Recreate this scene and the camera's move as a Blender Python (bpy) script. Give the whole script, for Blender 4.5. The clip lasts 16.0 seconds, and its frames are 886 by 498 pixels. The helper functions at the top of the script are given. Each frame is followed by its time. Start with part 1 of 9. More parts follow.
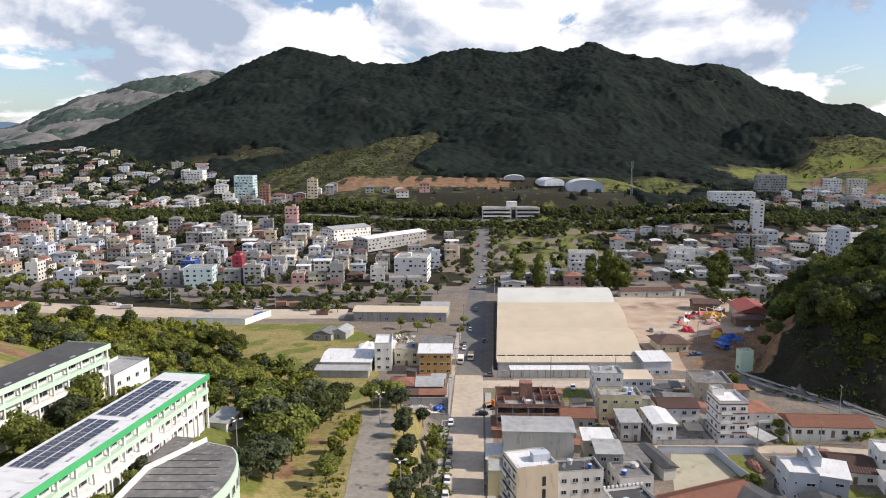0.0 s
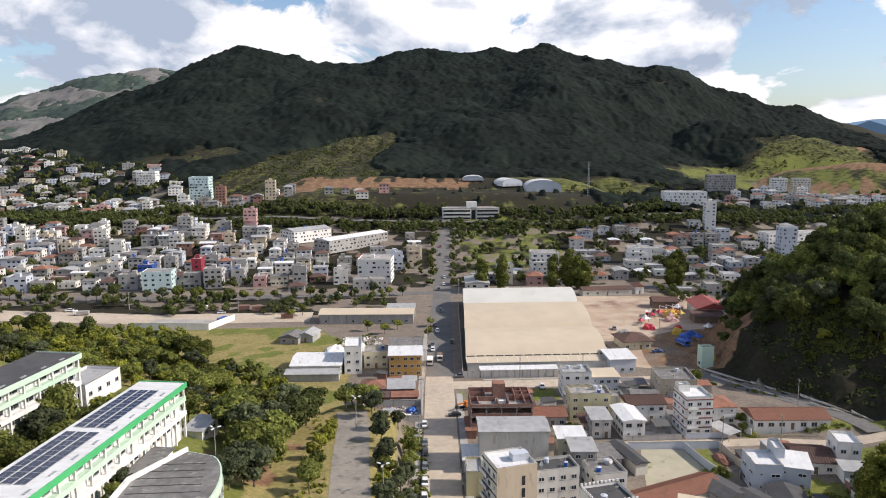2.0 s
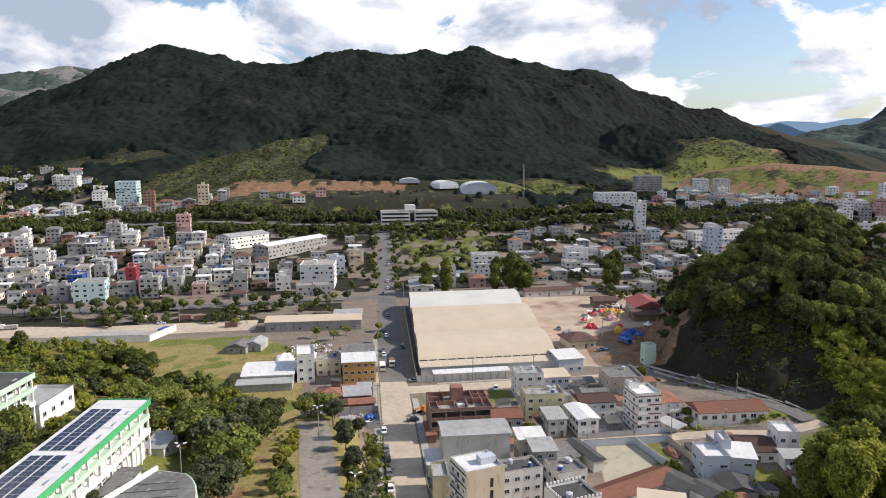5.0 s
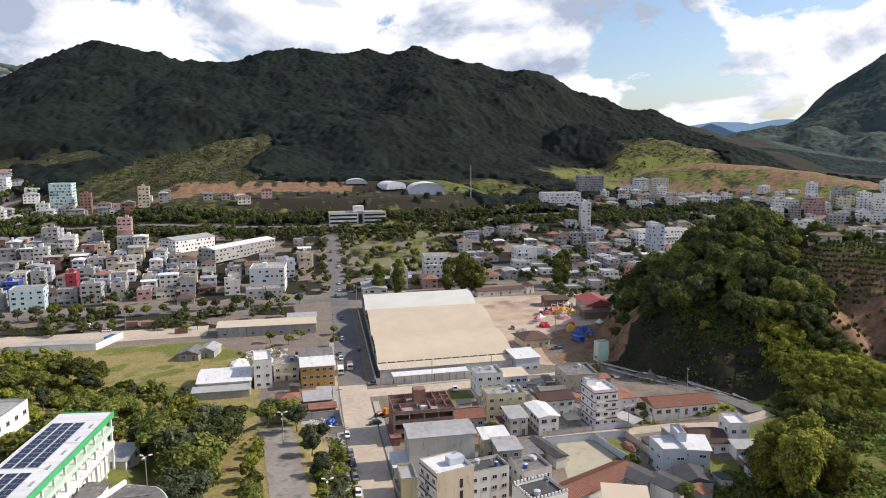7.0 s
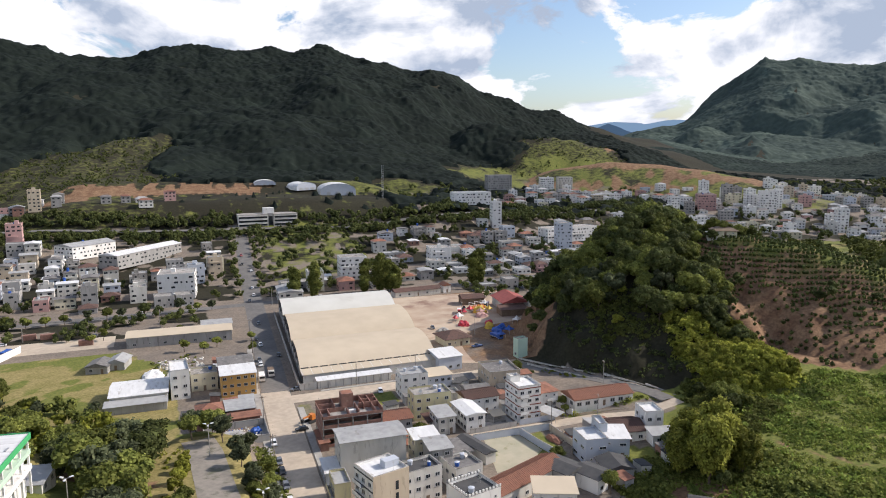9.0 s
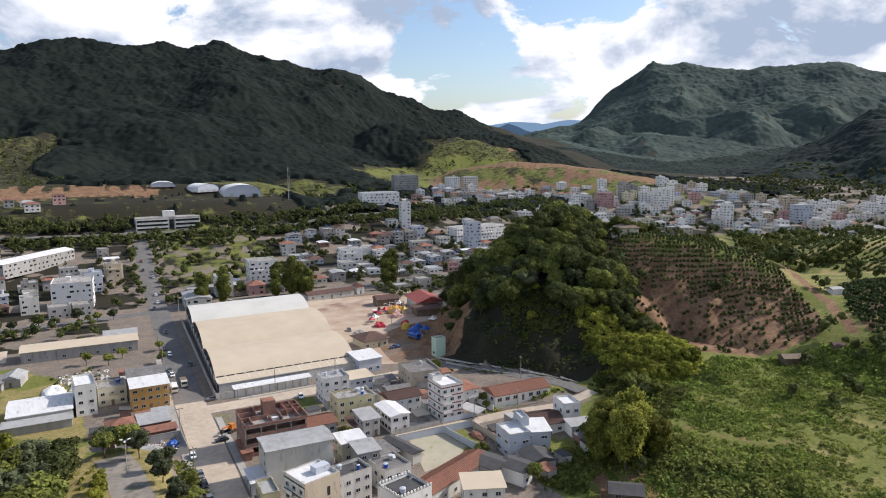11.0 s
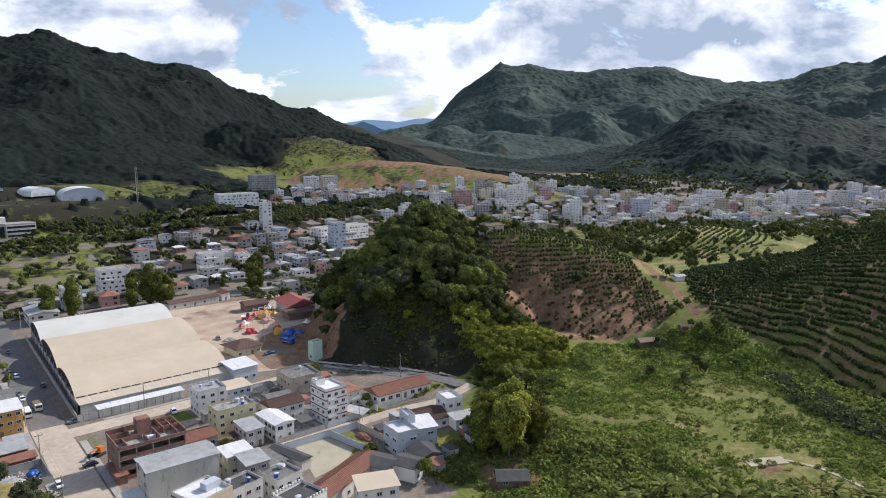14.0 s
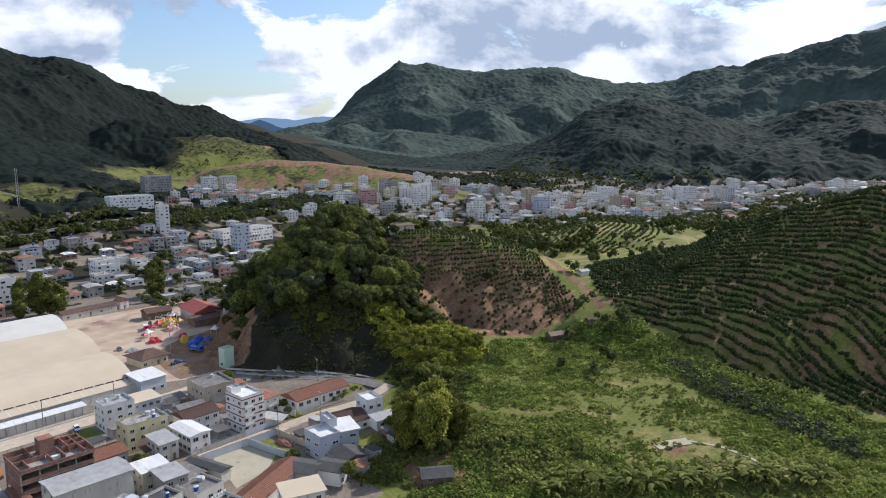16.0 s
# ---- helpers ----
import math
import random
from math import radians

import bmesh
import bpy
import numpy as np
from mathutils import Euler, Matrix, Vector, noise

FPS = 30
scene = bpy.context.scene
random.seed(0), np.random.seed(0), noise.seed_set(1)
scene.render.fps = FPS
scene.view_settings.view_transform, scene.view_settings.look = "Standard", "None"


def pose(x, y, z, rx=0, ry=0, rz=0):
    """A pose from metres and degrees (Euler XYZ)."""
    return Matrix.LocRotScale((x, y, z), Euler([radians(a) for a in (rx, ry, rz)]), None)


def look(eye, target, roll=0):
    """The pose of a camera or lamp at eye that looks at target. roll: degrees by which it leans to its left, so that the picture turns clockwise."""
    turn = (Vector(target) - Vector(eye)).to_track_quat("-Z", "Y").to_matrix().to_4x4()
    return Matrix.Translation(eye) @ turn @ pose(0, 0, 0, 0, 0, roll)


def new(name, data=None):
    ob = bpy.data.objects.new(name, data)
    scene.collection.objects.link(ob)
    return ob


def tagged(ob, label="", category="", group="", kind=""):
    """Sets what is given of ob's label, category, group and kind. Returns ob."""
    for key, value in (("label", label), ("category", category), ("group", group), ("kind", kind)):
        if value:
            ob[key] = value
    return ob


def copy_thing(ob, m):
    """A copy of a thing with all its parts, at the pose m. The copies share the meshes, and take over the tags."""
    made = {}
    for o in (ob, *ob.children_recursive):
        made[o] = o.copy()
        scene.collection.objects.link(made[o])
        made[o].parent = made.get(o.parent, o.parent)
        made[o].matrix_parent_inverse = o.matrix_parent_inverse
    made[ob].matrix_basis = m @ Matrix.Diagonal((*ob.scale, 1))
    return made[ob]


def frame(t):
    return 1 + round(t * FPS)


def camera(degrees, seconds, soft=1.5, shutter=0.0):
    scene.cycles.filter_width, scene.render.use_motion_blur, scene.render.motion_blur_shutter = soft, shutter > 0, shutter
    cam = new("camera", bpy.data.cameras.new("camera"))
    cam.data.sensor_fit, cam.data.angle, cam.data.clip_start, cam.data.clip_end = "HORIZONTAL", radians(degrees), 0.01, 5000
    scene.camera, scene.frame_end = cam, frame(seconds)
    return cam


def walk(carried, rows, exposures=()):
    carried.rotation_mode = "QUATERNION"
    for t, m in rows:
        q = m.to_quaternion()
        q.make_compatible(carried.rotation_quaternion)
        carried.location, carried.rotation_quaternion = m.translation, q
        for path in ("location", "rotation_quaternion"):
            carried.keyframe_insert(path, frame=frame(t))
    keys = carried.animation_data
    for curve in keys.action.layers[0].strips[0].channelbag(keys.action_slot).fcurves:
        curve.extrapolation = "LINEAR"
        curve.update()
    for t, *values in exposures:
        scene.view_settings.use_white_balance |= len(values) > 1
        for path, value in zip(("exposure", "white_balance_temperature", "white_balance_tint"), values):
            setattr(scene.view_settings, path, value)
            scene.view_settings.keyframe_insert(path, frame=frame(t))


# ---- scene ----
cam = camera(64.5, 16.0, soft=1.0)
# seconds, x, y, z, yaw, pitch, roll
ROWS = [
    (0.0, 0.00, -0.00, 87.00, -0.00, -8.56, -0.14),
    (0.5, -1.34, -0.27, 87.30, -0.94, -8.59, -0.13),
    (1.0, -2.69, -0.55, 87.60, -1.87, -8.61, -0.12),
    (1.5, -4.07, -0.84, 87.92, -2.80, -8.63, -0.12),
    (2.0, -5.47, -1.10, 88.27, -3.73, -8.61, -0.13),
    (2.5, -6.88, -1.36, 88.64, -4.64, -8.58, -0.14),
    (3.0, -8.27, -1.60, 89.02, -5.58, -8.55, -0.15),
    (3.5, -9.67, -1.82, 89.41, -6.53, -8.54, -0.17),
    (4.0, -11.06, -1.99, 89.78, -7.47, -8.54, -0.18),
    (6.5, -18.33, -2.38, 91.45, -12.90, -8.61, -0.16),
    (7.0, -19.81, -2.34, 91.77, -14.21, -8.62, -0.15),
    (7.5, -21.26, -2.29, 92.09, -15.93, -8.65, -0.15),
    (8.0, -22.68, -2.21, 92.39, -17.86, -8.67, -0.15),
    (8.5, -24.09, -2.10, 92.68, -19.84, -8.69, -0.14),
    (9.0, -25.50, -1.94, 92.96, -21.83, -8.71, -0.14),
    (11.5, -32.44, -0.58, 94.33, -31.71, -8.80, -0.07),
    (12.0, -33.76, -0.24, 94.60, -33.67, -8.81, -0.06),
    (12.5, -35.06, 0.12, 94.87, -35.61, -8.85, -0.05),
    (13.0, -36.33, 0.55, 95.14, -37.57, -8.89, -0.05),
    (13.5, -37.57, 1.05, 95.42, -39.53, -8.93, -0.05),
    (14.0, -38.79, 1.58, 95.71, -41.54, -8.99, -0.06),
    (14.5, -39.99, 2.15, 95.99, -43.55, -9.03, -0.06),
    (15.0, -41.17, 2.77, 96.28, -45.58, -9.07, -0.06),
    (15.5, -42.33, 3.40, 96.57, -47.61, -9.10, -0.06),
    (16.0, -43.48, 4.05, 96.85, -49.64, -9.14, -0.06),
]
walk(cam, [(t, pose(x, y, z, 90 + pitch, 0, yaw) @ pose(0, 0, 0, 0, 0, roll)) for t, x, y, z, yaw, pitch, roll in ROWS],
     exposures=[(0.0, 0.01, 6200, 14), (8.0, 0.01, 6150, 14), (16.0, -0.04, 5750, 13)])

# ---- world, sun, exposure ----
SUN_AZ, SUN_EL = 97.0, 36.0          # degrees clockwise from +y, and above the horizon
SUN_TO = Vector((math.sin(radians(SUN_AZ)) * math.cos(radians(SUN_EL)), math.cos(radians(SUN_AZ)) * math.cos(radians(SUN_EL)), math.sin(radians(SUN_EL))))
scene.view_settings.exposure = 0.0


def link(nt, a, b):
    nt.links.new(a, b)


def make_world():
    w = bpy.data.worlds.new("sky")
    scene.world = w
    w.use_nodes = True
    nt = w.node_tree
    nt.nodes.clear()
    out = nt.nodes.new("ShaderNodeOutputWorld")
    bg = nt.nodes.new("ShaderNodeBackground")
    sky = nt.nodes.new("ShaderNodeTexSky")
    sky.sky_type, sky.sun_disc = "NISHITA", False
    sky.sun_elevation, sky.sun_rotation = radians(SUN_EL), radians(SUN_AZ)
    sky.air_density, sky.dust_density, sky.ozone_density = 1.0, 1.2, 2.0
    tc = nt.nodes.new("ShaderNodeTexCoord")
    mp = nt.nodes.new("ShaderNodeMapping")
    mp.inputs["Scale"].default_value = (1.0, 1.0, 1.9)
    mp.inputs["Location"].default_value = (0.35, 0.1, 0.0)
    link(nt, tc.outputs["Generated"], mp.inputs["Vector"])
    big = nt.nodes.new("ShaderNodeTexNoise")
    big.inputs["Scale"].default_value, big.inputs["Detail"].default_value = 5.5, 10.0
    big.inputs["Roughness"].default_value, big.inputs["Distortion"].default_value = 0.6, 0.45
    link(nt, mp.outputs["Vector"], big.inputs["Vector"])
    cover = nt.nodes.new("ShaderNodeMapRange")
    cover.inputs["From Min"].default_value, cover.inputs["From Max"].default_value = 0.41, 0.455
    sep = nt.nodes.new("ShaderNodeSeparateXYZ")
    link(nt, tc.outputs["Generated"], sep.inputs["Vector"])
    thin = nt.nodes.new("ShaderNodeMath")            # the cloud banks thin out towards the zenith
    thin.operation = "MULTIPLY_ADD"
    thin.inputs[1].default_value = -0.16
    link(nt, sep.outputs["Z"], thin.inputs[0])
    link(nt, big.outputs["Fac"], thin.inputs[2])
    total = thin.outputs["Value"]

    def lobe(az, el, reach, amount, base):
        """Adds an amount to the cloud noise round one direction of the sky, softly."""
        d = nt.nodes.new("ShaderNodeVectorMath")
        d.operation = "DISTANCE"
        d.inputs[1].default_value = (math.sin(radians(az)) * math.cos(radians(el)), math.cos(radians(az)) * math.cos(radians(el)), math.sin(radians(el)))
        link(nt, tc.outputs["Generated"], d.inputs[0])
        r = nt.nodes.new("ShaderNodeMapRange")
        r.interpolation_type = "SMOOTHSTEP"
        r.inputs["From Min"].default_value, r.inputs["From Max"].default_value = 0.0, reach
        r.inputs["To Min"].default_value, r.inputs["To Max"].default_value = amount, 0.0
        link(nt, d.outputs["Value"], r.inputs["Value"])
        a = nt.nodes.new("ShaderNodeMath")
        link(nt, base, a.inputs[0])
        link(nt, r.outputs["Result"], a.inputs[1])
        return a.outputs["Value"]

    for az, el, reach, amount in ((32.5, 7, 0.13, -0.12), (31, 12, 0.10, -0.06), (-31, 4, 0.09, -0.10), (-22, 9.5, 0.16, 0.14), (45, 12, 0.10, -0.10), (20, 8, 0.16, 0.10), (52, 7, 0.22, 0.10), (0, 8, 0.2, 0.10), (-16, 9, 0.16, 0.12), (66, 7, 0.2, 0.08)):
        total = lobe(az, el, reach, amount, total)
    link(nt, total, cover.inputs["Value"])
    mp2 = nt.nodes.new("ShaderNodeMapping")
    mp2.inputs["Scale"].default_value = (1.0, 1.0, 1.7)
    mp2.inputs["Location"].default_value = (3.35, 1.1, 0.06)
    link(nt, tc.outputs["Generated"], mp2.inputs["Vector"])
    shade = nt.nodes.new("ShaderNodeTexNoise")
    shade.inputs["Scale"].default_value, shade.inputs["Detail"].default_value = 9.0, 9.0
    shade.inputs["Roughness"].default_value = 0.5
    link(nt, mp2.outputs["Vector"], shade.inputs["Vector"])
    ramp = nt.nodes.new("ShaderNodeValToRGB")
    ramp.color_ramp.elements[0].position, ramp.color_ramp.elements[0].color = 0.36, (0.46, 0.53, 0.63, 1)
    ramp.color_ramp.elements[1].position, ramp.color_ramp.elements[1].color = 0.57, (1.06, 1.05, 1.03, 1)
    # the side of each puff that faces the sun is lighter than its base
    mp3 = nt.nodes.new("ShaderNodeMapping")
    mp3.inputs["Scale"].default_value = (1.0, 1.0, 1.9)
    mp3.inputs["Location"].default_value = (0.35 + 0.030, 0.1 - 0.004, 0.050)
    link(nt, tc.outputs["Generated"], mp3.inputs["Vector"])
    lit = nt.nodes.new("ShaderNodeTexNoise")
    lit.inputs["Scale"].default_value, lit.inputs["Detail"].default_value = 5.5, 7.0
    lit.inputs["Roughness"].default_value, lit.inputs["Distortion"].default_value = 0.52, 0.35
    link(nt, mp3.outputs["Vector"], lit.inputs["Vector"])
    dif = nt.nodes.new("ShaderNodeMath")
    dif.operation = "SUBTRACT"
    link(nt, big.outputs["Fac"], dif.inputs[0])
    link(nt, lit.outputs["Fac"], dif.inputs[1])
    rel = nt.nodes.new("ShaderNodeMath")
    rel.operation = "MULTIPLY_ADD"
    rel.inputs[1].default_value = 1.05
    link(nt, dif.outputs["Value"], rel.inputs[0])
    link(nt, shade.outputs["Fac"], rel.inputs[2])
    tone = rel.outputs["Value"]
    for az, el, reach, amount in ((-20, 10, 0.22, -0.24), (14, 8, 0.07, -0.07), (21, 8, 0.06, -0.08), (52, 8, 0.05, -0.08), (70, 8, 0.09, -0.08), (0, 8, 0.12, 0.06), (41, 5, 0.12, 0.06)):
        tone = lobe(az, el, reach, amount, tone)
    link(nt, tone, ramp.inputs["Fac"])
    skyg = nt.nodes.new("ShaderNodeVectorMath")
    skyg.operation = "SCALE"
    skyg.inputs["Scale"].default_value = 0.145
    link(nt, sky.outputs["Color"], skyg.inputs[0])
    mix = nt.nodes.new("ShaderNodeMix")
    mix.data_type = "RGBA"
    link(nt, cover.outputs["Result"], mix.inputs["Factor"])
    link(nt, skyg.outputs["Vector"], mix.inputs[6])
    link(nt, ramp.outputs["Color"], mix.inputs[7])
    link(nt, mix.outputs[2], bg.inputs["Color"])
    bg.inputs["Strength"].default_value = 1.0
    link(nt, bg.outputs["Background"], out.inputs["Surface"])


make_world()
sun_data = bpy.data.lights.new("sun", "SUN")
sun_data.energy, sun_data.angle, sun_data.color = 5.1, radians(0.53), (1.0, 0.90, 0.76)
sun = new("sun", sun_data)
sun.matrix_world = look((0, 0, 600), Vector((0, 0, 600)) - SUN_TO)


# ---- materials ----
def mat(name, c1, c2=None, rough=0.8, scale=2.0, bump=0.0, metal=0.0, island=0.0, spots=None, detail=5.0, stretch=(1, 1, 1), world_space=False, tint=0.0):
    """Two colours mixed by a coarse and a fine noise, with optional bump, stains, and variation from thing to thing or piece to piece."""
    m = bpy.data.materials.new(name)
    m.use_nodes = True
    nt = m.node_tree
    b = nt.nodes["Principled BSDF"]
    b.inputs["Roughness"].default_value, b.inputs["Metallic"].default_value = rough, metal
    c2 = c2 or tuple(0.8 * v for v in c1)
    if world_space:
        vec = nt.nodes.new("ShaderNodeNewGeometry").outputs["Position"]
    else:
        vec = nt.nodes.new("ShaderNodeTexCoord").outputs["Object"]
    mp = nt.nodes.new("ShaderNodeMapping")
    mp.inputs["Scale"].default_value = stretch
    link(nt, vec, mp.inputs["Vector"])
    fine = nt.nodes.new("ShaderNodeTexNoise")
    fine.inputs["Scale"].default_value, fine.inputs["Detail"].default_value = scale, detail
    coarse = nt.nodes.new("ShaderNodeTexNoise")
    coarse.inputs["Scale"].default_value, coarse.inputs["Detail"].default_value = scale * 0.13, 3.0
    for n in (fine, coarse):
        link(nt, mp.outputs["Vector"], n.inputs["Vector"])
    add = nt.nodes.new("ShaderNodeMath")
    add.operation = "ADD"
    link(nt, fine.outputs["Fac"], add.inputs[0])
    link(nt, coarse.outputs["Fac"], add.inputs[1])
    mr = nt.nodes.new("ShaderNodeMapRange")
    mr.inputs["From Min"].default_value, mr.inputs["From Max"].default_value = 0.75, 1.25
    link(nt, add.outputs["Value"], mr.inputs["Value"])
    mix = nt.nodes.new("ShaderNodeMix")
    mix.data_type = "RGBA"
    mix.inputs[6].default_value, mix.inputs[7].default_value = (*c1, 1), (*c2, 1)
    link(nt, mr.outputs["Result"], mix.inputs["Factor"])
    col = mix.outputs[2]
    if spots:
        sp = nt.nodes.new("ShaderNodeTexNoise")
        sp.inputs["Scale"].default_value, sp.inputs["Detail"].default_value, sp.inputs["Roughness"].default_value = spots[0], 6.0, 0.6
        link(nt, mp.outputs["Vector"], sp.inputs["Vector"])
        r = nt.nodes.new("ShaderNodeMapRange")
        r.inputs["From Min"].default_value, r.inputs["From Max"].default_value = spots[1], spots[1] + 0.12
        link(nt, sp.outputs["Fac"], r.inputs["Value"])
        m2 = nt.nodes.new("ShaderNodeMix")
        m2.data_type = "RGBA"
        link(nt, r.outputs["Result"], m2.inputs["Factor"])
        link(nt, col, m2.inputs[6])
        m2.inputs[7].default_value = (*spots[2], 1)
        col = m2.outputs[2]
    for node, socket, amount in (("ShaderNodeNewGeometry", "Random Per Island", island), ("ShaderNodeObjectInfo", "Random", tint)):
        if not amount:
            continue
        hs = nt.nodes.new("ShaderNodeHueSaturation")
        rnd = nt.nodes.new(node).outputs[socket]
        v = nt.nodes.new("ShaderNodeMapRange")
        v.inputs["To Min"].default_value, v.inputs["To Max"].default_value = 1 - amount, 1 + amount
        link(nt, rnd, v.inputs["Value"])
        link(nt, v.outputs["Result"], hs.inputs["Value"])
        link(nt, col, hs.inputs["Color"])
        col = hs.outputs["Color"]
    link(nt, col, b.inputs["Base Color"])
    if bump:
        bp = nt.nodes.new("ShaderNodeBump")
        bp.inputs["Strength"].default_value, bp.inputs["Distance"].default_value = 0.6, bump
        link(nt, fine.outputs["Fac"], bp.inputs["Height"])
        link(nt, bp.outputs["Normal"], b.inputs["Normal"])
    return m


def leaf_mat(name, c1, c2, island=0.35, glow=0.36, scale=0.35):
    m = mat(name, c1, c2, rough=0.75, scale=scale, island=island, tint=0.42 if glow else 0.0)
    b = m.node_tree.nodes["Principled BSDF"]
    b.inputs["Specular IOR Level"].default_value = 0.08
    if glow:
        # thin blades let some of the light through
        nt = m.node_tree
        tr, mx = nt.nodes.new("ShaderNodeBsdfTranslucent"), nt.nodes.new("ShaderNodeMixShader")
        mx.inputs["Fac"].default_value = glow
        link(nt, b.inputs["Base Color"].links[0].from_socket, tr.inputs["Color"])
        link(nt, b.outputs["BSDF"], mx.inputs[1])
        link(nt, tr.outputs["BSDF"], mx.inputs[2])
        link(nt, mx.outputs["Shader"], nt.nodes["Material Output"].inputs["Surface"])
    return m


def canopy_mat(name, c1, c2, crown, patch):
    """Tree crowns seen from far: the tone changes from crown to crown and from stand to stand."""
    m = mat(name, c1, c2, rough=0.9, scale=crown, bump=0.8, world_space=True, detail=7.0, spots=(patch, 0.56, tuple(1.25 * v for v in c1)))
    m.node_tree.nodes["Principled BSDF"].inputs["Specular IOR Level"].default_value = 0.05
    return m


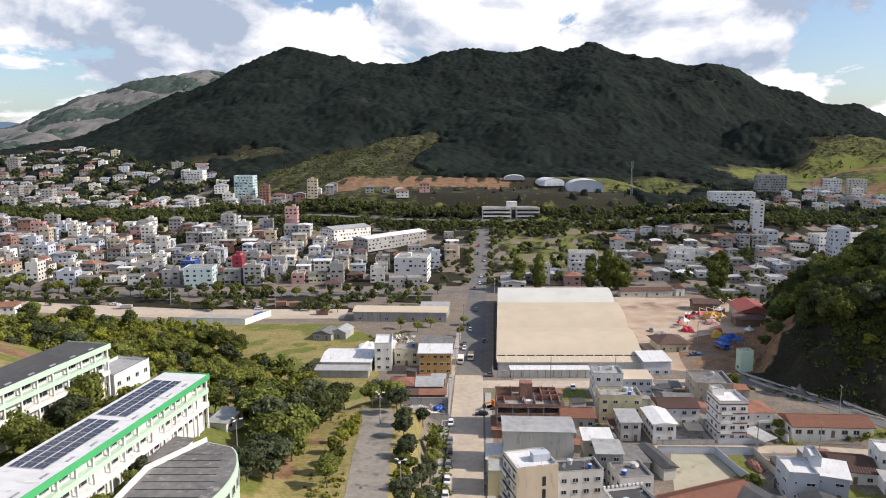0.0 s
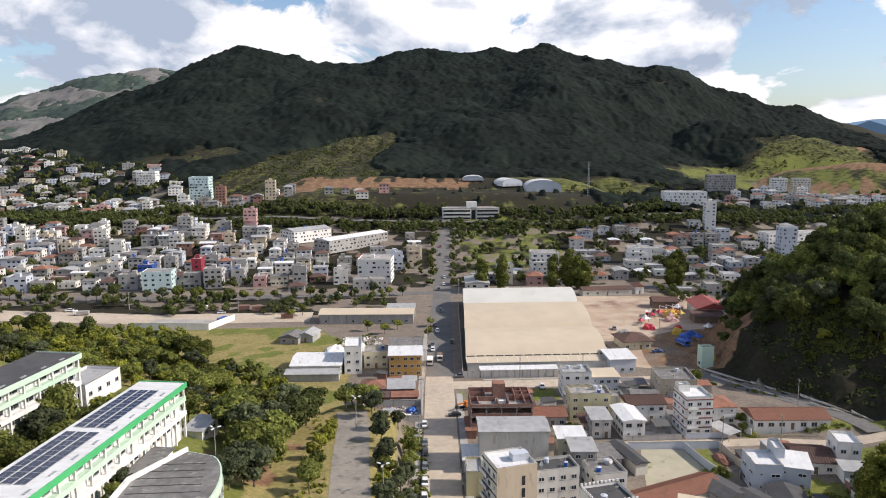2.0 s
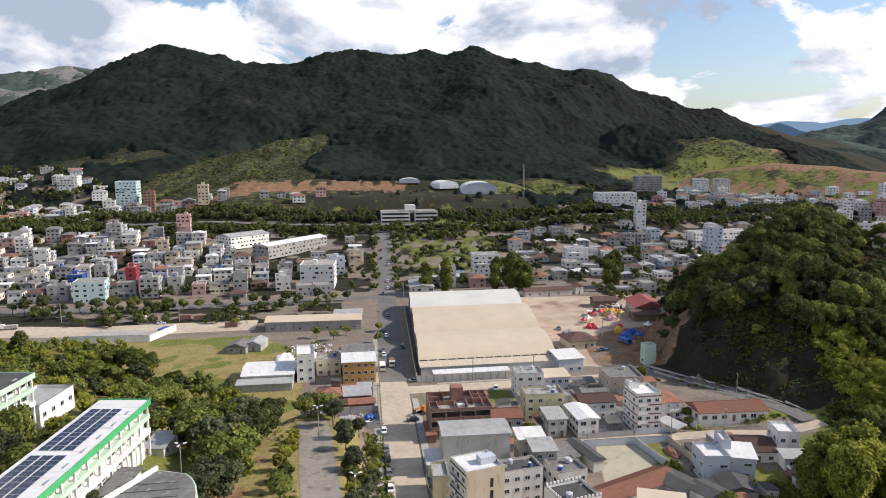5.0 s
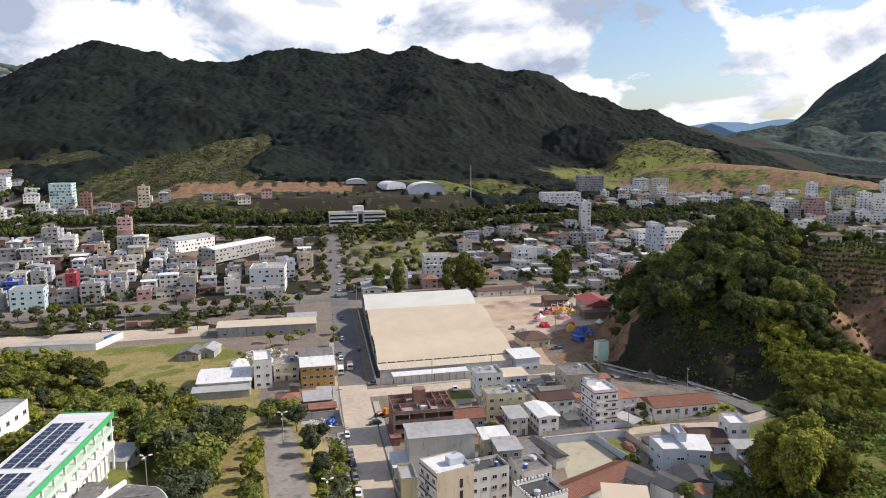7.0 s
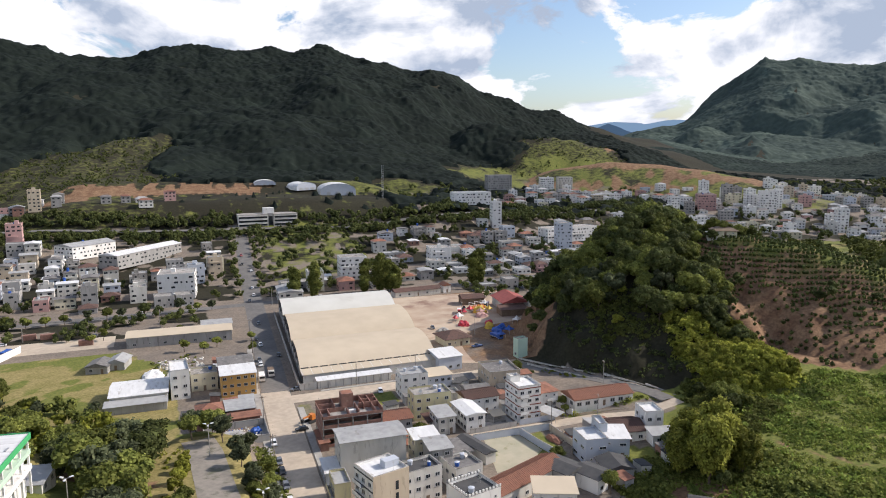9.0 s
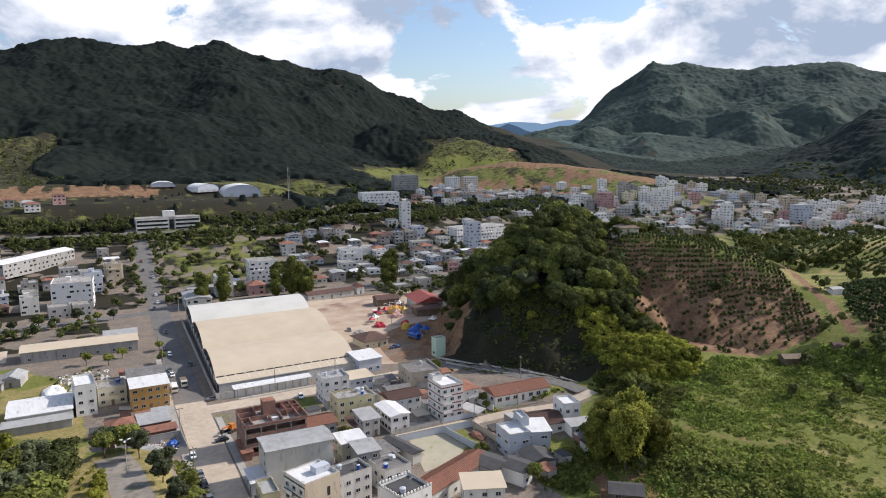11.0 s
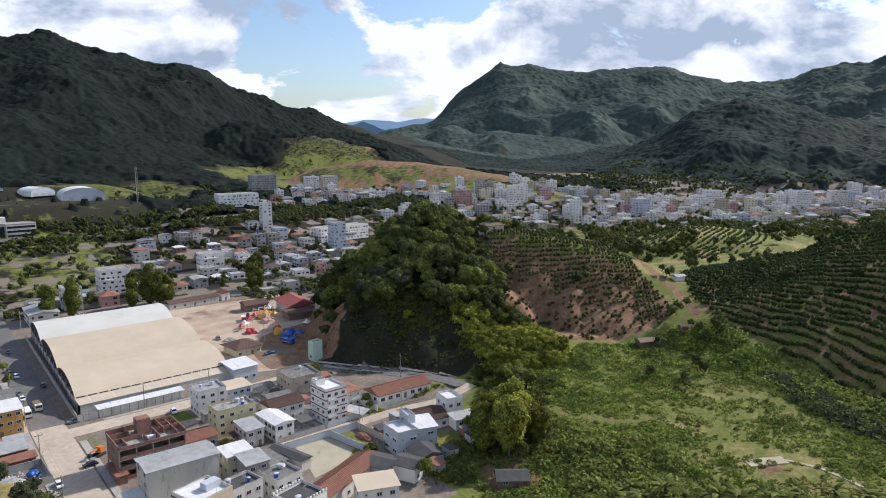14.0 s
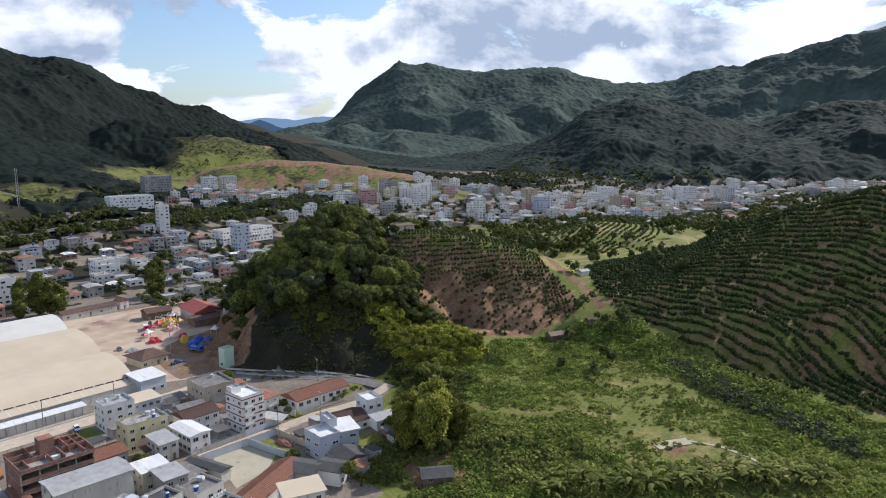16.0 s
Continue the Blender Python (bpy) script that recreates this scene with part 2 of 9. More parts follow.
M = dict(
    asphalt=mat("asphalt", (0.13, 0.125, 0.12), (0.19, 0.18, 0.165), 0.9, 0.6, 0.004, spots=(0.12, 0.62, (0.2, 0.19, 0.17))),
    concrete=mat("concrete_paving", (0.42, 0.40, 0.36), (0.30, 0.285, 0.26), 0.9, 0.7, 0.003, spots=(0.3, 0.6, (0.25, 0.23, 0.2))),
    dusty=mat("dusty_road", (0.54, 0.455, 0.35), (0.41, 0.345, 0.27), 0.95, 0.5, 0.01),
    # worn paving, with dappled tree shade put into its grey base and dark spots
    path=mat("worn_shaded_path_paving", (0.30, 0.265, 0.22), (0.20, 0.18, 0.15), 0.95, 0.7, 0.02, spots=(0.25, 0.54, (0.13, 0.125, 0.085))),
    yard=mat("pale_yard_earth", (0.50, 0.41, 0.31), (0.36, 0.26, 0.19), 0.95, 0.12, 0.01, spots=(0.05, 0.55, (0.26, 0.17, 0.13))),
    kerb=mat("kerb_concrete", (0.55, 0.53, 0.49), (0.42, 0.40, 0.37), 0.9, 1.0),
    glass=mat("window_glass", (0.02, 0.025, 0.03), (0.045, 0.05, 0.055), 0.08, 0.5),
    frame=mat("window_frame_paint", (0.55, 0.56, 0.56), (0.4, 0.4, 0.4), 0.5, 2.0),
    dark=mat("painted_interior_shade", (0.015, 0.014, 0.013), (0.03, 0.028, 0.025), 0.9, 1.0),
    metal=mat("galvanised_metal", (0.5, 0.51, 0.52), (0.38, 0.38, 0.38), 0.45, 1.0, metal=0.6),
    wood=mat("weathered_wood", (0.22, 0.16, 0.11), (0.13, 0.09, 0.06), 0.85, 1.5),
    bark=mat("tree_bark", (0.16, 0.12, 0.09), (0.08, 0.06, 0.045), 0.95, 2.0, 0.03),
    tile=mat("clay_roof_tile", (0.29, 0.13, 0.08), (0.17, 0.08, 0.055), 0.9, 0.9, 0.01, island=0.25, spots=(0.5, 0.58, (0.09, 0.055, 0.045))),
    tile_dark=mat("dark_clay_tile", (0.12, 0.066, 0.05), (0.07, 0.042, 0.034), 0.9, 0.9, 0.01, island=0.25),
    brick=mat("bare_clay_block", (0.30, 0.165, 0.125), (0.19, 0.105, 0.08), 0.95, 1.2, 0.006, spots=(0.5, 0.6, (0.33, 0.25, 0.2))),
    red_tile=mat("red_roof_sheet", (0.34, 0.085, 0.07), (0.25, 0.06, 0.05), 0.85, 0.6, spots=(0.4, 0.6, (0.2, 0.07, 0.06))),
    rubble=mat("orange_rubble", (0.42, 0.22, 0.12), (0.30, 0.15, 0.09), 0.95, 1.0, 0.01),
    sandy=mat("sandy_lot", (0.47, 0.41, 0.31), (0.37, 0.35, 0.25), 0.95, 0.3, 0.006, spots=(0.12, 0.6, (0.17, 0.19, 0.06))),
    slab=mat("bare_concrete_slab", (0.38, 0.36, 0.33), (0.24, 0.225, 0.205), 0.95, 0.8, spots=(0.45, 0.53, (0.14, 0.132, 0.118)), tint=0.15),
    tin_cream=mat("cream_sheet_roof", (0.56, 0.475, 0.355), (0.49, 0.415, 0.31), 0.95, 0.15, spots=(0.06, 0.62, (0.52, 0.44, 0.33))),
    tin_white=mat("white_sheet_roof", (0.70, 0.70, 0.69), (0.58, 0.58, 0.57), 0.85, 0.9, spots=(0.7, 0.58, (0.42, 0.40, 0.37)), stretch=(1, 0.3, 1)),
    tin_pale=mat("pale_vault_sheet", (0.60, 0.59, 0.54), (0.53, 0.52, 0.47), 0.95, 0.12, spots=(0.05, 0.6, (0.49, 0.47, 0.42))),
    tin_grey=mat("grey_sheet_roof", (0.40, 0.40, 0.39), (0.28, 0.28, 0.275), 0.6, 0.5, spots=(0.35, 0.6, (0.2, 0.18, 0.16))),
    fibre=mat("fibre_cement_roof", (0.20, 0.19, 0.18), (0.115, 0.11, 0.105), 0.95, 0.8, spots=(0.5, 0.57, (0.3, 0.28, 0.26))),
    tin_dark=mat("dark_roof_sheet", (0.05, 0.05, 0.052), (0.08, 0.078, 0.075), 0.9, 0.6),
    white=mat("white_wall_paint", (0.78, 0.77, 0.74), (0.68, 0.66, 0.62), 0.85, 0.4, spots=(0.9, 0.575, (0.5, 0.48, 0.44)), tint=0.06, stretch=(1, 1, 0.22)),
    offwhite=mat("off_white_wall_paint", (0.64, 0.62, 0.57), (0.52, 0.50, 0.45), 0.85, 0.4, spots=(0.9, 0.56, (0.38, 0.36, 0.32)), tint=0.10, stretch=(1, 1, 0.22)),
    grey=mat("grey_wall_render", (0.40, 0.39, 0.37), (0.30, 0.29, 0.275), 0.9, 0.4, spots=(0.9, 0.56, (0.22, 0.21, 0.2)), tint=0.15, stretch=(1, 1, 0.22)),
    bluegrey=mat("blue_grey_wall_paint", (0.50, 0.53, 0.58), (0.44, 0.47, 0.52), 0.8, 0.4),
    beige=mat("beige_wall_paint", (0.55, 0.47, 0.35), (0.46, 0.38, 0.28), 0.9, 0.35, spots=(0.9, 0.56, (0.33, 0.27, 0.2)), tint=0.06, stretch=(1, 1, 0.22)),
    cream=mat("cream_wall_paint", (0.62, 0.58, 0.44), (0.54, 0.50, 0.37), 0.85, 0.4, spots=(0.9, 0.57, (0.4, 0.37, 0.28)), stretch=(1, 1, 0.22)),
    yellow=mat("ochre_wall_paint", (0.58, 0.34, 0.10), (0.50, 0.29, 0.09), 0.85, 0.4),
    pale_yellow=mat("pale_yellow_wall_paint", (0.66, 0.60, 0.36), (0.58, 0.52, 0.30), 0.85, 0.4, spots=(0.9, 0.57, (0.45, 0.4, 0.28)), stretch=(1, 1, 0.22)),
    pink=mat("faded_pink_wall_paint", (0.52, 0.32, 0.29), (0.42, 0.26, 0.24), 0.85, 0.4, tint=0.1),
    red=mat("deep_red_wall_paint", (0.30, 0.03, 0.05), (0.24, 0.03, 0.04), 0.8, 0.4),
    blue=mat("strong_blue_wall_paint", (0.03, 0.08, 0.34), (0.03, 0.07, 0.26), 0.8, 0.4),
    teal=mat("pale_teal_wall_paint", (0.50, 0.62, 0.62), (0.43, 0.54, 0.54), 0.8, 0.4),
    green_wall=mat("soft_green_wall_paint", (0.30, 0.50, 0.38), (0.24, 0.42, 0.32), 0.8, 0.4),
    ruddy=mat("brown_red_band_paint", (0.22, 0.07, 0.05), (0.17, 0.06, 0.045), 0.85, 0.5),
    school_green=mat("bright_green_fascia", (0.07, 0.42, 0.15), (0.06, 0.36, 0.13), 0.6, 0.3),
    mint=mat("mint_wall_paint", (0.52, 0.66, 0.52), (0.46, 0.6, 0.47), 0.8, 0.3),
    solar=mat("solar_cell_glass", (0.012, 0.016, 0.04), (0.02, 0.024, 0.05), 0.15, 0.6),
    blue_tarp=mat("blue_tarpaulin", (0.02, 0.10, 0.42), (0.02, 0.08, 0.32), 0.5, 1.0, 0.05),
    red_tarp=mat("red_tarpaulin", (0.55, 0.03, 0.05), (0.42, 0.03, 0.05), 0.5, 1.0, 0.05),
    yellow_tarp=mat("yellow_canvas", (0.62, 0.42, 0.05), (0.5, 0.34, 0.05), 0.6, 1.0, 0.04),
    orange=mat("orange_machine_paint", (0.60, 0.20, 0.03), (0.5, 0.16, 0.03), 0.5, 1.0),
    tyre=mat("tyre_rubber", (0.02, 0.02, 0.02), (0.035, 0.035, 0.035), 0.9, 2.0),
    car_white=mat("white_car_paint", (0.75, 0.75, 0.75), (0.7, 0.7, 0.7), 0.25, 1.0),
    car_grey=mat("grey_car_paint", (0.22, 0.23, 0.24), (0.2, 0.2, 0.21), 0.25, 1.0, metal=0.4),
    car_black=mat("black_car_paint", (0.02, 0.02, 0.022), (0.03, 0.03, 0.03), 0.2, 1.0),
    car_red=mat("red_car_paint", (0.40, 0.02, 0.02), (0.34, 0.02, 0.02), 0.25, 1.0),
    car_blue=mat("dark_blue_car_paint", (0.03, 0.06, 0.16), (0.03, 0.05, 0.13), 0.25, 1.0),
    leaf=leaf_mat("broad_leaf", (0.215, 0.23, 0.055), (0.10, 0.12, 0.032)),
    leaf_dark=leaf_mat("dark_leaf", (0.125, 0.142, 0.045), (0.055, 0.069, 0.025)),
    leaf_lime=leaf_mat("lime_leaf", (0.30, 0.305, 0.05), (0.18, 0.195, 0.032)),
    leaf_grey=leaf_mat("grey_green_leaf", (0.11, 0.125, 0.065), (0.065, 0.078, 0.04)),
    leaf_bamboo=leaf_mat("bamboo_leaf", (0.25, 0.25, 0.045), (0.15, 0.165, 0.03)),
    # the right slope's shade is put into this darker coffee green
    coffee=leaf_mat("coffee_bush_leaf", (0.062, 0.085, 0.028), (0.034, 0.05, 0.018), 0.35),
    coffee_young=leaf_mat("young_coffee_leaf", (0.125, 0.15, 0.048), (0.065, 0.085, 0.028), 0.35),
    # cloud shade over the mountain is put into this near-black green
    forest=canopy_mat("hill_shade_canopy", (0.0165, 0.0225, 0.018), (0.0085, 0.012, 0.0105), 0.12, 0.011),
    # bluish distance haze is mixed into the next two forest greens
    forest_mid=canopy_mat("right_hill_haze_canopy", (0.030, 0.043, 0.036), (0.016, 0.024, 0.022), 0.09, 0.009),
    forest_far=canopy_mat("far_haze_canopy", (0.074, 0.098, 0.080), (0.040, 0.057, 0.052), 0.05, 0.006),
    rock=mat("bare_grey_rock", (0.20, 0.19, 0.18), (0.10, 0.10, 0.095), 0.95, 0.02, 0.8, stretch=(1, 1, 0.25), world_space=True, spots=(0.03, 0.56, (0.07, 0.085, 0.05))),
    shrub=leaf_mat("meadow_shrub_leaf", (0.215, 0.265, 0.055), (0.12, 0.165, 0.035), 0.3),
    herb=leaf_mat("meadow_herb_leaf", (0.31, 0.345, 0.085), (0.21, 0.255, 0.055), 0.25),
)


for key in ("tin_cream", "tin_pale", "tin_white", "tin_grey", "dusty", "concrete", "yard", "sandy", "asphalt", "slab"):
    M[key].node_tree.nodes["Principled BSDF"].inputs["Specular IOR Level"].default_value = 0.15


# ---- the lie of the land ----
def sstep(a, b, v):
    t = np.clip((v - a) / (b - a), 0.0, 1.0)
    return t * t * (3 - 2 * t)


def fbm(x, y, scale, seed=0, octaves=4):
    """A cheap smooth noise in about -1..1 from rotated sines."""
    r = np.random.RandomState(seed)
    total, amp, f = 0.0, 1.0, 1.0 / scale
    for _ in range(octaves):
        for _ in range(3):
            a, p = r.uniform(0, 2 * math.pi), r.uniform(0, 2 * math.pi)
            total = total + amp / 3 * np.sin(2 * math.pi * f * (x * math.cos(a) + y * math.sin(a)) + p + 1.7 * np.sin(2 * math.pi * f * 0.53 * (x * math.sin(a) - y * math.cos(a)) + 2 * p))
        amp, f = amp * 0.5, f * 2.03
    return total


def ridge(x, y, pts, width, power=1.3, flat=0.0, wobble=0.0, seed=0):
    """Height above the plain of a crest through pts (x, y, z) whose flanks fall to nothing over the width."""
    d2 = fbm(x, y, width * 0.45, seed, 3) * wobble if wobble else 0.0
    num = den = 0.0
    near = np.full(np.broadcast(x, y).shape, 1e9)
    parts = []
    for (ax, ay, az), (bx, by, bz) in zip(pts[:-1], pts[1:]):
        ux, uy = bx - ax, by - ay
        t = np.clip(((x - ax) * ux + (y - ay) * uy) / (ux * ux + uy * uy), 0, 1)
        d = np.hypot(x - ax - t * ux, y - ay - t * uy)
        parts.append((d, az + t * (bz - az)))
        near = np.minimum(near, d)
    for d, z in parts:                                    # the crest's height, taken from its nearest stretch
        k = np.exp(-(d - near) / (0.02 * width + 0.06 * near + 0.5))
        num, den = num + k * z, den + k
    d = np.maximum(0.0, near - flat)
    s = np.clip(1 - d * (1 + d2 * np.minimum(1.0, d / (0.3 * width))) / width, 0, 1)
    return num / den * s ** power


MAIN = [(-1250, 1560, 20), (-843, 1647, 94), (-683, 1719, 181), (-494, 1783, 260), (-426, 1800, 305), (-386, 1809, 320), (-318, 1823, 308), (-234, 1835, 288), (-106, 1847, 275),
        (-5, 1850, 312), (139, 1845, 318), (239, 1834, 308), (384, 1810, 325), (445, 1796, 303), (562, 1763, 271), (647, 1733, 268), (809, 1664, 190), (871, 1632, 172), (906, 1463, 106), (954, 1329, 79), (1010, 1180, 30)]
FAR_LEFT = [(-2200, 2500, 40), (-1690, 2717, 132), (-1411, 2872, 278), (-1216, 2960, 350), (-1008, 3037, 384), (-700, 3150, 380), (-300, 3300, 300)]
BLUFF = [(2204, 2556, 130), (2234, 2528, 258), (2303, 2464, 336), (2416, 2351, 436), (2506, 2253, 420), (2626, 2110, 389), (2736, 1962, 401), (2865, 1764, 405), (2931, 1652, 357),
         (3002, 1516, 324), (3094, 1314, 330), (3137, 1205, 383), (3191, 1053, 390), (3240, 886, 441), (3291, 667, 497), (3330, 430, 545), (3350, 0, 600)]
DARK = [(1494, 1120, 24), (1553, 1034, 76), (1620, 922, 152), (1665, 835, 186), (1716, 721, 164), (1750, 632, 140), (1780, 540, 120), (1808, 431, 168), (1835, 288, 172), (1900, 50, 200)]
SPUR_GREEN = [(-20, 1200, 118), (-44, 1149, 100), (-103, 1045, 84), (-131, 890, 56), (-160, 764, 30), (-175, 720, 16)]
SPUR_RIGHT = [(515, 986, 33), (551, 965, 49), (621, 918, 60), (675, 876, 57), (690, 800, 51), (709, 736, 42), (700, 640, 24)]
SHOULDER = [(560, 1260, 125), (612, 1184, 104), (686, 1140, 97), (767, 1084, 72), (815, 1046, 45)]
HILL_A = [(180, 258, 34), (196, 284, 43), (217, 300, 47), (238, 262, 37), (258, 215, 27), (262, 175, 12)]
HILL_A2 = [(168, 192, 8), (176, 178, 5)]
HILL_B = [(352, 176, 8), (340, 160, 14), (329, 148, 21), (330, 120, 36), (333, 92, 46), (336, 60, 57), (345, 0, 72), (350, -80, 84)]
HILL_C = [(-250, 195, 44), (-160, 175, 38), (-95, 140, 26), (-70, 100, 25.5), (-60, 40, 27), (-60, -120, 30)]
HILL_D = [(-185, 196, 38), (-150, 203, 30), (-130, 208, 25), (-112, 213, 13)]
RIGHT_BACK = [(1500, 1900, 30), (1673, 1957, 50), (1822, 1815, 118), (1959, 1662, 92), (2084, 1498, 76), (2250, 1300, 40)]
MID_KNOB = [(446, 272, 19), (486, 290, 20), (530, 292, 15)]

LEVELLED = [([(100, 252, 0), (110, 252, 0), (119, 236, 0.3), (128, 220, 1.2), (136, 202, 2.5), (150, 182, 5.0), (166, 160, 7.5)], 4.5),
            ([(60, 190.8, 0), (106, 190.2, 0), (122, 185, 1.0), (140, 186, 3.2)], 4.0),
            ([(-16, 125, 15.2), (-17.5, 160, 12.2), (-18.5, 190, 9.4), (-20, 202, 8.2)], 6.0),
            ([(4.5, 100, 0), (5, 166, 0), (8.8, 237, 0), (14.2, 316, 0)], 8.5)]


def height(x, y):
    x, y = np.asarray(x, float), np.asarray(y, float)
    base = 17 * sstep(440, 680, y) * (1 - 0.75 * sstep(60, 380, x)) + 6.5 * sstep(85, 160, x) * (1 - sstep(150, 330, y)) + 9 * sstep(150, 260, x) * (1 - sstep(235, 340, y)) + (22 * sstep(622, 690, y) + 11 * sstep(742, 796, y)) * sstep(-220, -90, x) * (1 - sstep(190, 300, x))
    rough = fbm(x, y, 160, 5, 4)
    m = ridge(x, y, MAIN, 1120, 1.15, 12, 0.16, 3) * sstep(470, 690, y)
    m = np.maximum(m, ridge(x, y, FAR_LEFT, 1300, 1.4, 20, 0.25, 4))
    m = np.maximum(m, ridge(x, y, BLUFF, 1250, 1.7, 25, 0.30, 6))
    m = np.maximum(m, ridge(x, y, DARK, 560, 1.0, 15, 0.2, 7))
    m = np.maximum(m, ridge(x, y, RIGHT_BACK, 600, 1.2, 15, 0.2, 8))
    m = np.maximum(m, ridge(x, y, SPUR_GREEN, 190, 0.9, 10, 0.1, 9))
    m = np.maximum(m, ridge(x, y, SPUR_RIGHT, 135, 0.85, 18, 0.1, 10))
    m = np.maximum(m, ridge(x, y, SHOULDER, 190, 1.0, 10, 0.1, 13))
    m = m + np.clip((m - 40) / 120, 0, 1) * rough * 9
    n = ridge(x, y, HILL_A, 52, 0.75, 6, 0.12, 11)
    n = np.maximum(n, ridge(x, y, HILL_A2, 34, 1.0, 4))
    n = np.maximum(n, ridge(x, y, HILL_B, 112, 0.9, 6, 0.08, 12))
    n = np.maximum(n, ridge(x, y, MID_KNOB, 82, 0.9, 8, 0.1, 14))
    c = np.minimum(ridge(x, y, HILL_C, 62, 0.85, 22), 40)
    shelf = 14.5 - 0.10 * (y - 137)                       # the paved path on the bank
    bank = np.clip(shelf, 2, 22) * sstep(-2, -9, x - 0.02 * (y - 140)) * (1 - sstep(198, 222, y)) * sstep(20, 60, y)
    n = np.maximum(n, np.maximum(np.maximum(c, bank), ridge(x, y, HILL_D, 46, 0.9, 5, 0.1, 15)))
    low = base + n
    z = np.maximum(low, m) + 3 * np.exp(-np.abs(low - m) / 8) * (m > 4)
    for pts, half in LEVELLED:                            # streets cut into the slopes
        near, lev = np.full(z.shape, 1e9), np.zeros(z.shape)
        for (ax, ay, az), (bx, by, bz) in zip(pts[:-1], pts[1:]):
            ux, uy = bx - ax, by - ay
            t = np.clip(((x - ax) * ux + (y - ay) * uy) / (ux * ux + uy * uy), 0, 1)
            d = np.hypot(x - ax - t * ux, y - ay - t * uy)
            lev = np.where(d < near, az + t * (bz - az), lev)
            near = np.minimum(near, d)
        w = 1 - sstep(half, half + 7, near)
        z = z * (1 - w) + lev * w
    return z


GRID = {}


def hz(x, y):
    """The height of the ground sheet itself at a place."""
    xs, ys, zs = GRID["x"], GRID["y"], GRID["z"]
    i = min(max(int(np.searchsorted(xs, x)) - 1, 0), len(xs) - 2)
    j = min(max(int(np.searchsorted(ys, y)) - 1, 0), len(ys) - 2)
    u, v = (x - xs[i]) / (xs[i + 1] - xs[i]), (y - ys[j]) / (ys[j + 1] - ys[j])
    return float((zs[j, i] * (1 - u) + zs[j, i + 1] * u) * (1 - v) + (zs[j + 1, i] * (1 - u) + zs[j + 1, i + 1] * u) * v)


def hz_many(x, y):
    xs, ys, zs = GRID["x"], GRID["y"], GRID["z"]
    i = np.clip(np.searchsorted(xs, x) - 1, 0, len(xs) - 2)
    j = np.clip(np.searchsorted(ys, y) - 1, 0, len(ys) - 2)
    u, v = (x - xs[i]) / (xs[i + 1] - xs[i]), (y - ys[j]) / (ys[j + 1] - ys[j])
    return (zs[j, i] * (1 - u) + zs[j, i + 1] * u) * (1 - v) + (zs[j + 1, i] * (1 - u) + zs[j + 1, i + 1] * u) * v


# ---- mesh helpers ----
def mesh_np(name, verts, faces, mats, mat_index=None, smooth=False):
    """A mesh from arrays; faces is an (n, 3) or (n, 4) array."""
    me = bpy.data.meshes.new(name)
    verts, faces = np.asarray(verts, np.float32), np.asarray(faces, np.int32)
    k = faces.shape[1]
    me.vertices.add(len(verts))
    me.vertices.foreach_set("co", verts.ravel())
    me.loops.add(faces.size)
    me.loops.foreach_set("vertex_index", faces.ravel())
    me.polygons.add(len(faces))
    me.polygons.foreach_set("loop_start", np.arange(0, faces.size, k, dtype=np.int32))
    for m in mats:
        me.materials.append(m)
    if mat_index is not None:
        me.polygons.foreach_set("material_index", np.asarray(mat_index, np.int32))
    me.update(calc_edges=True)
    me.polygons.foreach_set("use_smooth", np.full(len(faces), smooth, bool))
    return me


class Box:
    """Collects boxes and quads into one mesh."""

    def __init__(self):
        self.v, self.f = [], []

    def box(self, x0, y0, z0, x1, y1, z1):
        n = len(self.v)
        self.v += [(x0, y0, z0), (x1, y0, z0), (x1, y1, z0), (x0, y1, z0), (x0, y0, z1), (x1, y0, z1), (x1, y1, z1), (x0, y1, z1)]
        self.f += [tuple(n + i for i in q) for q in ((0, 3, 2, 1), (4, 5, 6, 7), (0, 1, 5, 4), (1, 2, 6, 5), (2, 3, 7, 6), (3, 0, 4, 7))]
        return self

    def poly(self, *pts):
        n = len(self.v)
        self.v += [tuple(p) for p in pts]
        self.f.append(tuple(range(n, n + len(pts))))
        return self

    def prism(self, outline, z0, z1):
        """An upright prism over an outline given anticlockwise."""
        n, k = len(self.v), len(outline)
        self.v += [(x, y, z0) for x, y in outline] + [(x, y, z1) for x, y in outline]
        self.f += [tuple(range(n + k - 1, n - 1, -1)), tuple(range(n + k, n + 2 * k))]
        self.f += [(n + i, n + (i + 1) % k, n + k + (i + 1) % k, n + k + i) for i in range(k)]
        return self

    def tube(self, x, y, z0, z1, r0, r1=None, sides=8):
        r1 = r0 if r1 is None else r1
        n = len(self.v)
        for r, z in ((r0, z0), (r1, z1)):
            self.v += [(x + r * math.cos(2 * math.pi * i / sides), y + r * math.sin(2 * math.pi * i / sides), z) for i in range(sides)]
        self.f += [tuple(range(n + sides - 1, n - 1, -1)), tuple(range(n + sides, n + 2 * sides))]
        self.f += [(n + i, n + (i + 1) % sides, n + sides + (i + 1) % sides, n + sides + i) for i in range(sides)]
        return self

    def mesh(self, name, *mats):
        me = bpy.data.meshes.new(name)
        me.from_pydata(self.v, [], self.f)
        for m in mats:
            me.materials.append(m)
        me.update()
        return me


def part(name, shape, material, parent, label="", at=None, kind=""):
    """One mesh object under a thing or a part; shape is a Box, a mesh or an object's data to share."""
    me = shape.mesh(name, material) if isinstance(shape, Box) else shape
    ob = new(name, me)
    ob.parent = parent
    if at is not None:
        ob.matrix_basis = at
    return tagged(ob, label=label, kind=kind)


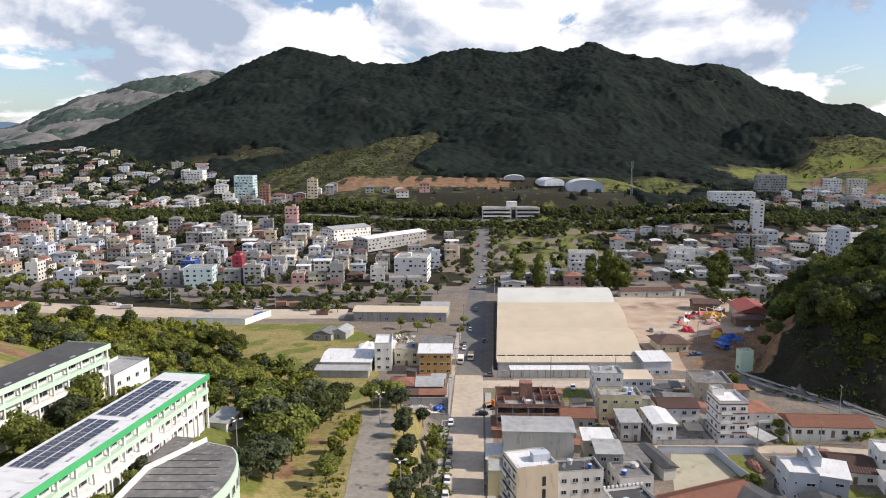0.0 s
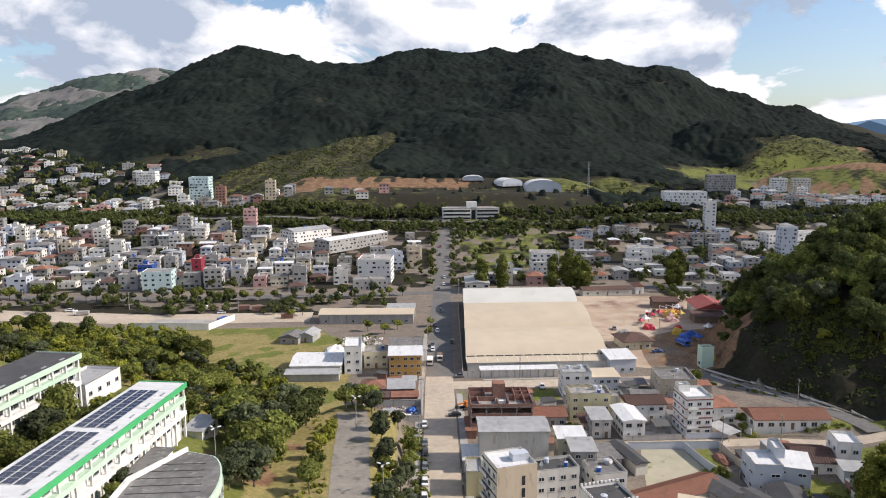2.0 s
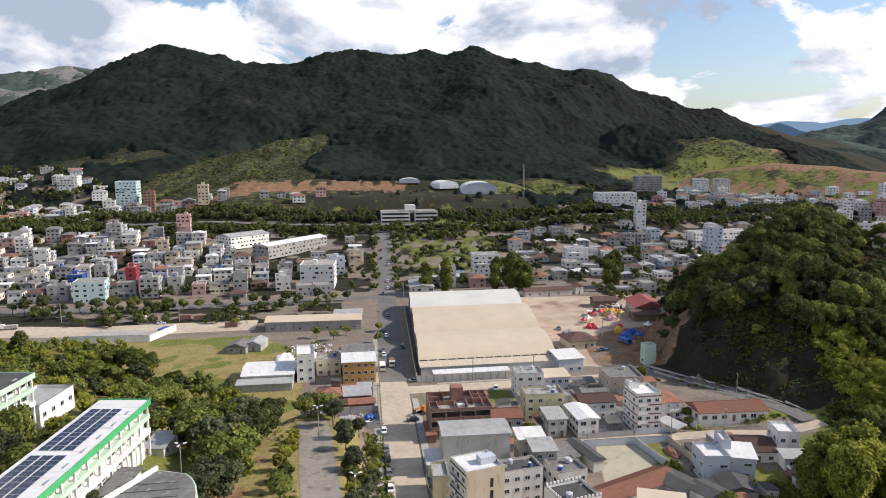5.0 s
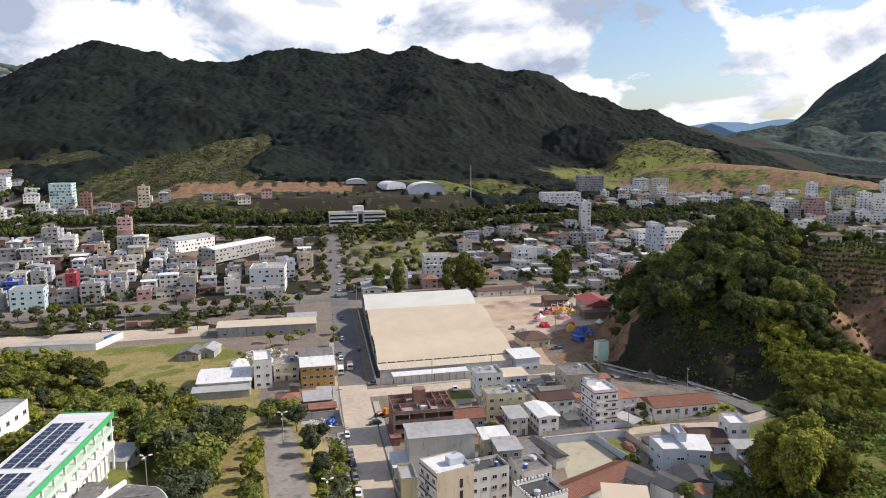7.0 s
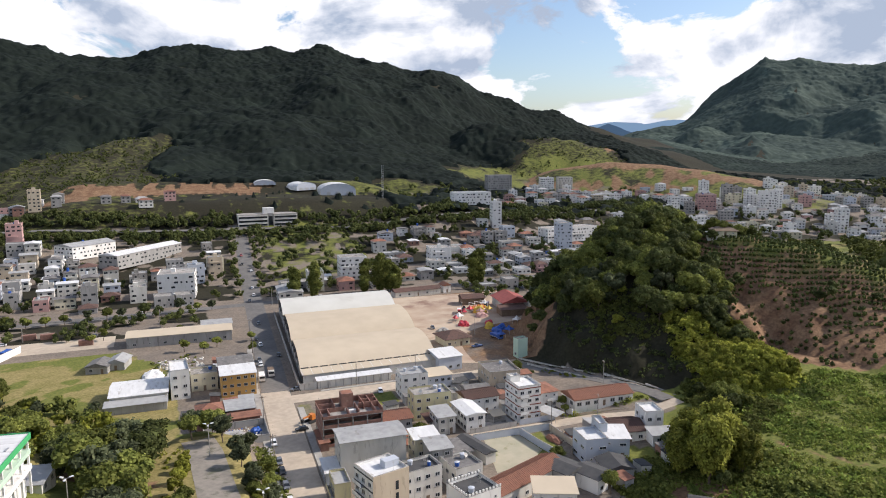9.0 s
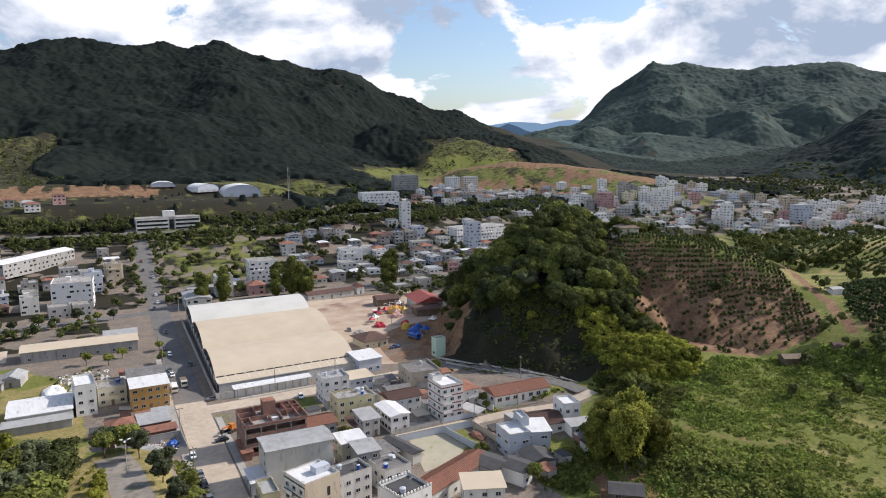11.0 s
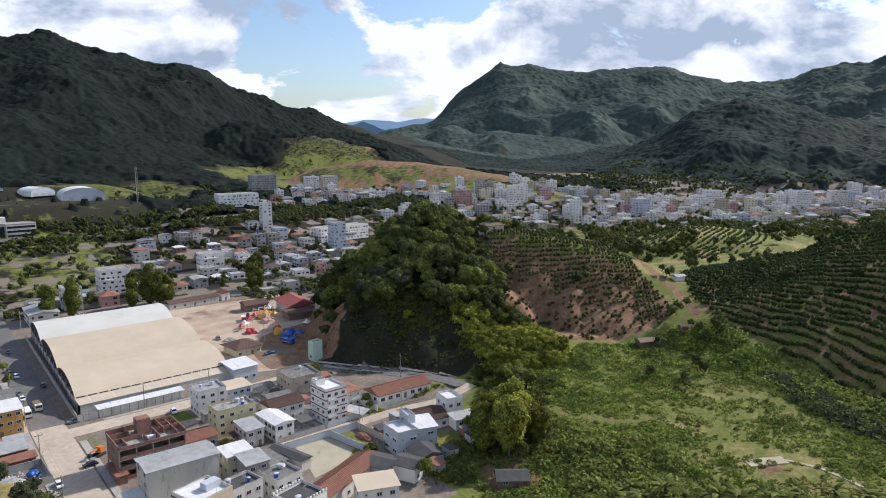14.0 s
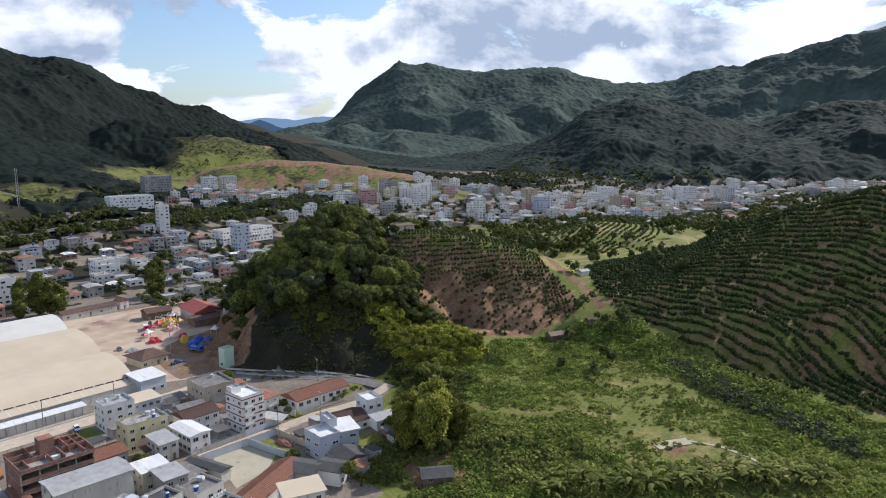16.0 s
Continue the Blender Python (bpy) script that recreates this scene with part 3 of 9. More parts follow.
def thing(name, label, category, m, group="", kind="", data=None):
    ob = new(name, data)
    if data is None:
        ob.empty_display_size = 0.5
    ob.matrix_world = m
    return tagged(ob, label, category, group, kind)


# ---- the lines of the streets ----
AVENUE = [(4.5, 120), (5, 166), (8.8, 237), (14.2, 316), (22.5, 436), (34, 600), (36, 640)]
CROSS = [(9.5, 246), (60, 246), (104, 247)]
LANE = [(60, 190.8), (106, 190.2), (122, 185), (139, 186)]
HILL_ROAD = [(100, 252), (110, 252), (119, 236), (128, 220), (134, 203), (136, 188)]
FRONT = [(-320, 398), (-210, 368), (-130, 354), (-50, 354)]
BEACH = [(-330, 440), (-200, 408), (-110, 402), (14, 408), (120, 414), (330, 430)]
RIVER_ROAD = [(-500, 690), (-250, 655), (-50, 632), (150, 625), (330, 640), (520, 690)]


# ---- the ground, one sheet to the horizon ----
def graded(lo, a, b, hi, step, grow, top):
    """Coordinates with an even step between a and b that widens outwards to lo and hi."""
    mid = list(np.arange(a, b + step * 0.5, step))
    s, v, right = step, mid[-1], []
    while v < hi:
        s = min(top, s * grow)
        v += s
        right.append(v)
    s, v, left = step, mid[0], []
    while v > lo:
        s = min(top, s * grow)
        v -= s
        left.append(v)
    return np.array(left[::-1] + mid + right)


def inside(x, y, poly):
    """1 inside a polygon, 0 outside."""
    res = np.zeros(np.broadcast(x, y).shape, bool)
    for (ax, ay), (bx, by) in zip(poly, poly[1:] + poly[:1]):
        hit = ((ay > y) != (by > y)) & (x < (bx - ax) * (y - ay) / (by - ay + 1e-9) + ax)
        res ^= hit
    return res


def near_line(x, y, pts):
    best = np.full(np.broadcast(x, y).shape, 1e9)
    for (ax, ay), (bx, by) in zip(pts[:-1], pts[1:]):
        ux, uy = bx - ax, by - ay
        t = np.clip(((x - ax) * ux + (y - ay) * uy) / (ux * ux + uy * uy), 0, 1)
        best = np.minimum(best, np.hypot(x - ax - t * ux, y - ay - t * uy))
    return best


COFFEE_A = [(188, 178), (200, 167), (212, 160), (230, 157), (242, 167), (252, 184), (262, 200), (264, 225), (247, 262), (226, 288), (212, 262), (196, 224), (184, 200)]
COFFEE_B = [(250, 158), (285, 185), (345, 200), (372, 70), (390, -60), (290, -60), (206, 0), (203, 38), (209, 72), (218, 96), (226, 116), (237, 142)]
SLOPE_TOWN = [(-900, 960), (-600, 780), (-330, 770), (-250, 830), (-330, 960), (-520, 1090), (-950, 1250)]


def cover(x, y):
    """How much the ground is wood floor, grass, bare earth and dry grass."""
    z = height(x, y)
    n1, n2 = fbm(x, y, 60, 21), fbm(x, y, 24, 22)
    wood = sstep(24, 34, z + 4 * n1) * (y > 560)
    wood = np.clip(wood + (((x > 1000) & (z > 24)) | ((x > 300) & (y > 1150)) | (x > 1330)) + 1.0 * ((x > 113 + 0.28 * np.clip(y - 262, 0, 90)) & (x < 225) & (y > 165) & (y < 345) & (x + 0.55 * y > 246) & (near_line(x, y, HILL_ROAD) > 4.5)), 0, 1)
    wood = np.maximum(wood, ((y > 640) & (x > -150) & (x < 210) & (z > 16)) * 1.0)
    grass, earth, dry = np.zeros_like(z), np.zeros_like(z), np.zeros_like(z)
    # thin grass over dark wood floor puts cloud shade into the hill pastures
    g1 = sstep(125, 70, near_line(x, y, [(-75, 1095), (-131, 890), (-170, 730)]) + 25 * n1 - 0.16 * (1090 - y)) * (ridge(x, y, SPUR_GREEN, 190, 0.9, 10, 0.1, 9) > ridge(x, y, MAIN, 1120, 1.15, 12, 0.16, 3) - 16)
    g1 = g1 * (0.40 + 0.06 * n2)
    foot = inside(x, y, [(-150, 650), (60, 640), (180, 640), (180, 668), (110, 752), (-110, 754), (-150, 700)]) * (0.2 + 0.4 * n2)
    g2 = sstep(150, 105, near_line(x, y, [(p[0], p[1]) for p in SPUR_RIGHT]) + 12 * n1) * (z > 15) * (z < 64) * (0.60 + 0.25 * n2)
    g3 = sstep(80, 45, near_line(x, y, [(640, 1110), (690, 1080)]) + 14 * n1) * 0.5 + sstep(70, 35, near_line(x, y, [(190, 800), (260, 850)]) + 25 * n1) * 0.55 + sstep(60, 25, near_line(x, y, [(-330, 1000), (-260, 1010)]) + 20 * n1) * 0.4
    grass = np.maximum(grass, np.clip(np.maximum(g1, g2) + g3, 0, 1) * (z > 14))
    cut = sstep(30, 18, near_line(x, y, [(-92, 770), (-40, 764), (10, 770), (66, 766)]) + 13 * n2 + 9 * fbm(x, y, 38, 51) + 0.05 * (x + 92)) + sstep(24, 12, near_line(x, y, [(-125, 728), (-108, 738)]))
    cut2 = sstep(26, 17, near_line(x, y, [(545, 972), (621, 915), (675, 872), (698, 800)]) + 5 * n2) + sstep(12, 6, near_line(x, y, [(508, 905), (560, 850), (606, 800), (630, 745)]) + 4 * n2) + sstep(16, 8, near_line(x, y, [(640, 800), (690, 740), (735, 700)]) + 6 * n2) + sstep(8, 4, near_line(x, y, [(478, 905), (500, 950), (545, 1010)])) + sstep(7, 3, near_line(x, y, [(640, 830), (655, 780), (700, 700)])) + sstep(5, 2.5, near_line(x, y, [(540, 880), (590, 850), (640, 830)])) + sstep(9, 4, near_line(x, y, [(755, 1095), (735, 1110)]))
    cut2 = cut2 + sstep(50, 54, z + 2 * n2) * sstep(75, 60, near_line(x, y, [(p[0], p[1]) for p in SPUR_RIGHT[:5]]))
    earth = np.maximum(earth, np.clip(cut + cut2, 0, 1))
    meadow = ((x > 84) & (x < 420) & (y < 205 - 0.28 * np.clip(x - 110, 0, 60)) & (y > -300) & (z > 2.5)) * 1.0
    meadow = np.maximum(meadow, ((x > 225) & (x < 420) & (y < 330) & (z > 3)) | ((x > 82) & (y < 146)) | ((x > 66) & (y < 132)))
    meadow = meadow * 1.0
    knob = inside(x, y, [(240, 120), (760, 60), (820, 240), (640, 430), (470, 500), (345, 470), (240, 340)]) * (0.8 + 0.4 * n2)
    hillc = sstep(2.0, 4.0, z) * (x < 4) * (y < 300)
    lots = inside(x, y, [(-250, 225), (-22, 212), (-27, 300), (-45, 332), (-92, 334), (-130, 336), (-250, 362)]) * 1.0
    slope_town = inside(x, y, SLOPE_TOWN)
    wood = wood * (1 - 0.75 * slope_town)
    # garden ground; its near-black floor also puts cloud shade on the far town
    gardens = sstep(-0.35, 0.1, n1 + 0.6 * n2) * ((y > 425) | (x > 560) | ((x > 150) & (y > 372)) | ((y > 358) & (x < -5) & (y < 398))) * (near_line(x, y, AVENUE) > 9)
    plots = inside(x, y, [(37, 229), (50, 229), (50, 241), (37, 241)]) + inside(x, y, [(98, 189), (112, 189), (112, 194), (98, 196)]) + inside(x, y, [(14, 226), (20, 226), (20, 240), (14, 240)]) * 0.5
    green_lot = plots + inside(x, y, [(112, 138), (130, 140), (142, 180), (124, 182), (119, 164), (112, 156)]) * 0.9 + inside(x, y, [(73.5, 170), (84.5, 170), (84, 186), (76, 187.5)]) * 1.0
    green_lot = green_lot + inside(x, y, [(84, 132), (82, 150), (92, 158), (100, 168), (112, 158), (122, 160), (130, 150), (120, 128)]) * 0.9
    park = inside(x, y, [(40, 470), (120, 470), (125, 640), (45, 640)]) * (0.5 + 0.4 * n2)
    grass = np.clip(np.maximum.reduce([grass, foot, meadow, knob, hillc, lots, green_lot, park]), 0, 1)
    dry = np.clip(meadow * 0.5 * sstep(0.35, 1.1, 0.7 * n2 + 0.7 * n1 + 1.1 * sstep(34, 8, near_line(x, y, [(182, 104), (160, 96), (146, 74), (146, 48)]))) + hillc * np.maximum(sstep(-0.6, 0.6, n2) * (x > -48), sstep(-40, -36, x) * (y < 205)) + hillc * (x < -98) * sstep(-0.7, 0.1, n1 + n2) + lots * np.clip(sstep(-0.6, 0.2, n2 + n1) * 1.0, 0, 1) + knob * sstep(-0.3, 0.7, n1 + n2) * 0.75, 0, 1)
    scar = sstep(7, 3, np.hypot((x - 151) * 0.6, y - 79) + 2.0 * n2 + 2) + sstep(5, 2, np.hypot(x - 106, y - 127)) + sstep(14, 7, np.hypot(x - 101, (y - 131) * 0.9) + 3 * n2)
    slope_b = inside(x, y, COFFEE_B) * (0.50 + 0.25 * n2)
    coffee = inside(x, y, COFFEE_A) * np.clip(1.15 - sstep(220, 250, x + 0.35 * (y - 215)) * 0.75 + 0.25 * n2, 0, 1)
    trail = sstep(2.2, 1.0, near_line(x, y, [(126, 152), (137, 146.5), (142, 134), (145, 123), (158, 116)]) + 0.7 * n2) + sstep(2.4, 1.0, near_line(x, y, [(150, 84), (147, 67), (144, 52), (146, 36), (152, 10)]) + 0.7 * n2)
    track = sstep(3.2, 1.6, near_line(x, y, [(236, 148), (254, 170), (264, 190), (282, 215), (300, 226), (330, 240)]))
    bank = sstep(7, 3, np.abs(x + 150 + 8 * n1)) * (y > 150) * (y < 205) + sstep(0.75, 1.0, n2) * hillc * 0.8 + sstep(3, 1.5, near_line(x, y, [(-36, 150), (-44, 175), (-54, 190)]))
    # beaten earth; the hill's shade is put into its browner east side
    beaten = inside(x, y, [(82, 264), (100, 256.5), (124, 255), (142, 275), (156, 300), (176, 350), (170, 392), (90, 392)]) * (0.55 + 0.2 * n2 + 0.3 * sstep(105, 125, x))
    slip = hillc * (x < -104) * sstep(0.0, 0.45, n1 + 0.8 * n2) * 0.9
    earth = np.clip(np.maximum.reduce([earth, beaten, slip, scar, coffee, slope_b, bank, track, 0.55 * trail]), 0, 1)
    wood = np.maximum(wood, gardens)
    return wood, grass, earth, dry


def ground_material():
    m = bpy.data.materials.new("ground_cover")
    m.use_nodes = True
    nt = m.node_tree
    b = nt.nodes["Principled BSDF"]
    b.inputs["Roughness"].default_value = 0.95
    b.inputs["Specular IOR Level"].default_value = 0.15
    pos = nt.nodes.new("ShaderNodeNewGeometry").outputs["Position"]

    def noise_node(scale, detail=6.0, rough=0.6):
        n = nt.nodes.new("ShaderNodeTexNoise")
        n.inputs["Scale"].default_value, n.inputs["Detail"].default_value, n.inputs["Roughness"].default_value = scale, detail, rough
        link(nt, pos, n.inputs["Vector"])
        return n.outputs["Fac"]

    fine, mid, coarse = noise_node(0.9), noise_node(0.16), noise_node(0.02)

    def two(fac, a, c, lo=0.38, hi=0.62):
        r = nt.nodes.new("ShaderNodeMapRange")
        r.inputs["From Min"].default_value, r.inputs["From Max"].default_value = lo, hi
        link(nt, fac, r.inputs["Value"])
        x = nt.nodes.new("ShaderNodeMix")
        x.data_type = "RGBA"
        link(nt, r.outputs["Result"], x.inputs["Factor"])
        for k, v in ((6, a), (7, c)):
            if isinstance(v, tuple):
                x.inputs[k].default_value = (*v, 1)
            else:
                link(nt, v, x.inputs[k])
        return x.outputs[2]

    urban = two(mid, two(fine, (0.215, 0.18, 0.145), (0.145, 0.125, 0.105)), two(fine, (0.27, 0.22, 0.17), (0.19, 0.158, 0.126)))
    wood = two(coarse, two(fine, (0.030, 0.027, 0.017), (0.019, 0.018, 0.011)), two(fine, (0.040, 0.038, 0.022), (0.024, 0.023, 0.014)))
    grass = two(mid, two(fine, (0.155, 0.17, 0.038), (0.10, 0.118, 0.028)), two(fine, (0.195, 0.198, 0.052), (0.13, 0.142, 0.037)))
    dry = two(mid, two(fine, (0.265, 0.225, 0.085), (0.175, 0.155, 0.053)), two(fine, (0.33, 0.265, 0.115), (0.225, 0.19, 0.075)))
    earth = two(mid, two(fine, (0.20, 0.113, 0.065), (0.13, 0.076, 0.045)), two(fine, (0.31, 0.195, 0.11), (0.19, 0.118, 0.068)))
    at = nt.nodes.new("ShaderNodeAttribute")
    at.attribute_name = "cover"
    sp = nt.nodes.new("ShaderNodeSeparateColor")
    link(nt, at.outputs["Color"], sp.inputs["Color"])

    def over(fac, under, top):
        # the edge between two covers is broken up by the noise
        a = nt.nodes.new("ShaderNodeMath")
        a.operation = "MULTIPLY_ADD"
        link(nt, mid, a.inputs[0])
        a.inputs[1].default_value = 0.9
        link(nt, fac, a.inputs[2])
        return two(a.outputs["Value"], under, top, 0.82, 1.12)

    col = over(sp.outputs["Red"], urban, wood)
    col = over(sp.outputs["Green"], col, grass)
    col = over(at.outputs["Alpha"], col, dry)
    col = over(sp.outputs["Blue"], col, earth)
    link(nt, col, b.inputs["Base Color"])
    bp = nt.nodes.new("ShaderNodeBump")
    bp.inputs["Strength"].default_value, bp.inputs["Distance"].default_value = 0.7, 0.5
    link(nt, mid, bp.inputs["Height"])
    link(nt, bp.outputs["Normal"], b.inputs["Normal"])
    return m


def build_ground():
    xs = graded(-4300, -200, 330, 4300, 3.0, 1.045, 70)
    ys = graded(-900, -40, 420, 4300, 3.0, 1.04, 60)
    X, Y = np.meshgrid(xs, ys)
    Z = height(X, Y)
    GRID.update(x=xs, y=ys, z=Z)
    nx, ny = len(xs), len(ys)
    v = np.stack([X.ravel(), Y.ravel(), Z.ravel()], 1)
    i = np.arange(nx * ny).reshape(ny, nx)
    f = np.stack([i[:-1, :-1].ravel(), i[:-1, 1:].ravel(), i[1:, 1:].ravel(), i[1:, :-1].ravel()], 1)
    me = mesh_np("ground", v, f, [ground_material()], smooth=True)
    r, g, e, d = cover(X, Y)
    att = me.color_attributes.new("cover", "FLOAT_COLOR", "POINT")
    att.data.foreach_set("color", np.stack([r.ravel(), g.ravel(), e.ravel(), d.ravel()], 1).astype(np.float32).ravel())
    tagged(new("ground", me), "valley floor and hills of grass, earth and woodland", "ground", kind="structure")


build_ground()


# ---- roads ----
def strip(name, pts, width, material, label, category, lift=0.06, step=4.0, kind="structure"):
    """A paved ribbon that follows the ground."""
    line = []
    for (ax, ay), (bx, by) in zip(pts[:-1], pts[1:]):
        n = max(1, int(math.hypot(bx - ax, by - ay) / step))
        line += [(ax + (bx - ax) * k / n, ay + (by - ay) * k / n) for k in range(n)]
    line.append(pts[-1])
    v, f = [], []
    for k, (x, y) in enumerate(line):
        a, b = line[max(0, k - 1)], line[min(len(line) - 1, k + 1)]
        dx, dy = b[0] - a[0], b[1] - a[1]
        l = math.hypot(dx, dy)
        px, py = -dy / l, dx / l
        z = max(hz(x + s * px * width / 2, y + s * py * width / 2) for s in (-1, -0.5, 0, 0.5, 1)) + lift
        for s in (-0.5, 0.5):
            v += [(x + px * width * s, y + py * width * s, z), (x + px * width * s, y + py * width * s, z - 0.5)]
    for k in range(len(line) - 1):
        i = 4 * k
        f += [(i, i + 4, i + 6, i + 2), (i + 1, i + 5, i + 4, i), (i + 2, i + 6, i + 7, i + 3)]
    me = mesh_np(name, v, [q[::-1] for q in f], [material])
    return tagged(new(name, me), label, category, kind=kind)


strip("road", AVENUE, 10.5, M["asphalt"], "worn pale grey avenue running through the town", "road")
strip("road", [(4.5, 121), (5, 166), (8.8, 236), (9.4, 251)], 10.3, M["concrete"], "pale dusty concrete stretch of the avenue", "road", lift=0.075)
strip("road", [(4.5, 120), (5, 166), (8.8, 237), (9.8, 256)], 10.4, M["dusty"], "pale dusty paved stretch of the avenue", "road", lift=0.085)
strip("road", CROSS, 8.0, M["dusty"], "pale dusty side street before the warehouse", "road", lift=0.068)
strip("road", LANE, 5.2, M["dusty"], "pale earth lane between walled lots", "road", lift=0.05)
strip("road", HILL_ROAD, 6.5, M["asphalt"], "grey asphalt road at the foot of the wooded hill", "road", lift=0.055)
strip("road", FRONT, 20.0, M["dusty"], "sandy unpaved road along the works yard", "road", lift=0.055)
strip("road", BEACH, 8.0, M["asphalt"], "tree-lined asphalt street on the far side", "road", lift=0.05)
strip("road", RIVER_ROAD, 12.0, M["asphalt"], "wide riverside avenue behind trees", "road", lift=0.3, step=10)
strip("pavement", [(-16, 134), (-17.5, 160), (-18.5, 190), (-20, 202)], 9.0, M["path"], "worn concrete path shaded by trees on the bank", "pavement", lift=0.05)
strip("bare_sand", [(146.5, 83), (151, 80), (155.5, 76.5)], 4.2, M["sandy"], "pale bare sand patch worn into the meadow", "bare ground", lift=0.1, step=1.5)
strip("bare_sand", [(155.5, 76.5), (157.5, 68), (156, 60), (151, 48)], 1.1, M["sandy"], "narrow pale sand trail across the meadow", "bare ground", lift=0.1, step=1.5)
for side in (-1, 1):
    strip("pavement", [(x + side * 6.9, y) for x, y in AVENUE[:3 if side > 0 else 4]], 2.2, M["concrete"], "raised concrete sidewalk with a kerb along the avenue", "pavement", lift=0.17)
for side, a, b in ((-1, (26, 251), (74, 251)),):
    strip("pavement", [a, b], 1.6, M["concrete"], "narrow raised sidewalk along the side street", "pavement", lift=0.16)
yard_mesh = Box().prism([(88, 262), (104, 255.5), (120, 256), (132, 268), (148, 300), (174, 385), (96, 392), (84, 330)], -0.4, 0.09)
tagged(new("ground", yard_mesh.mesh("ground", M["yard"])), "pale beaten-earth fairground yard", "ground", kind="structure").name = "yard_ground"
lot = Box().prism([(-132, 334), (-96, 331), (-88, 350), (-128, 354)], -0.4, 0.12)
tagged(new("pavement", lot.mesh("pavement", M["concrete"])), "pale concrete sports court under construction", "pavement", kind="structure")


# ---- far buildings ----
def tray(hw, hd, floor_z, top_z, t=0.18):
    """A closed body whose top is sunk between parapets."""
    b = Box()
    o = [(-hw, -hd), (hw, -hd), (hw, hd), (-hw, hd)]
    i = [(-hw + t, -hd + t), (hw - t, -hd + t), (hw - t, hd - t), (-hw + t, hd - t)]
    b.v = [(*p, 0) for p in o] + [(*p, top_z) for p in o] + [(*p, top_z) for p in i] + [(*p, floor_z) for p in i]
    b.f = [(3, 2, 1, 0), (12, 13, 14, 15)]
    for k in range(4):
        n = (k + 1) % 4
        b.f += [(k, n, 4 + n, 4 + k), (4 + k, 4 + n, 8 + n, 8 + k), (8 + k, 8 + n, 12 + n, 12 + k)]
    return b


def far_building(x, y, w, d, floors, rot, wall, roof_kind, rng, label, z=None, group="buildings of the town", category="building", name="building"):
    """A town building: body with parapet, a roof of its own and rows of sunk windows."""
    fh = 2.9
    h = floors * fh + 0.3
    z0 = (hz(x, y) if z is None else z) - 0.6
    m = pose(x, y, z0, 0, 0, rot)
    hw, hd = w / 2, d / 2
    if roof_kind == "flat":
        b = tray(hw, hd, h + 0.6, h + 1.25)
    else:
        b = Box().box(-hw, -hd, 0, hw, hd, h + 0.6)
    ob = thing(name, label, category, m, group, data=b.mesh(name, M[wall]))
    r = Box()
    zt = h + 0.6
    if roof_kind == "flat":
        r.box(-hw + 0.2, -hd + 0.2, zt, hw - 0.2, hd - 0.2, zt + 0.1)
        rm = M["slab"] if rng.rand() < 0.7 else M["tin_grey"]
    else:
        o = 0.5
        rise = min(w, d) * (0.22 if roof_kind == "tile" else 0.10)
        if w > d:
            a = [(-hw - o, -hd - o), (hw + o, -hd - o), (hw + o, hd + o), (-hw - o, hd + o)]
            ra, rb = (-hw + (hd if roof_kind == "tile" else -o), 0), (hw - (hd if roof_kind == "tile" else -o), 0)
        else:
            a = [(hw + o, -hd - o), (hw + o, hd + o), (-hw - o, hd + o), (-hw - o, -hd - o)]
            ra, rb = (0, -hd + (hw if roof_kind == "tile" else -o)), (0, hd - (hw if roof_kind == "tile" else -o))
        A, B_, C, D = [(p[0], p[1], zt) for p in a]
        P, Q = (*ra, zt + rise), (*rb, zt + rise)
        r.poly(A, B_, Q, P).poly(C, D, P, Q).poly(B_, C, Q).poly(D, A, P).poly(D, C, B_, A)
        rm = {"tile": M["tile"] if rng.rand() < 0.6 else M["tile_dark"], "tin": M["tin_grey"] if rng.rand() < 0.6 else M["tin_white"], "fibre": M["fibre"]}[roof_kind]
    part("roof", r, rm, ob)
    if roof_kind == "flat" and floors > 2 and rng.rand() < 0.6:
        sx = rng.uniform(-hw + 1, max(-hw + 1.2, hw - 4))
        part("stair_head", Box().box(sx, -1, h + 0.65, sx + 2.6, 2.0, h + 3.0), M[wall], ob)
    for k in range(1, floors):
        if rng.rand() < 0.3:
            part("balcony", Box().box(-hw * 0.8, -hd - 0.9, k * fh + 0.5, hw * rng.uniform(-0.1, 0.8), -hd, k * fh + 1.4), M[wall], ob)
    q = Box()
    for k in range(floors):
        zc = 0.6 + k * fh + 1.0
        for face in range(4):
            length = w if face % 2 == 0 else d
            n = max(1, int(length / rng.uniform(2.6, 4.2)))
            for j in range(n):
                if rng.rand() < 0.2:
                    continue
                u = (j + 0.5) / n * length - length / 2
                ww, hh = rng.choice([0.5, 0.8, 1.1]) / 1.0, 1.15
                if face == 0:
                    q.box(u - ww, -hd - 0.03, zc, u + ww, -hd + 0.05, zc + hh)
                elif face == 2:
                    q.box(u - ww, hd - 0.05, zc, u + ww, hd + 0.03, zc + hh)
                elif face == 1:
                    q.box(hw - 0.05, u - ww, zc, hw + 0.03, u + ww, zc + hh)
                else:
                    q.box(-hw - 0.03, u - ww, zc, -hw + 0.05, u + ww, zc + hh)
    part("glazing", q, M["glass"], ob, kind="stuff")
    if rng.rand() < 0.3:
        part("water_tank", Box().tube(rng.uniform(-hw * 0.5, hw * 0.5), rng.uniform(0, hd * 0.5), zt + 0.1, zt + 1.3 + (1.5 if roof_kind != "flat" else 0), 0.75, 0.85), M["bluegrey"] if rng.rand() < 0.6 else M["blue_tarp"], ob)
    return ob


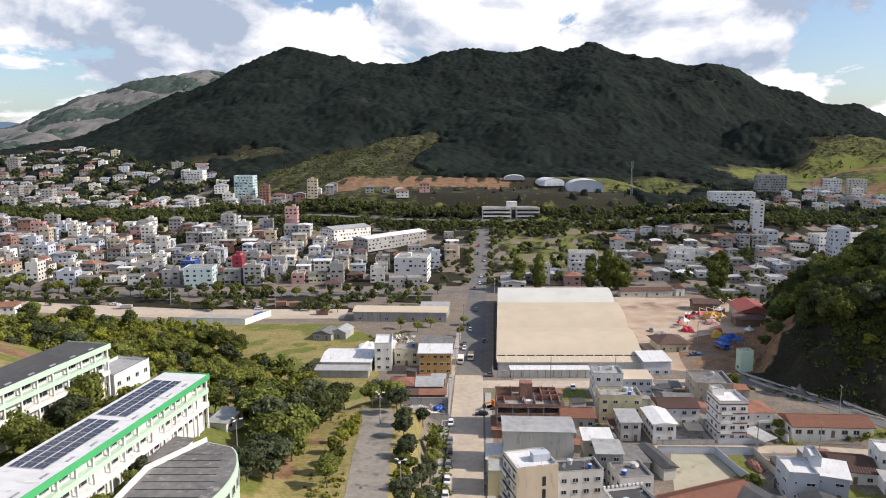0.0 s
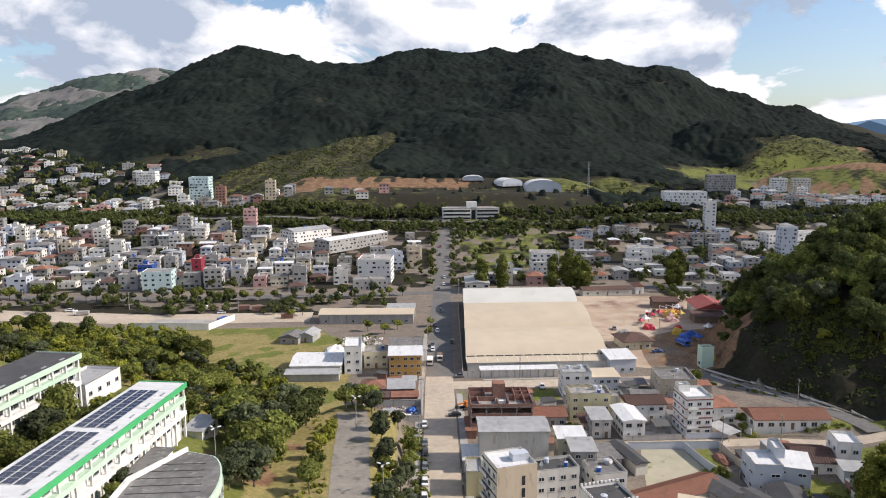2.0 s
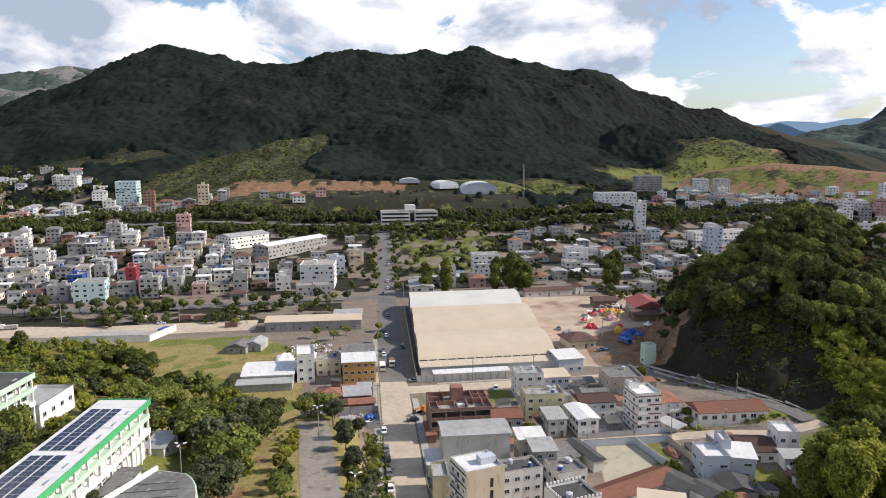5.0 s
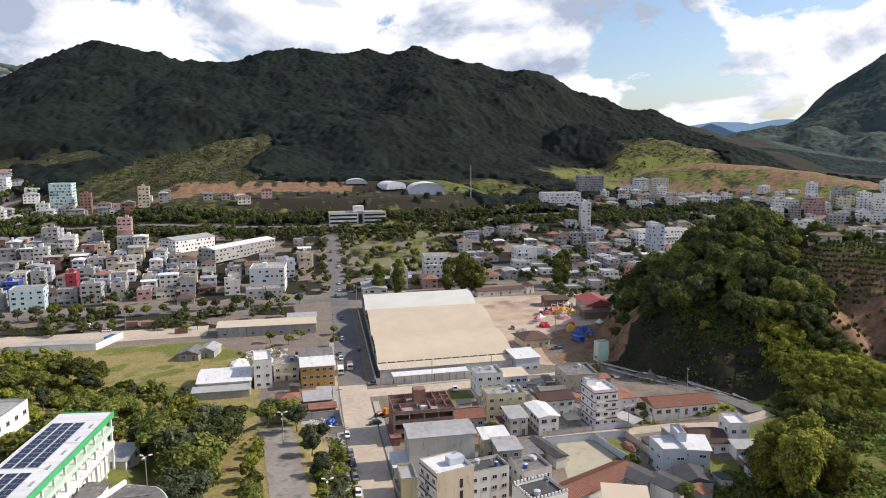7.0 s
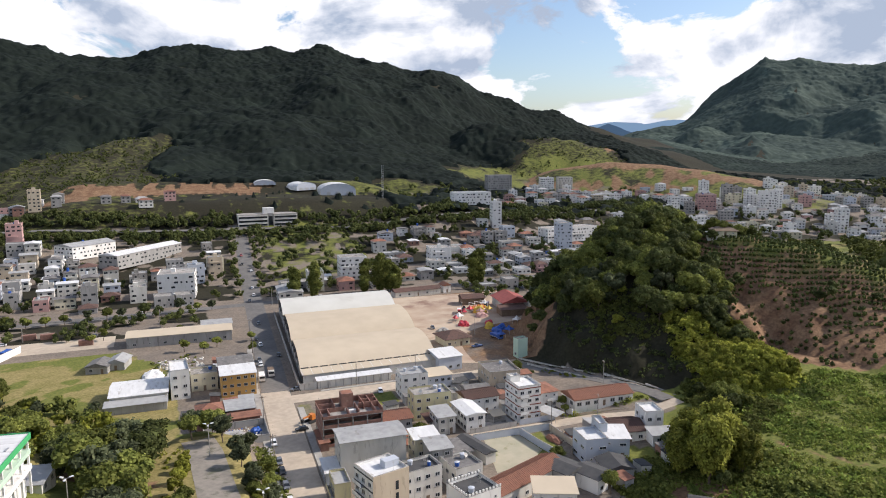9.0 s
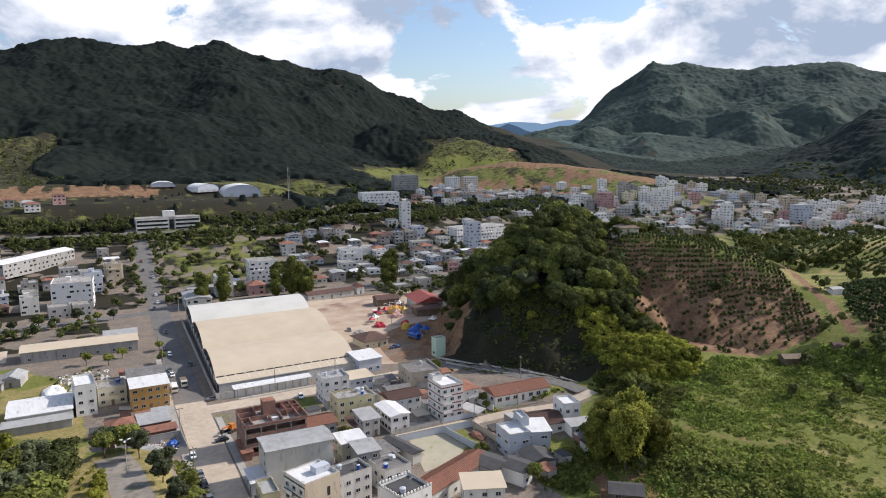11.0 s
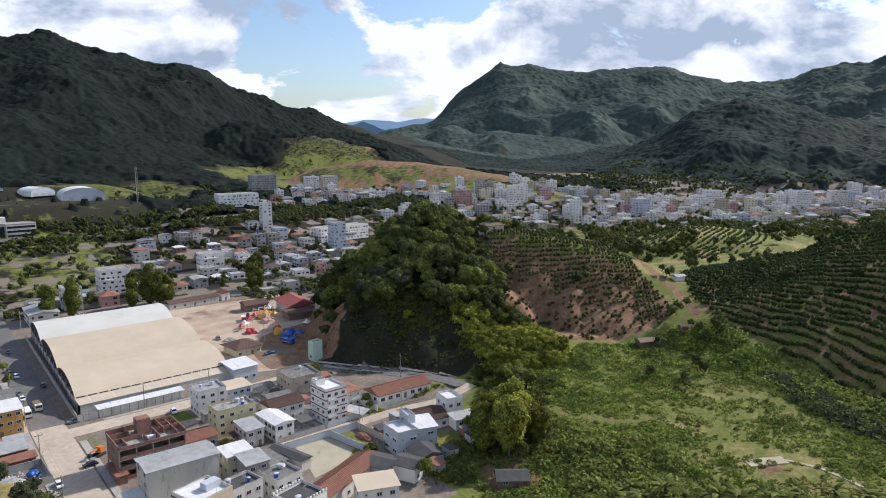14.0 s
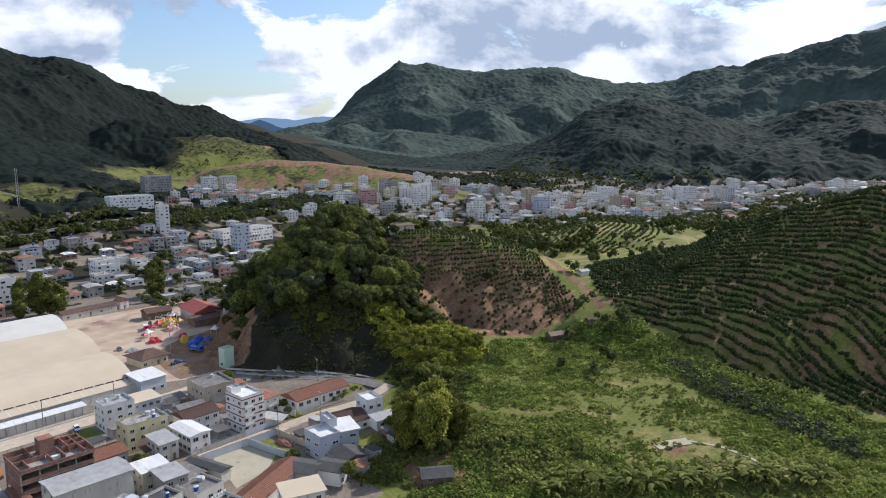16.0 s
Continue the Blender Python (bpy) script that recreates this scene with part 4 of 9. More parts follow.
WALLS = ["white", "white", "offwhite", "offwhite", "offwhite", "offwhite", "bluegrey", "bluegrey", "bluegrey", "grey", "grey", "grey", "grey", "grey", "grey", "grey", "beige", "slab", "cream", "pink", "slab", "brick"]
WORDS = dict(slab="bare concrete", white="white-painted", offwhite="off-white", grey="grey rendered", bluegrey="blue-grey", beige="beige", cream="cream", pink="faded pink", teal="pale teal", brick="bare clay-block", red="deep red", blue="strong blue", yellow="ochre", pale_yellow="pale yellow", green_wall="soft green")
ROOFW = dict(flat="a flat concrete roof", tile="a clay-tile hipped roof", tin="a metal sheet roof", fibre="a fibre-cement sheet roof")
PALE = ["white", "white", "white", "white", "offwhite", "offwhite", "white", "bluegrey", "cream", "pink", "white", "grey", "beige"]
TAKEN = []


def free(x, y, r):
    return all((x - a) ** 2 + (y - b) ** 2 > (r + c) ** 2 for a, b, c in TAKEN)


def town(poly, lot, rot, fill, floors, seed, skip=(), tall=0.04, joined=False, walls=None):
    """Fills a quarter with separate buildings on a street grid."""
    rng = np.random.RandomState(seed)
    cx, cy = np.mean([p[0] for p in poly]), np.mean([p[1] for p in poly])
    c, s = math.cos(radians(rot)), math.sin(radians(rot))
    reach = int(max(math.hypot(p[0] - cx, p[1] - cy) for p in poly) / lot) + 1
    for i in range(-reach, reach + 1):
        for j in range(-reach, reach + 1):
            gx, gy = lot * (i + 0.45 * (i // 4)), lot * (j + 0.5 * (j // 2))
            x, y = cx + c * gx - s * gy + rng.uniform(-1.5, 1.5), cy + s * gx + c * gy + rng.uniform(-1.5, 1.5)
            k = rng.choice(len(floors))
            roll, w, d = rng.rand(), rng.uniform(0.62, 0.98) * lot, rng.uniform(0.62, 1.0) * lot
            if roll > fill or not inside(np.array(x), np.array(y), poly) or not free(x, y, lot * 0.45):
                continue
            if any(near_line(np.array(x), np.array(y), line) < gap for line, gap in skip):
                continue
            n = floors[k] + (rng.randint(3, 6) if rng.rand() < tall else 0)
            wall = (walls or WALLS)[rng.randint(len(walls or WALLS))]
            roof_kind = "flat" if n > 3 else ["flat", "flat", "tile", "tin", "fibre", "flat", "tin", "tile", "fibre"][rng.randint(9)]
            if joined:
                crowd(x, y, w, d, n, rot + rng.choice([0, 90]), wall, roof_kind, rng)
                TAKEN.append((x, y, lot * 0.45))
                continue
            far_building(x, y, w, d, n, rot + rng.choice([0, 90]), wall, roof_kind, rng, f"{WORDS[wall]} {['', 'single', 'two', 'three', 'four', 'five', 'six', 'seven', 'eight', 'nine'][min(n, 9)]}-storey town building with {ROOFW[roof_kind]}")
            TAKEN.append((x, y, lot * 0.45))


CROWD = {}


def crowd(x, y, w, d, floors, rot, wall, roof_kind, rng):
    """Adds one distant building to the joined mesh of its wall colour, its roof and its panes to others."""
    h = floors * 2.9 + 0.9
    m = pose(x, y, hz(x, y) - 0.6, 0, 0, rot)
    hw, hd = w / 2, d / 2
    b = tray(hw, hd, h, h + 0.7) if roof_kind == "flat" else Box().box(-hw, -hd, 0, hw, hd, h)
    if roof_kind == "flat" and floors > 2:
        b.box(-1.5, -1, h + 0.02, 1.3, 2, h + 2.4)
    r = Box()
    if roof_kind == "flat":
        r.box(-hw + 0.2, -hd + 0.2, h, hw - 0.2, hd - 0.2, h + 0.1)
    else:
        e, t = 0.5, h + 0.18 * min(w, d)
        r.poly((-hw - e, -hd - e, h), (hw + e, -hd - e, h), (hw * 0.5, 0, t), (-hw * 0.5, 0, t)).poly((hw + e, hd + e, h), (-hw - e, hd + e, h), (-hw * 0.5, 0, t), (hw * 0.5, 0, t))
        r.poly((hw + e, -hd - e, h), (hw + e, hd + e, h), (hw * 0.5, 0, t)).poly((-hw - e, hd + e, h), (-hw - e, -hd - e, h), (-hw * 0.5, 0, t))
    q = Box()
    for k in range(floors):
        zc = 1.6 + k * 2.9
        for j in range(max(1, int(w / 3.2))):
            u = (j + 0.5) / max(1, int(w / 3.2)) * w - hw
            if rng.rand() < 0.8:
                q.box(u - 0.8, -hd - 0.04, zc, u + 0.8, -hd + 0.05, zc + 1.2).box(u - 0.8, hd - 0.05, zc, u + 0.8, hd + 0.04, zc + 1.2)
        for j in range(max(1, int(d / 3.2))):
            u = (j + 0.5) / max(1, int(d / 3.2)) * d - hd
            if rng.rand() < 0.8:
                q.box(-hw - 0.04, u - 0.8, zc, -hw + 0.05, u + 0.8, zc + 1.2).box(hw - 0.05, u - 0.8, zc, hw + 0.04, u + 0.8, zc + 1.2)
    rk = {"flat": "slab", "tile": "tile" if rng.rand() < 0.6 else "tile_dark", "tin": "tin_grey", "fibre": "fibre"}[roof_kind]
    for key, bx in ((wall, b), (rk, r), ("glass", q)):
        c = CROWD.setdefault(key, Box())
        n = len(c.v)
        c.v += [tuple(m @ Vector(p)) for p in bx.v]
        c.f += [tuple(n + i for i in f) for f in bx.f]


SKIPS = ((AVENUE, 11.5), (BEACH, 12), (RIVER_ROAD, 40), (FRONT, 12))


def specials():
    rng = np.random.RandomState(77)
    rows = [
        ("tower_block", -211, 754, 20, 18, 8, 0, "teal", "flat", "pale teal apartment tower above the town"),
        ("tower_block", -302, 862, 22, 16, 6, 0, "white", "flat", "white apartment tower on the slope"),
        ("tower_block", 388, 834, 32, 18, 8, -10, "grey", "flat", "grey and white apartment tower at the hill foot"),
        ("institute_building", 273, 666, 40, 16, 4, -8, "white", "flat", "white four-storey institute with curved front"),
        ("factory_building", 318, 548, 54, 16, 4, 4, "white", "flat", "long white four-storey factory building"),
        ("apartment_building", 168, 490, 16, 14, 4, -6, "white", "flat", "white four-storey apartment building"),
        ("apartment_building", 93, 462, 18, 14, 5, -4, "white", "flat", "white six-storey apartment building with balconies"),
        ("commercial_building", -19.5, 448, 21, 20, 5, -6, "white", "flat", "big white commercial building with glazed front"),
        ("apartment_building", -150, 428, 17, 13, 4, 4, "teal", "flat", "pale teal apartment building"),
        ("apartment_building", -134, 455, 6, 12, 5, 4, "red", "flat", "deep red and white apartment building"),
        ("apartment_building", -170, 466, 9, 12, 3, 4, "blue", "flat", "strong blue apartment building"),
        ("hall", -80, 574, 36, 20, 3, 42, "white", "tin", "white hall with shallow metal roof"),
        ("hall", -41, 549, 66, 16, 3, 50, "grey", "tin", "long grey sports hall with a pale sheet roof"),
        ("apartment_building", 62, 436, 10, 12, 4, -4, "offwhite", "flat", "narrow off-white apartment building"),
        ("house", 42, 414, 14, 22, 2, -4, "offwhite", "tin", "off-white house at the avenue corner"),
        ("tower_block", 505, 860, 20, 18, 7, -20, "offwhite", "flat", "off-white apartment tower below the terraced hill"),
        ("tower_block", 470, 850, 18, 18, 7, -20, "white", "flat", "white apartment tower below the terraced hill"),
        ("tower_block", 612, 600, 18, 16, 8, -35, "white", "flat", "white apartment tower in the far town"),
        ("tower_block", 560, 640, 20, 16, 6, -30, "pink", "flat", "pink apartment block in the far town"),
        ("tower_block", 690, 470, 18, 16, 8, -35, "bluegrey", "flat", "blue-grey apartment tower in the far town"),
        ("tower_block", 740, 520, 16, 16, 7, -35, "beige", "flat", "beige apartment tower in the far town"),
        ("tower_block", 930, 380, 18, 16, 9, -50, "white", "flat", "slim white tower in the far town"),
        ("tower_block", 965, 350, 20, 16, 9, -50, "offwhite", "flat", "off-white tower in the far town"),
        ("tower_block", 880, 480, 22, 18, 8, -45, "white", "flat", "broad white tower in the far town"),
    ]
    for n, x, y, w, d, fl, rot, wall, rk, lab in rows:
        far_building(x, y, w, d, fl, rot, wall, rk, rng, lab, category="building", name=n, group="")
        TAKEN.append((x, y, max(w, d) * 0.6))


def offices():
    """Two pale wings with ribbon windows, joined by a taller dark stair core."""
    z = hz(62, 640) - 6.6
    root = thing("office_building", "pale twin-winged office block with ribbon windows", "building", pose(62, 645, z, 0, 0, -1))
    TAKEN.extend([(50, 645, 14), (75, 645, 14)])
    for x0, x1 in ((-26, 0), (5, 26)):
        w = part("wing", Box().box(x0, -8, 0, x1, 8, 15.6), M["offwhite"], root)
        part("roof", Box().box(x0 - 0.3, -8.3, 15.604, x1 + 0.3, 8.3, 15.95), M["slab"], w)
        for k in range(4):
            part("ribbon_window", Box().box(x0 + 0.8, -8.06, 2.3 + 3.4 * k, x1 - 0.8, -7.9, 3.9 + 3.4 * k), M["glass"], w)
            part("sun_shade", Box().box(x0, -8.9, 4.2 + 3.4 * k, x1, -8.004, 4.5 + 3.4 * k), M["offwhite"], w)
            part("ribbon_window", Box().box(x1 - 0.1, -6, 2.3 + 3.4 * k, x1 + 0.06, 6, 3.9 + 3.4 * k), M["glass"], w)
    c = part("stair_core", Box().box(0.01, -6.5, 0, 4.99, 6, 16.5), M["grey"], root)
    part("core_window", Box().box(0.8, -6.56, 2, 4.2, -6.4, 14), M["glass"], c)
    part("tank_house", Box().box(-3.5, -3, 15.96, 6, 4, 21), M["white"], root)


specials()
offices()
town([(-235, 424), (-10, 420), (12, 520), (14, 600), (-120, 610), (-235, 560)], 11.4, 3, 0.88, [1, 2, 2, 2, 3, 3, 3, 4], 1, SKIPS, 0.01)
town([(40, 395), (100, 405), (330, 440), (340, 545), (140, 590), (125, 470), (40, 460)], 12.5, -5, 0.66, [1, 1, 1, 2, 2, 3], 5, SKIPS, 0.02)
town([(-330, 440), (-235, 424), (-235, 560), (-120, 610), (-330, 640)], 11.6, 3, 0.88, [1, 2, 2, 3, 3, 3, 4], 11, SKIPS, 0.015, True)
town([(-560, 520), (-330, 470), (-330, 640), (-420, 720), (-620, 780)], 11.5, 8, 0.82, [1, 2, 2, 3, 3], 2, SKIPS, 0.015, True)
town([(-330, 690), (-30, 665), (10, 690), (-150, 740), (-340, 790)], 12.5, 5, 0.6, [1, 2, 2, 3], 3, SKIPS, 0.04, True)
town([(-750, 800), (-420, 740), (-330, 800), (-450, 900), (-800, 1000)], 13, 15, 0.6, [1, 2, 2, 3], 4, SKIPS, 0.04, True)
town([(200, 590), (330, 580), (520, 630), (640, 720), (600, 800), (460, 860), (330, 760)], 13, -12, 0.6, [1, 2, 2, 3, 3], 6, SKIPS, 0.05, True, PALE)
town([(420, 520), (640, 440), (800, 560), (760, 700), (600, 720)], 13.5, -30, 0.52, [1, 2, 2, 3, 4], 7, SKIPS, 0.06, True, PALE)
town([(600, 470), (640, 440), (820, 260), (1080, 300), (1090, 480), (800, 590)], 14, -40, 0.58, [1, 2, 2, 3, 3, 4], 8, SKIPS, 0.05, True, PALE)
town(SLOPE_TOWN, 16, 12, 0.42, [1, 1, 2, 2, 3], 21, SKIPS, 0.02, True)
town([(-620, 640), (-330, 640), (-340, 790), (-620, 800)], 12.5, 8, 0.6, [1, 1, 2, 2, 3], 22, SKIPS, 0.02, True)
town([(150, 384), (205, 384), (215, 402), (150, 402)], 11, -4, 0.7, [1, 1, 2], 23, SKIPS, 0.0)
town([(225, 350), (330, 350), (340, 420), (230, 412)], 12.5, -8, 0.6, [1, 1, 2, 2], 24, SKIPS, 0.0)
town([(1080, 300), (1010, 100), (1250, 110), (1290, 330), (1230, 450), (1090, 480)], 15, -50, 0.66, [2, 2, 3, 3, 4], 25, SKIPS, 0.06, True, PALE)
town([(620, 430), (560, 330), (680, 200), (830, 170), (820, 260)], 14, -40, 0.42, [1, 1, 2, 2], 26, SKIPS, 0.0, True)
for key, bx in CROWD.items():
    what = WORDS[key] + (" walls and roofs" if key == "slab" else " walls") if key in WORDS else {"glass": "dark panes", "tile": "clay tile roofs", "tile_dark": "dark tile roofs", "tin_grey": "metal sheet roofs", "fibre": "fibre-cement roofs"}[key]
    tagged(new("distant_buildings", bx.mesh("distant_buildings", M[key])), what + " of many small distant town buildings", "buildings", kind="stuff")


# ---- near buildings ----
def ring(w, h, t, depth):
    """A rectangular frame in the x-z plane, centred on x and standing on z = 0, from y = 0 out to y = -depth."""
    b = Box()
    o = [(-w / 2, 0), (w / 2, 0), (w / 2, h), (-w / 2, h)]
    i = [(-w / 2 + t, t), (w / 2 - t, t), (w / 2 - t, h - t), (-w / 2 + t, h - t)]
    b.v = [(x, 0, z) for x, z in o] + [(x, -depth, z) for x, z in o] + [(x, -depth, z) for x, z in i] + [(x, 0, z) for x, z in i]
    for k in range(4):
        n = (k + 1) % 4
        b.f += [(k, n, 4 + n, 4 + k), (4 + k, 4 + n, 8 + n, 8 + k), (8 + k, 8 + n, 12 + n, 12 + k)]
    return b


SHARED = {}


def shared(key, make):
    if key not in SHARED:
        SHARED[key] = make()
    return SHARED[key]


def window(parent, face_m, u, z, w=1.4, h=1.1, frame_mat="frame"):
    """A framed pane, with a mullion and a sill, on a wall face."""
    w, h = round(w, 1), round(h, 1)
    f = part("window", shared(("wf", w, h, frame_mat), lambda: ring(w, h, 0.09, 0.07).mesh("window", M[frame_mat])), None, parent, at=face_m @ pose(u, 0, z))
    part("pane", shared(("wp", w, h), lambda: Box().box(-w / 2 + 0.08, -0.03, 0.08, w / 2 - 0.08, 0.02, h - 0.08).mesh("pane", M["glass"])), None, f)
    if w > 1.0:
        part("mullion", shared(("wm", h, frame_mat), lambda: Box().box(-0.035, -0.06, 0.08, 0.035, -0.02, h - 0.08).mesh("mullion", M[frame_mat])), None, f)
    part("sill", shared(("ws", w), lambda: Box().box(-w / 2 - 0.06, -0.13, -0.07, w / 2 + 0.06, 0.0, 0.0).mesh("sill", M["slab"])), None, f)
    return f


def door(parent, face_m, u, w=1.0, h=2.1, material="wood", name="door"):
    d = part(name, Box().box(u - w / 2, -0.05, 0.0, u + w / 2, 0.02, h), M[material], parent, at=face_m)
    part("handle", Box().box(u + w * 0.36, -0.10, h * 0.46, u + w * 0.42, -0.05, h * 0.52), M["metal"], d)
    return d


def faces(w, d):
    """The four wall faces: front (-y), right (+x), back (+y), left (-x), as local poses with x along the wall."""
    return dict(f=pose(0, -d / 2, 0), r=pose(w / 2, 0, 0, 0, 0, 90), b=pose(0, d / 2, 0, 0, 0, 180), l=pose(-w / 2, 0, 0, 0, 0, -90))


def sheet_roof(kind, w, d, z, rise, over=0.5, t=0.14):
    """A solid pitched roof: gable_x and gable_y by ridge direction, hip, or shed falling to the front."""
    hw, hd = w / 2 + over, d / 2 + over
    b = Box()
    A, B_, C, D = (-hw, -hd), (hw, -hd), (hw, hd), (-hw, hd)
    if kind == "shed":
        top = [(*A, z), (*B_, z), (*C, z + rise), (*D, z + rise)]
        fs = [(0, 1, 2, 3)]
    elif kind == "gable_x":
        top = [(*A, z), (*B_, z), (*C, z), (*D, z), (-hw, 0, z + rise), (hw, 0, z + rise)]
        fs = [(0, 1, 5, 4), (2, 3, 4, 5), (1, 2, 5), (3, 0, 4)]
    elif kind == "gable_y":
        top = [(*A, z), (*B_, z), (*C, z), (*D, z), (0, -hd, z + rise), (0, hd, z + rise)]
        fs = [(1, 2, 5, 4), (3, 0, 4, 5), (0, 1, 4), (2, 3, 5)]
    else:
        if w >= d:
            p, q = (-hw + hd * 0.95, 0), (hw - hd * 0.95, 0)
            fs = [(0, 1, 5, 4), (2, 3, 4, 5), (1, 2, 5), (3, 0, 4)]
        else:
            p, q = (0, -hd + hw * 0.95), (0, hd - hw * 0.95)
            fs = [(1, 2, 5, 4), (3, 0, 4, 5), (0, 1, 4), (2, 3, 5)]
        top = [(*A, z), (*B_, z), (*C, z), (*D, z), (*p, z + rise), (*q, z + rise)]
    b.v = top + [(x, y, z - t) for x, y in (A, B_, C, D)]
    n = len(top)
    b.f = fs + [(n + 3, n + 2, n + 1, n), (n, n + 1, 1, 0), (n + 1, n + 2, 2, 1), (n + 2, n + 3, 3, 2), (n + 3, n, 0, 3)]
    if kind == "shed":
        b.v[n + 2], b.v[n + 3] = (*C, z + rise - t), (*D, z + rise - t)
    return b


def tile_rows(root, w, d, z, rise, kind, over=0.5, material="tile"):
    """Courses of cover tiles laid down the two main slopes of a gabled roof, each course one long ribbed piece."""
    along = w if kind == "gable_x" else d
    run = (d if kind == "gable_x" else w) / 2 + over
    n = max(6, int(along / 0.62))
    L = math.hypot(run, rise)
    a = math.degrees(math.atan2(rise, run))
    me = shared(("tile", round(L, 1), material), lambda: Box().prism([(-0.17, 0), (0.17, 0), (0.10, L), (-0.10, L)], 0.0, 0.10).mesh("tile_course", M[material]))
    for side in (0, 1):
        for k in range(n):
            u = -along / 2 - over + (k + 0.5) * (along + 2 * over) / n
            m = pose(u, -run, z + 0.005, a) if kind == "gable_x" else pose(run, u, z + 0.005) @ pose(0, 0, 0, 0, 0, 90) @ pose(0, 0, 0, a)
            if side:
                m = pose(0, 0, 0, 0, 0, 180) @ m
            part("tile_course", me, None, root, at=m)


def house(name, label, category, x, y, w, d, rot, floors, wall, roof="flat", roof_mat="slab", fh=2.9, rise=1.2, z=None, win="frbl", gap=3.0, doors=("f",), band=None, tank=False, balcony=None, frame_mat="frame", wsize=(1.4, 1.1), tiles=False, over=0.5, group=""):
    z0 = (hz(x, y) if z is None else z) - 0.02
    h = floors * fh + 0.2
    root = thing(name, label, category, pose(x, y, z0, 0, 0, rot), group)
    TAKEN.append((x, y, max(w, d) * 0.6))
    body = tray(w / 2, d / 2, h, h + 0.75) if roof == "flat" else Box().box(-w / 2, -d / 2, -1.5, w / 2, d / 2, h)
    if roof == "flat":
        body.v = [(a, b, c if c else -1.5) for a, b, c in body.v]
    part("wall", body, M[wall], root)
    if roof == "flat":
        part("roof", Box().box(-w / 2 + 0.2, -d / 2 + 0.2, h + 0.004, w / 2 - 0.2, d / 2 - 0.2, h + 0.08), M[roof_mat], root)
        part("coping", ring_flat(w + 0.1, d + 0.1, 0.3, h + 0.75, h + 0.83), M["slab"], root)
    else:
        if roof in ("gable_x", "gable_y"):
            gb = Box()
            for s in (-1, 1):
                if roof == "gable_x":
                    gb.poly((s * w / 2, -d / 2, h), (s * w / 2, d / 2, h), (s * w / 2, 0, h + rise * 0.93))
                else:
                    gb.poly((-w / 2, s * d / 2, h), (w / 2, s * d / 2, h), (0, s * d / 2, h + rise * 0.93))
            part("gable", gb, M[wall], root)
        rf = part("roof", sheet_roof(roof, w, d, h + 0.02, rise, over), M[roof_mat], root)
        if tiles:
            tile_rows(rf, w, d, h + 0.02, rise, roof, over, roof_mat)
    fm = faces(w, d)
    rng = random.Random(int(x * 31 + y * 17))
    for key in win:
        length = w if key in "fb" else d
        n = max(1, int(length / gap))
        for k in range(floors):
            for j in range(n):
                u = (j + 0.5) / n * length - length / 2
                if k == 0 and key in doors and j == n // 2:
                    door(root, fm[key], u)
                    continue
                small = rng.random() < 0.2
                window(root, fm[key], u, k * fh + (1.5 if small else 1.0), 0.7 if small else wsize[0], 0.6 if small else wsize[1], frame_mat)
    if band:
        for k in range(1, floors + 1):
            part("band", ring_flat(w + 0.16, d + 0.16, 0.2, k * fh - 0.15, k * fh + 0.2), M[band], root)
    if tank:
        tk = part("water_tank", Box().tube(w * 0.2, d * 0.2, h + 0.1, h + 1.3, 0.7, 0.82, 12), M["blue_tarp" if tank == "blue" else "bluegrey"], root)
        part("lid", Box().tube(w * 0.2, d * 0.2, h + 1.3, h + 1.45, 0.86, 0.3, 12), M["bluegrey"], tk)
    if balcony:
        key, u0, u1 = balcony
        for k in range(1, floors):
            s = part("balcony", Box().box(u0, -1.1, k * fh - 0.12, u1, 0, k * fh + 0.02), M["slab"], root, at=fm[key])
            part("railing", Box().box(u0, -1.12, k * fh + 0.02, u1, -1.02, k * fh + 0.95), M[wall], s)
    return root


def ring_flat(w, d, t, z0, z1):
    """A flat rectangular ring lying level."""
    b = Box()
    o = [(-w / 2, -d / 2), (w / 2, -d / 2), (w / 2, d / 2), (-w / 2, d / 2)]
    i = [(-w / 2 + t, -d / 2 + t), (w / 2 - t, -d / 2 + t), (w / 2 - t, d / 2 - t), (-w / 2 + t, d / 2 - t)]
    b.v = [(*p, z0) for p in o] + [(*p, z1) for p in o] + [(*p, z1) for p in i] + [(*p, z0) for p in i]
    for k in range(4):
        n = (k + 1) % 4
        b.f += [(k, n, 4 + n, 4 + k), (4 + k, 4 + n, 8 + n, 8 + k), (8 + k, 8 + n, 12 + n, 12 + k), (12 + k, 12 + n, n, k)]
    return b


def wall_run(pts, h, t, material, label, name="boundary_wall"):
    """A free-standing wall along a line, one thing, with a coping."""
    root = thing(name, label, "wall", pose(0, 0, 0))
    for (ax, ay), (bx, by) in zip(pts[:-1], pts[1:]):
        l = math.hypot(bx - ax, by - ay)
        z = min(hz(ax, ay), hz(bx, by))
        p = part("wall_panel", Box().box(0, -t / 2, -0.8, l - 0.02, t / 2, h), M[material], root, at=pose(ax, ay, z, 0, 0, math.degrees(math.atan2(by - ay, bx - ax))))
        part("coping", Box().box(0, -t / 2 - 0.05, h, l - 0.02, t / 2 + 0.05, h + 0.07), M["slab"], p)
    return root


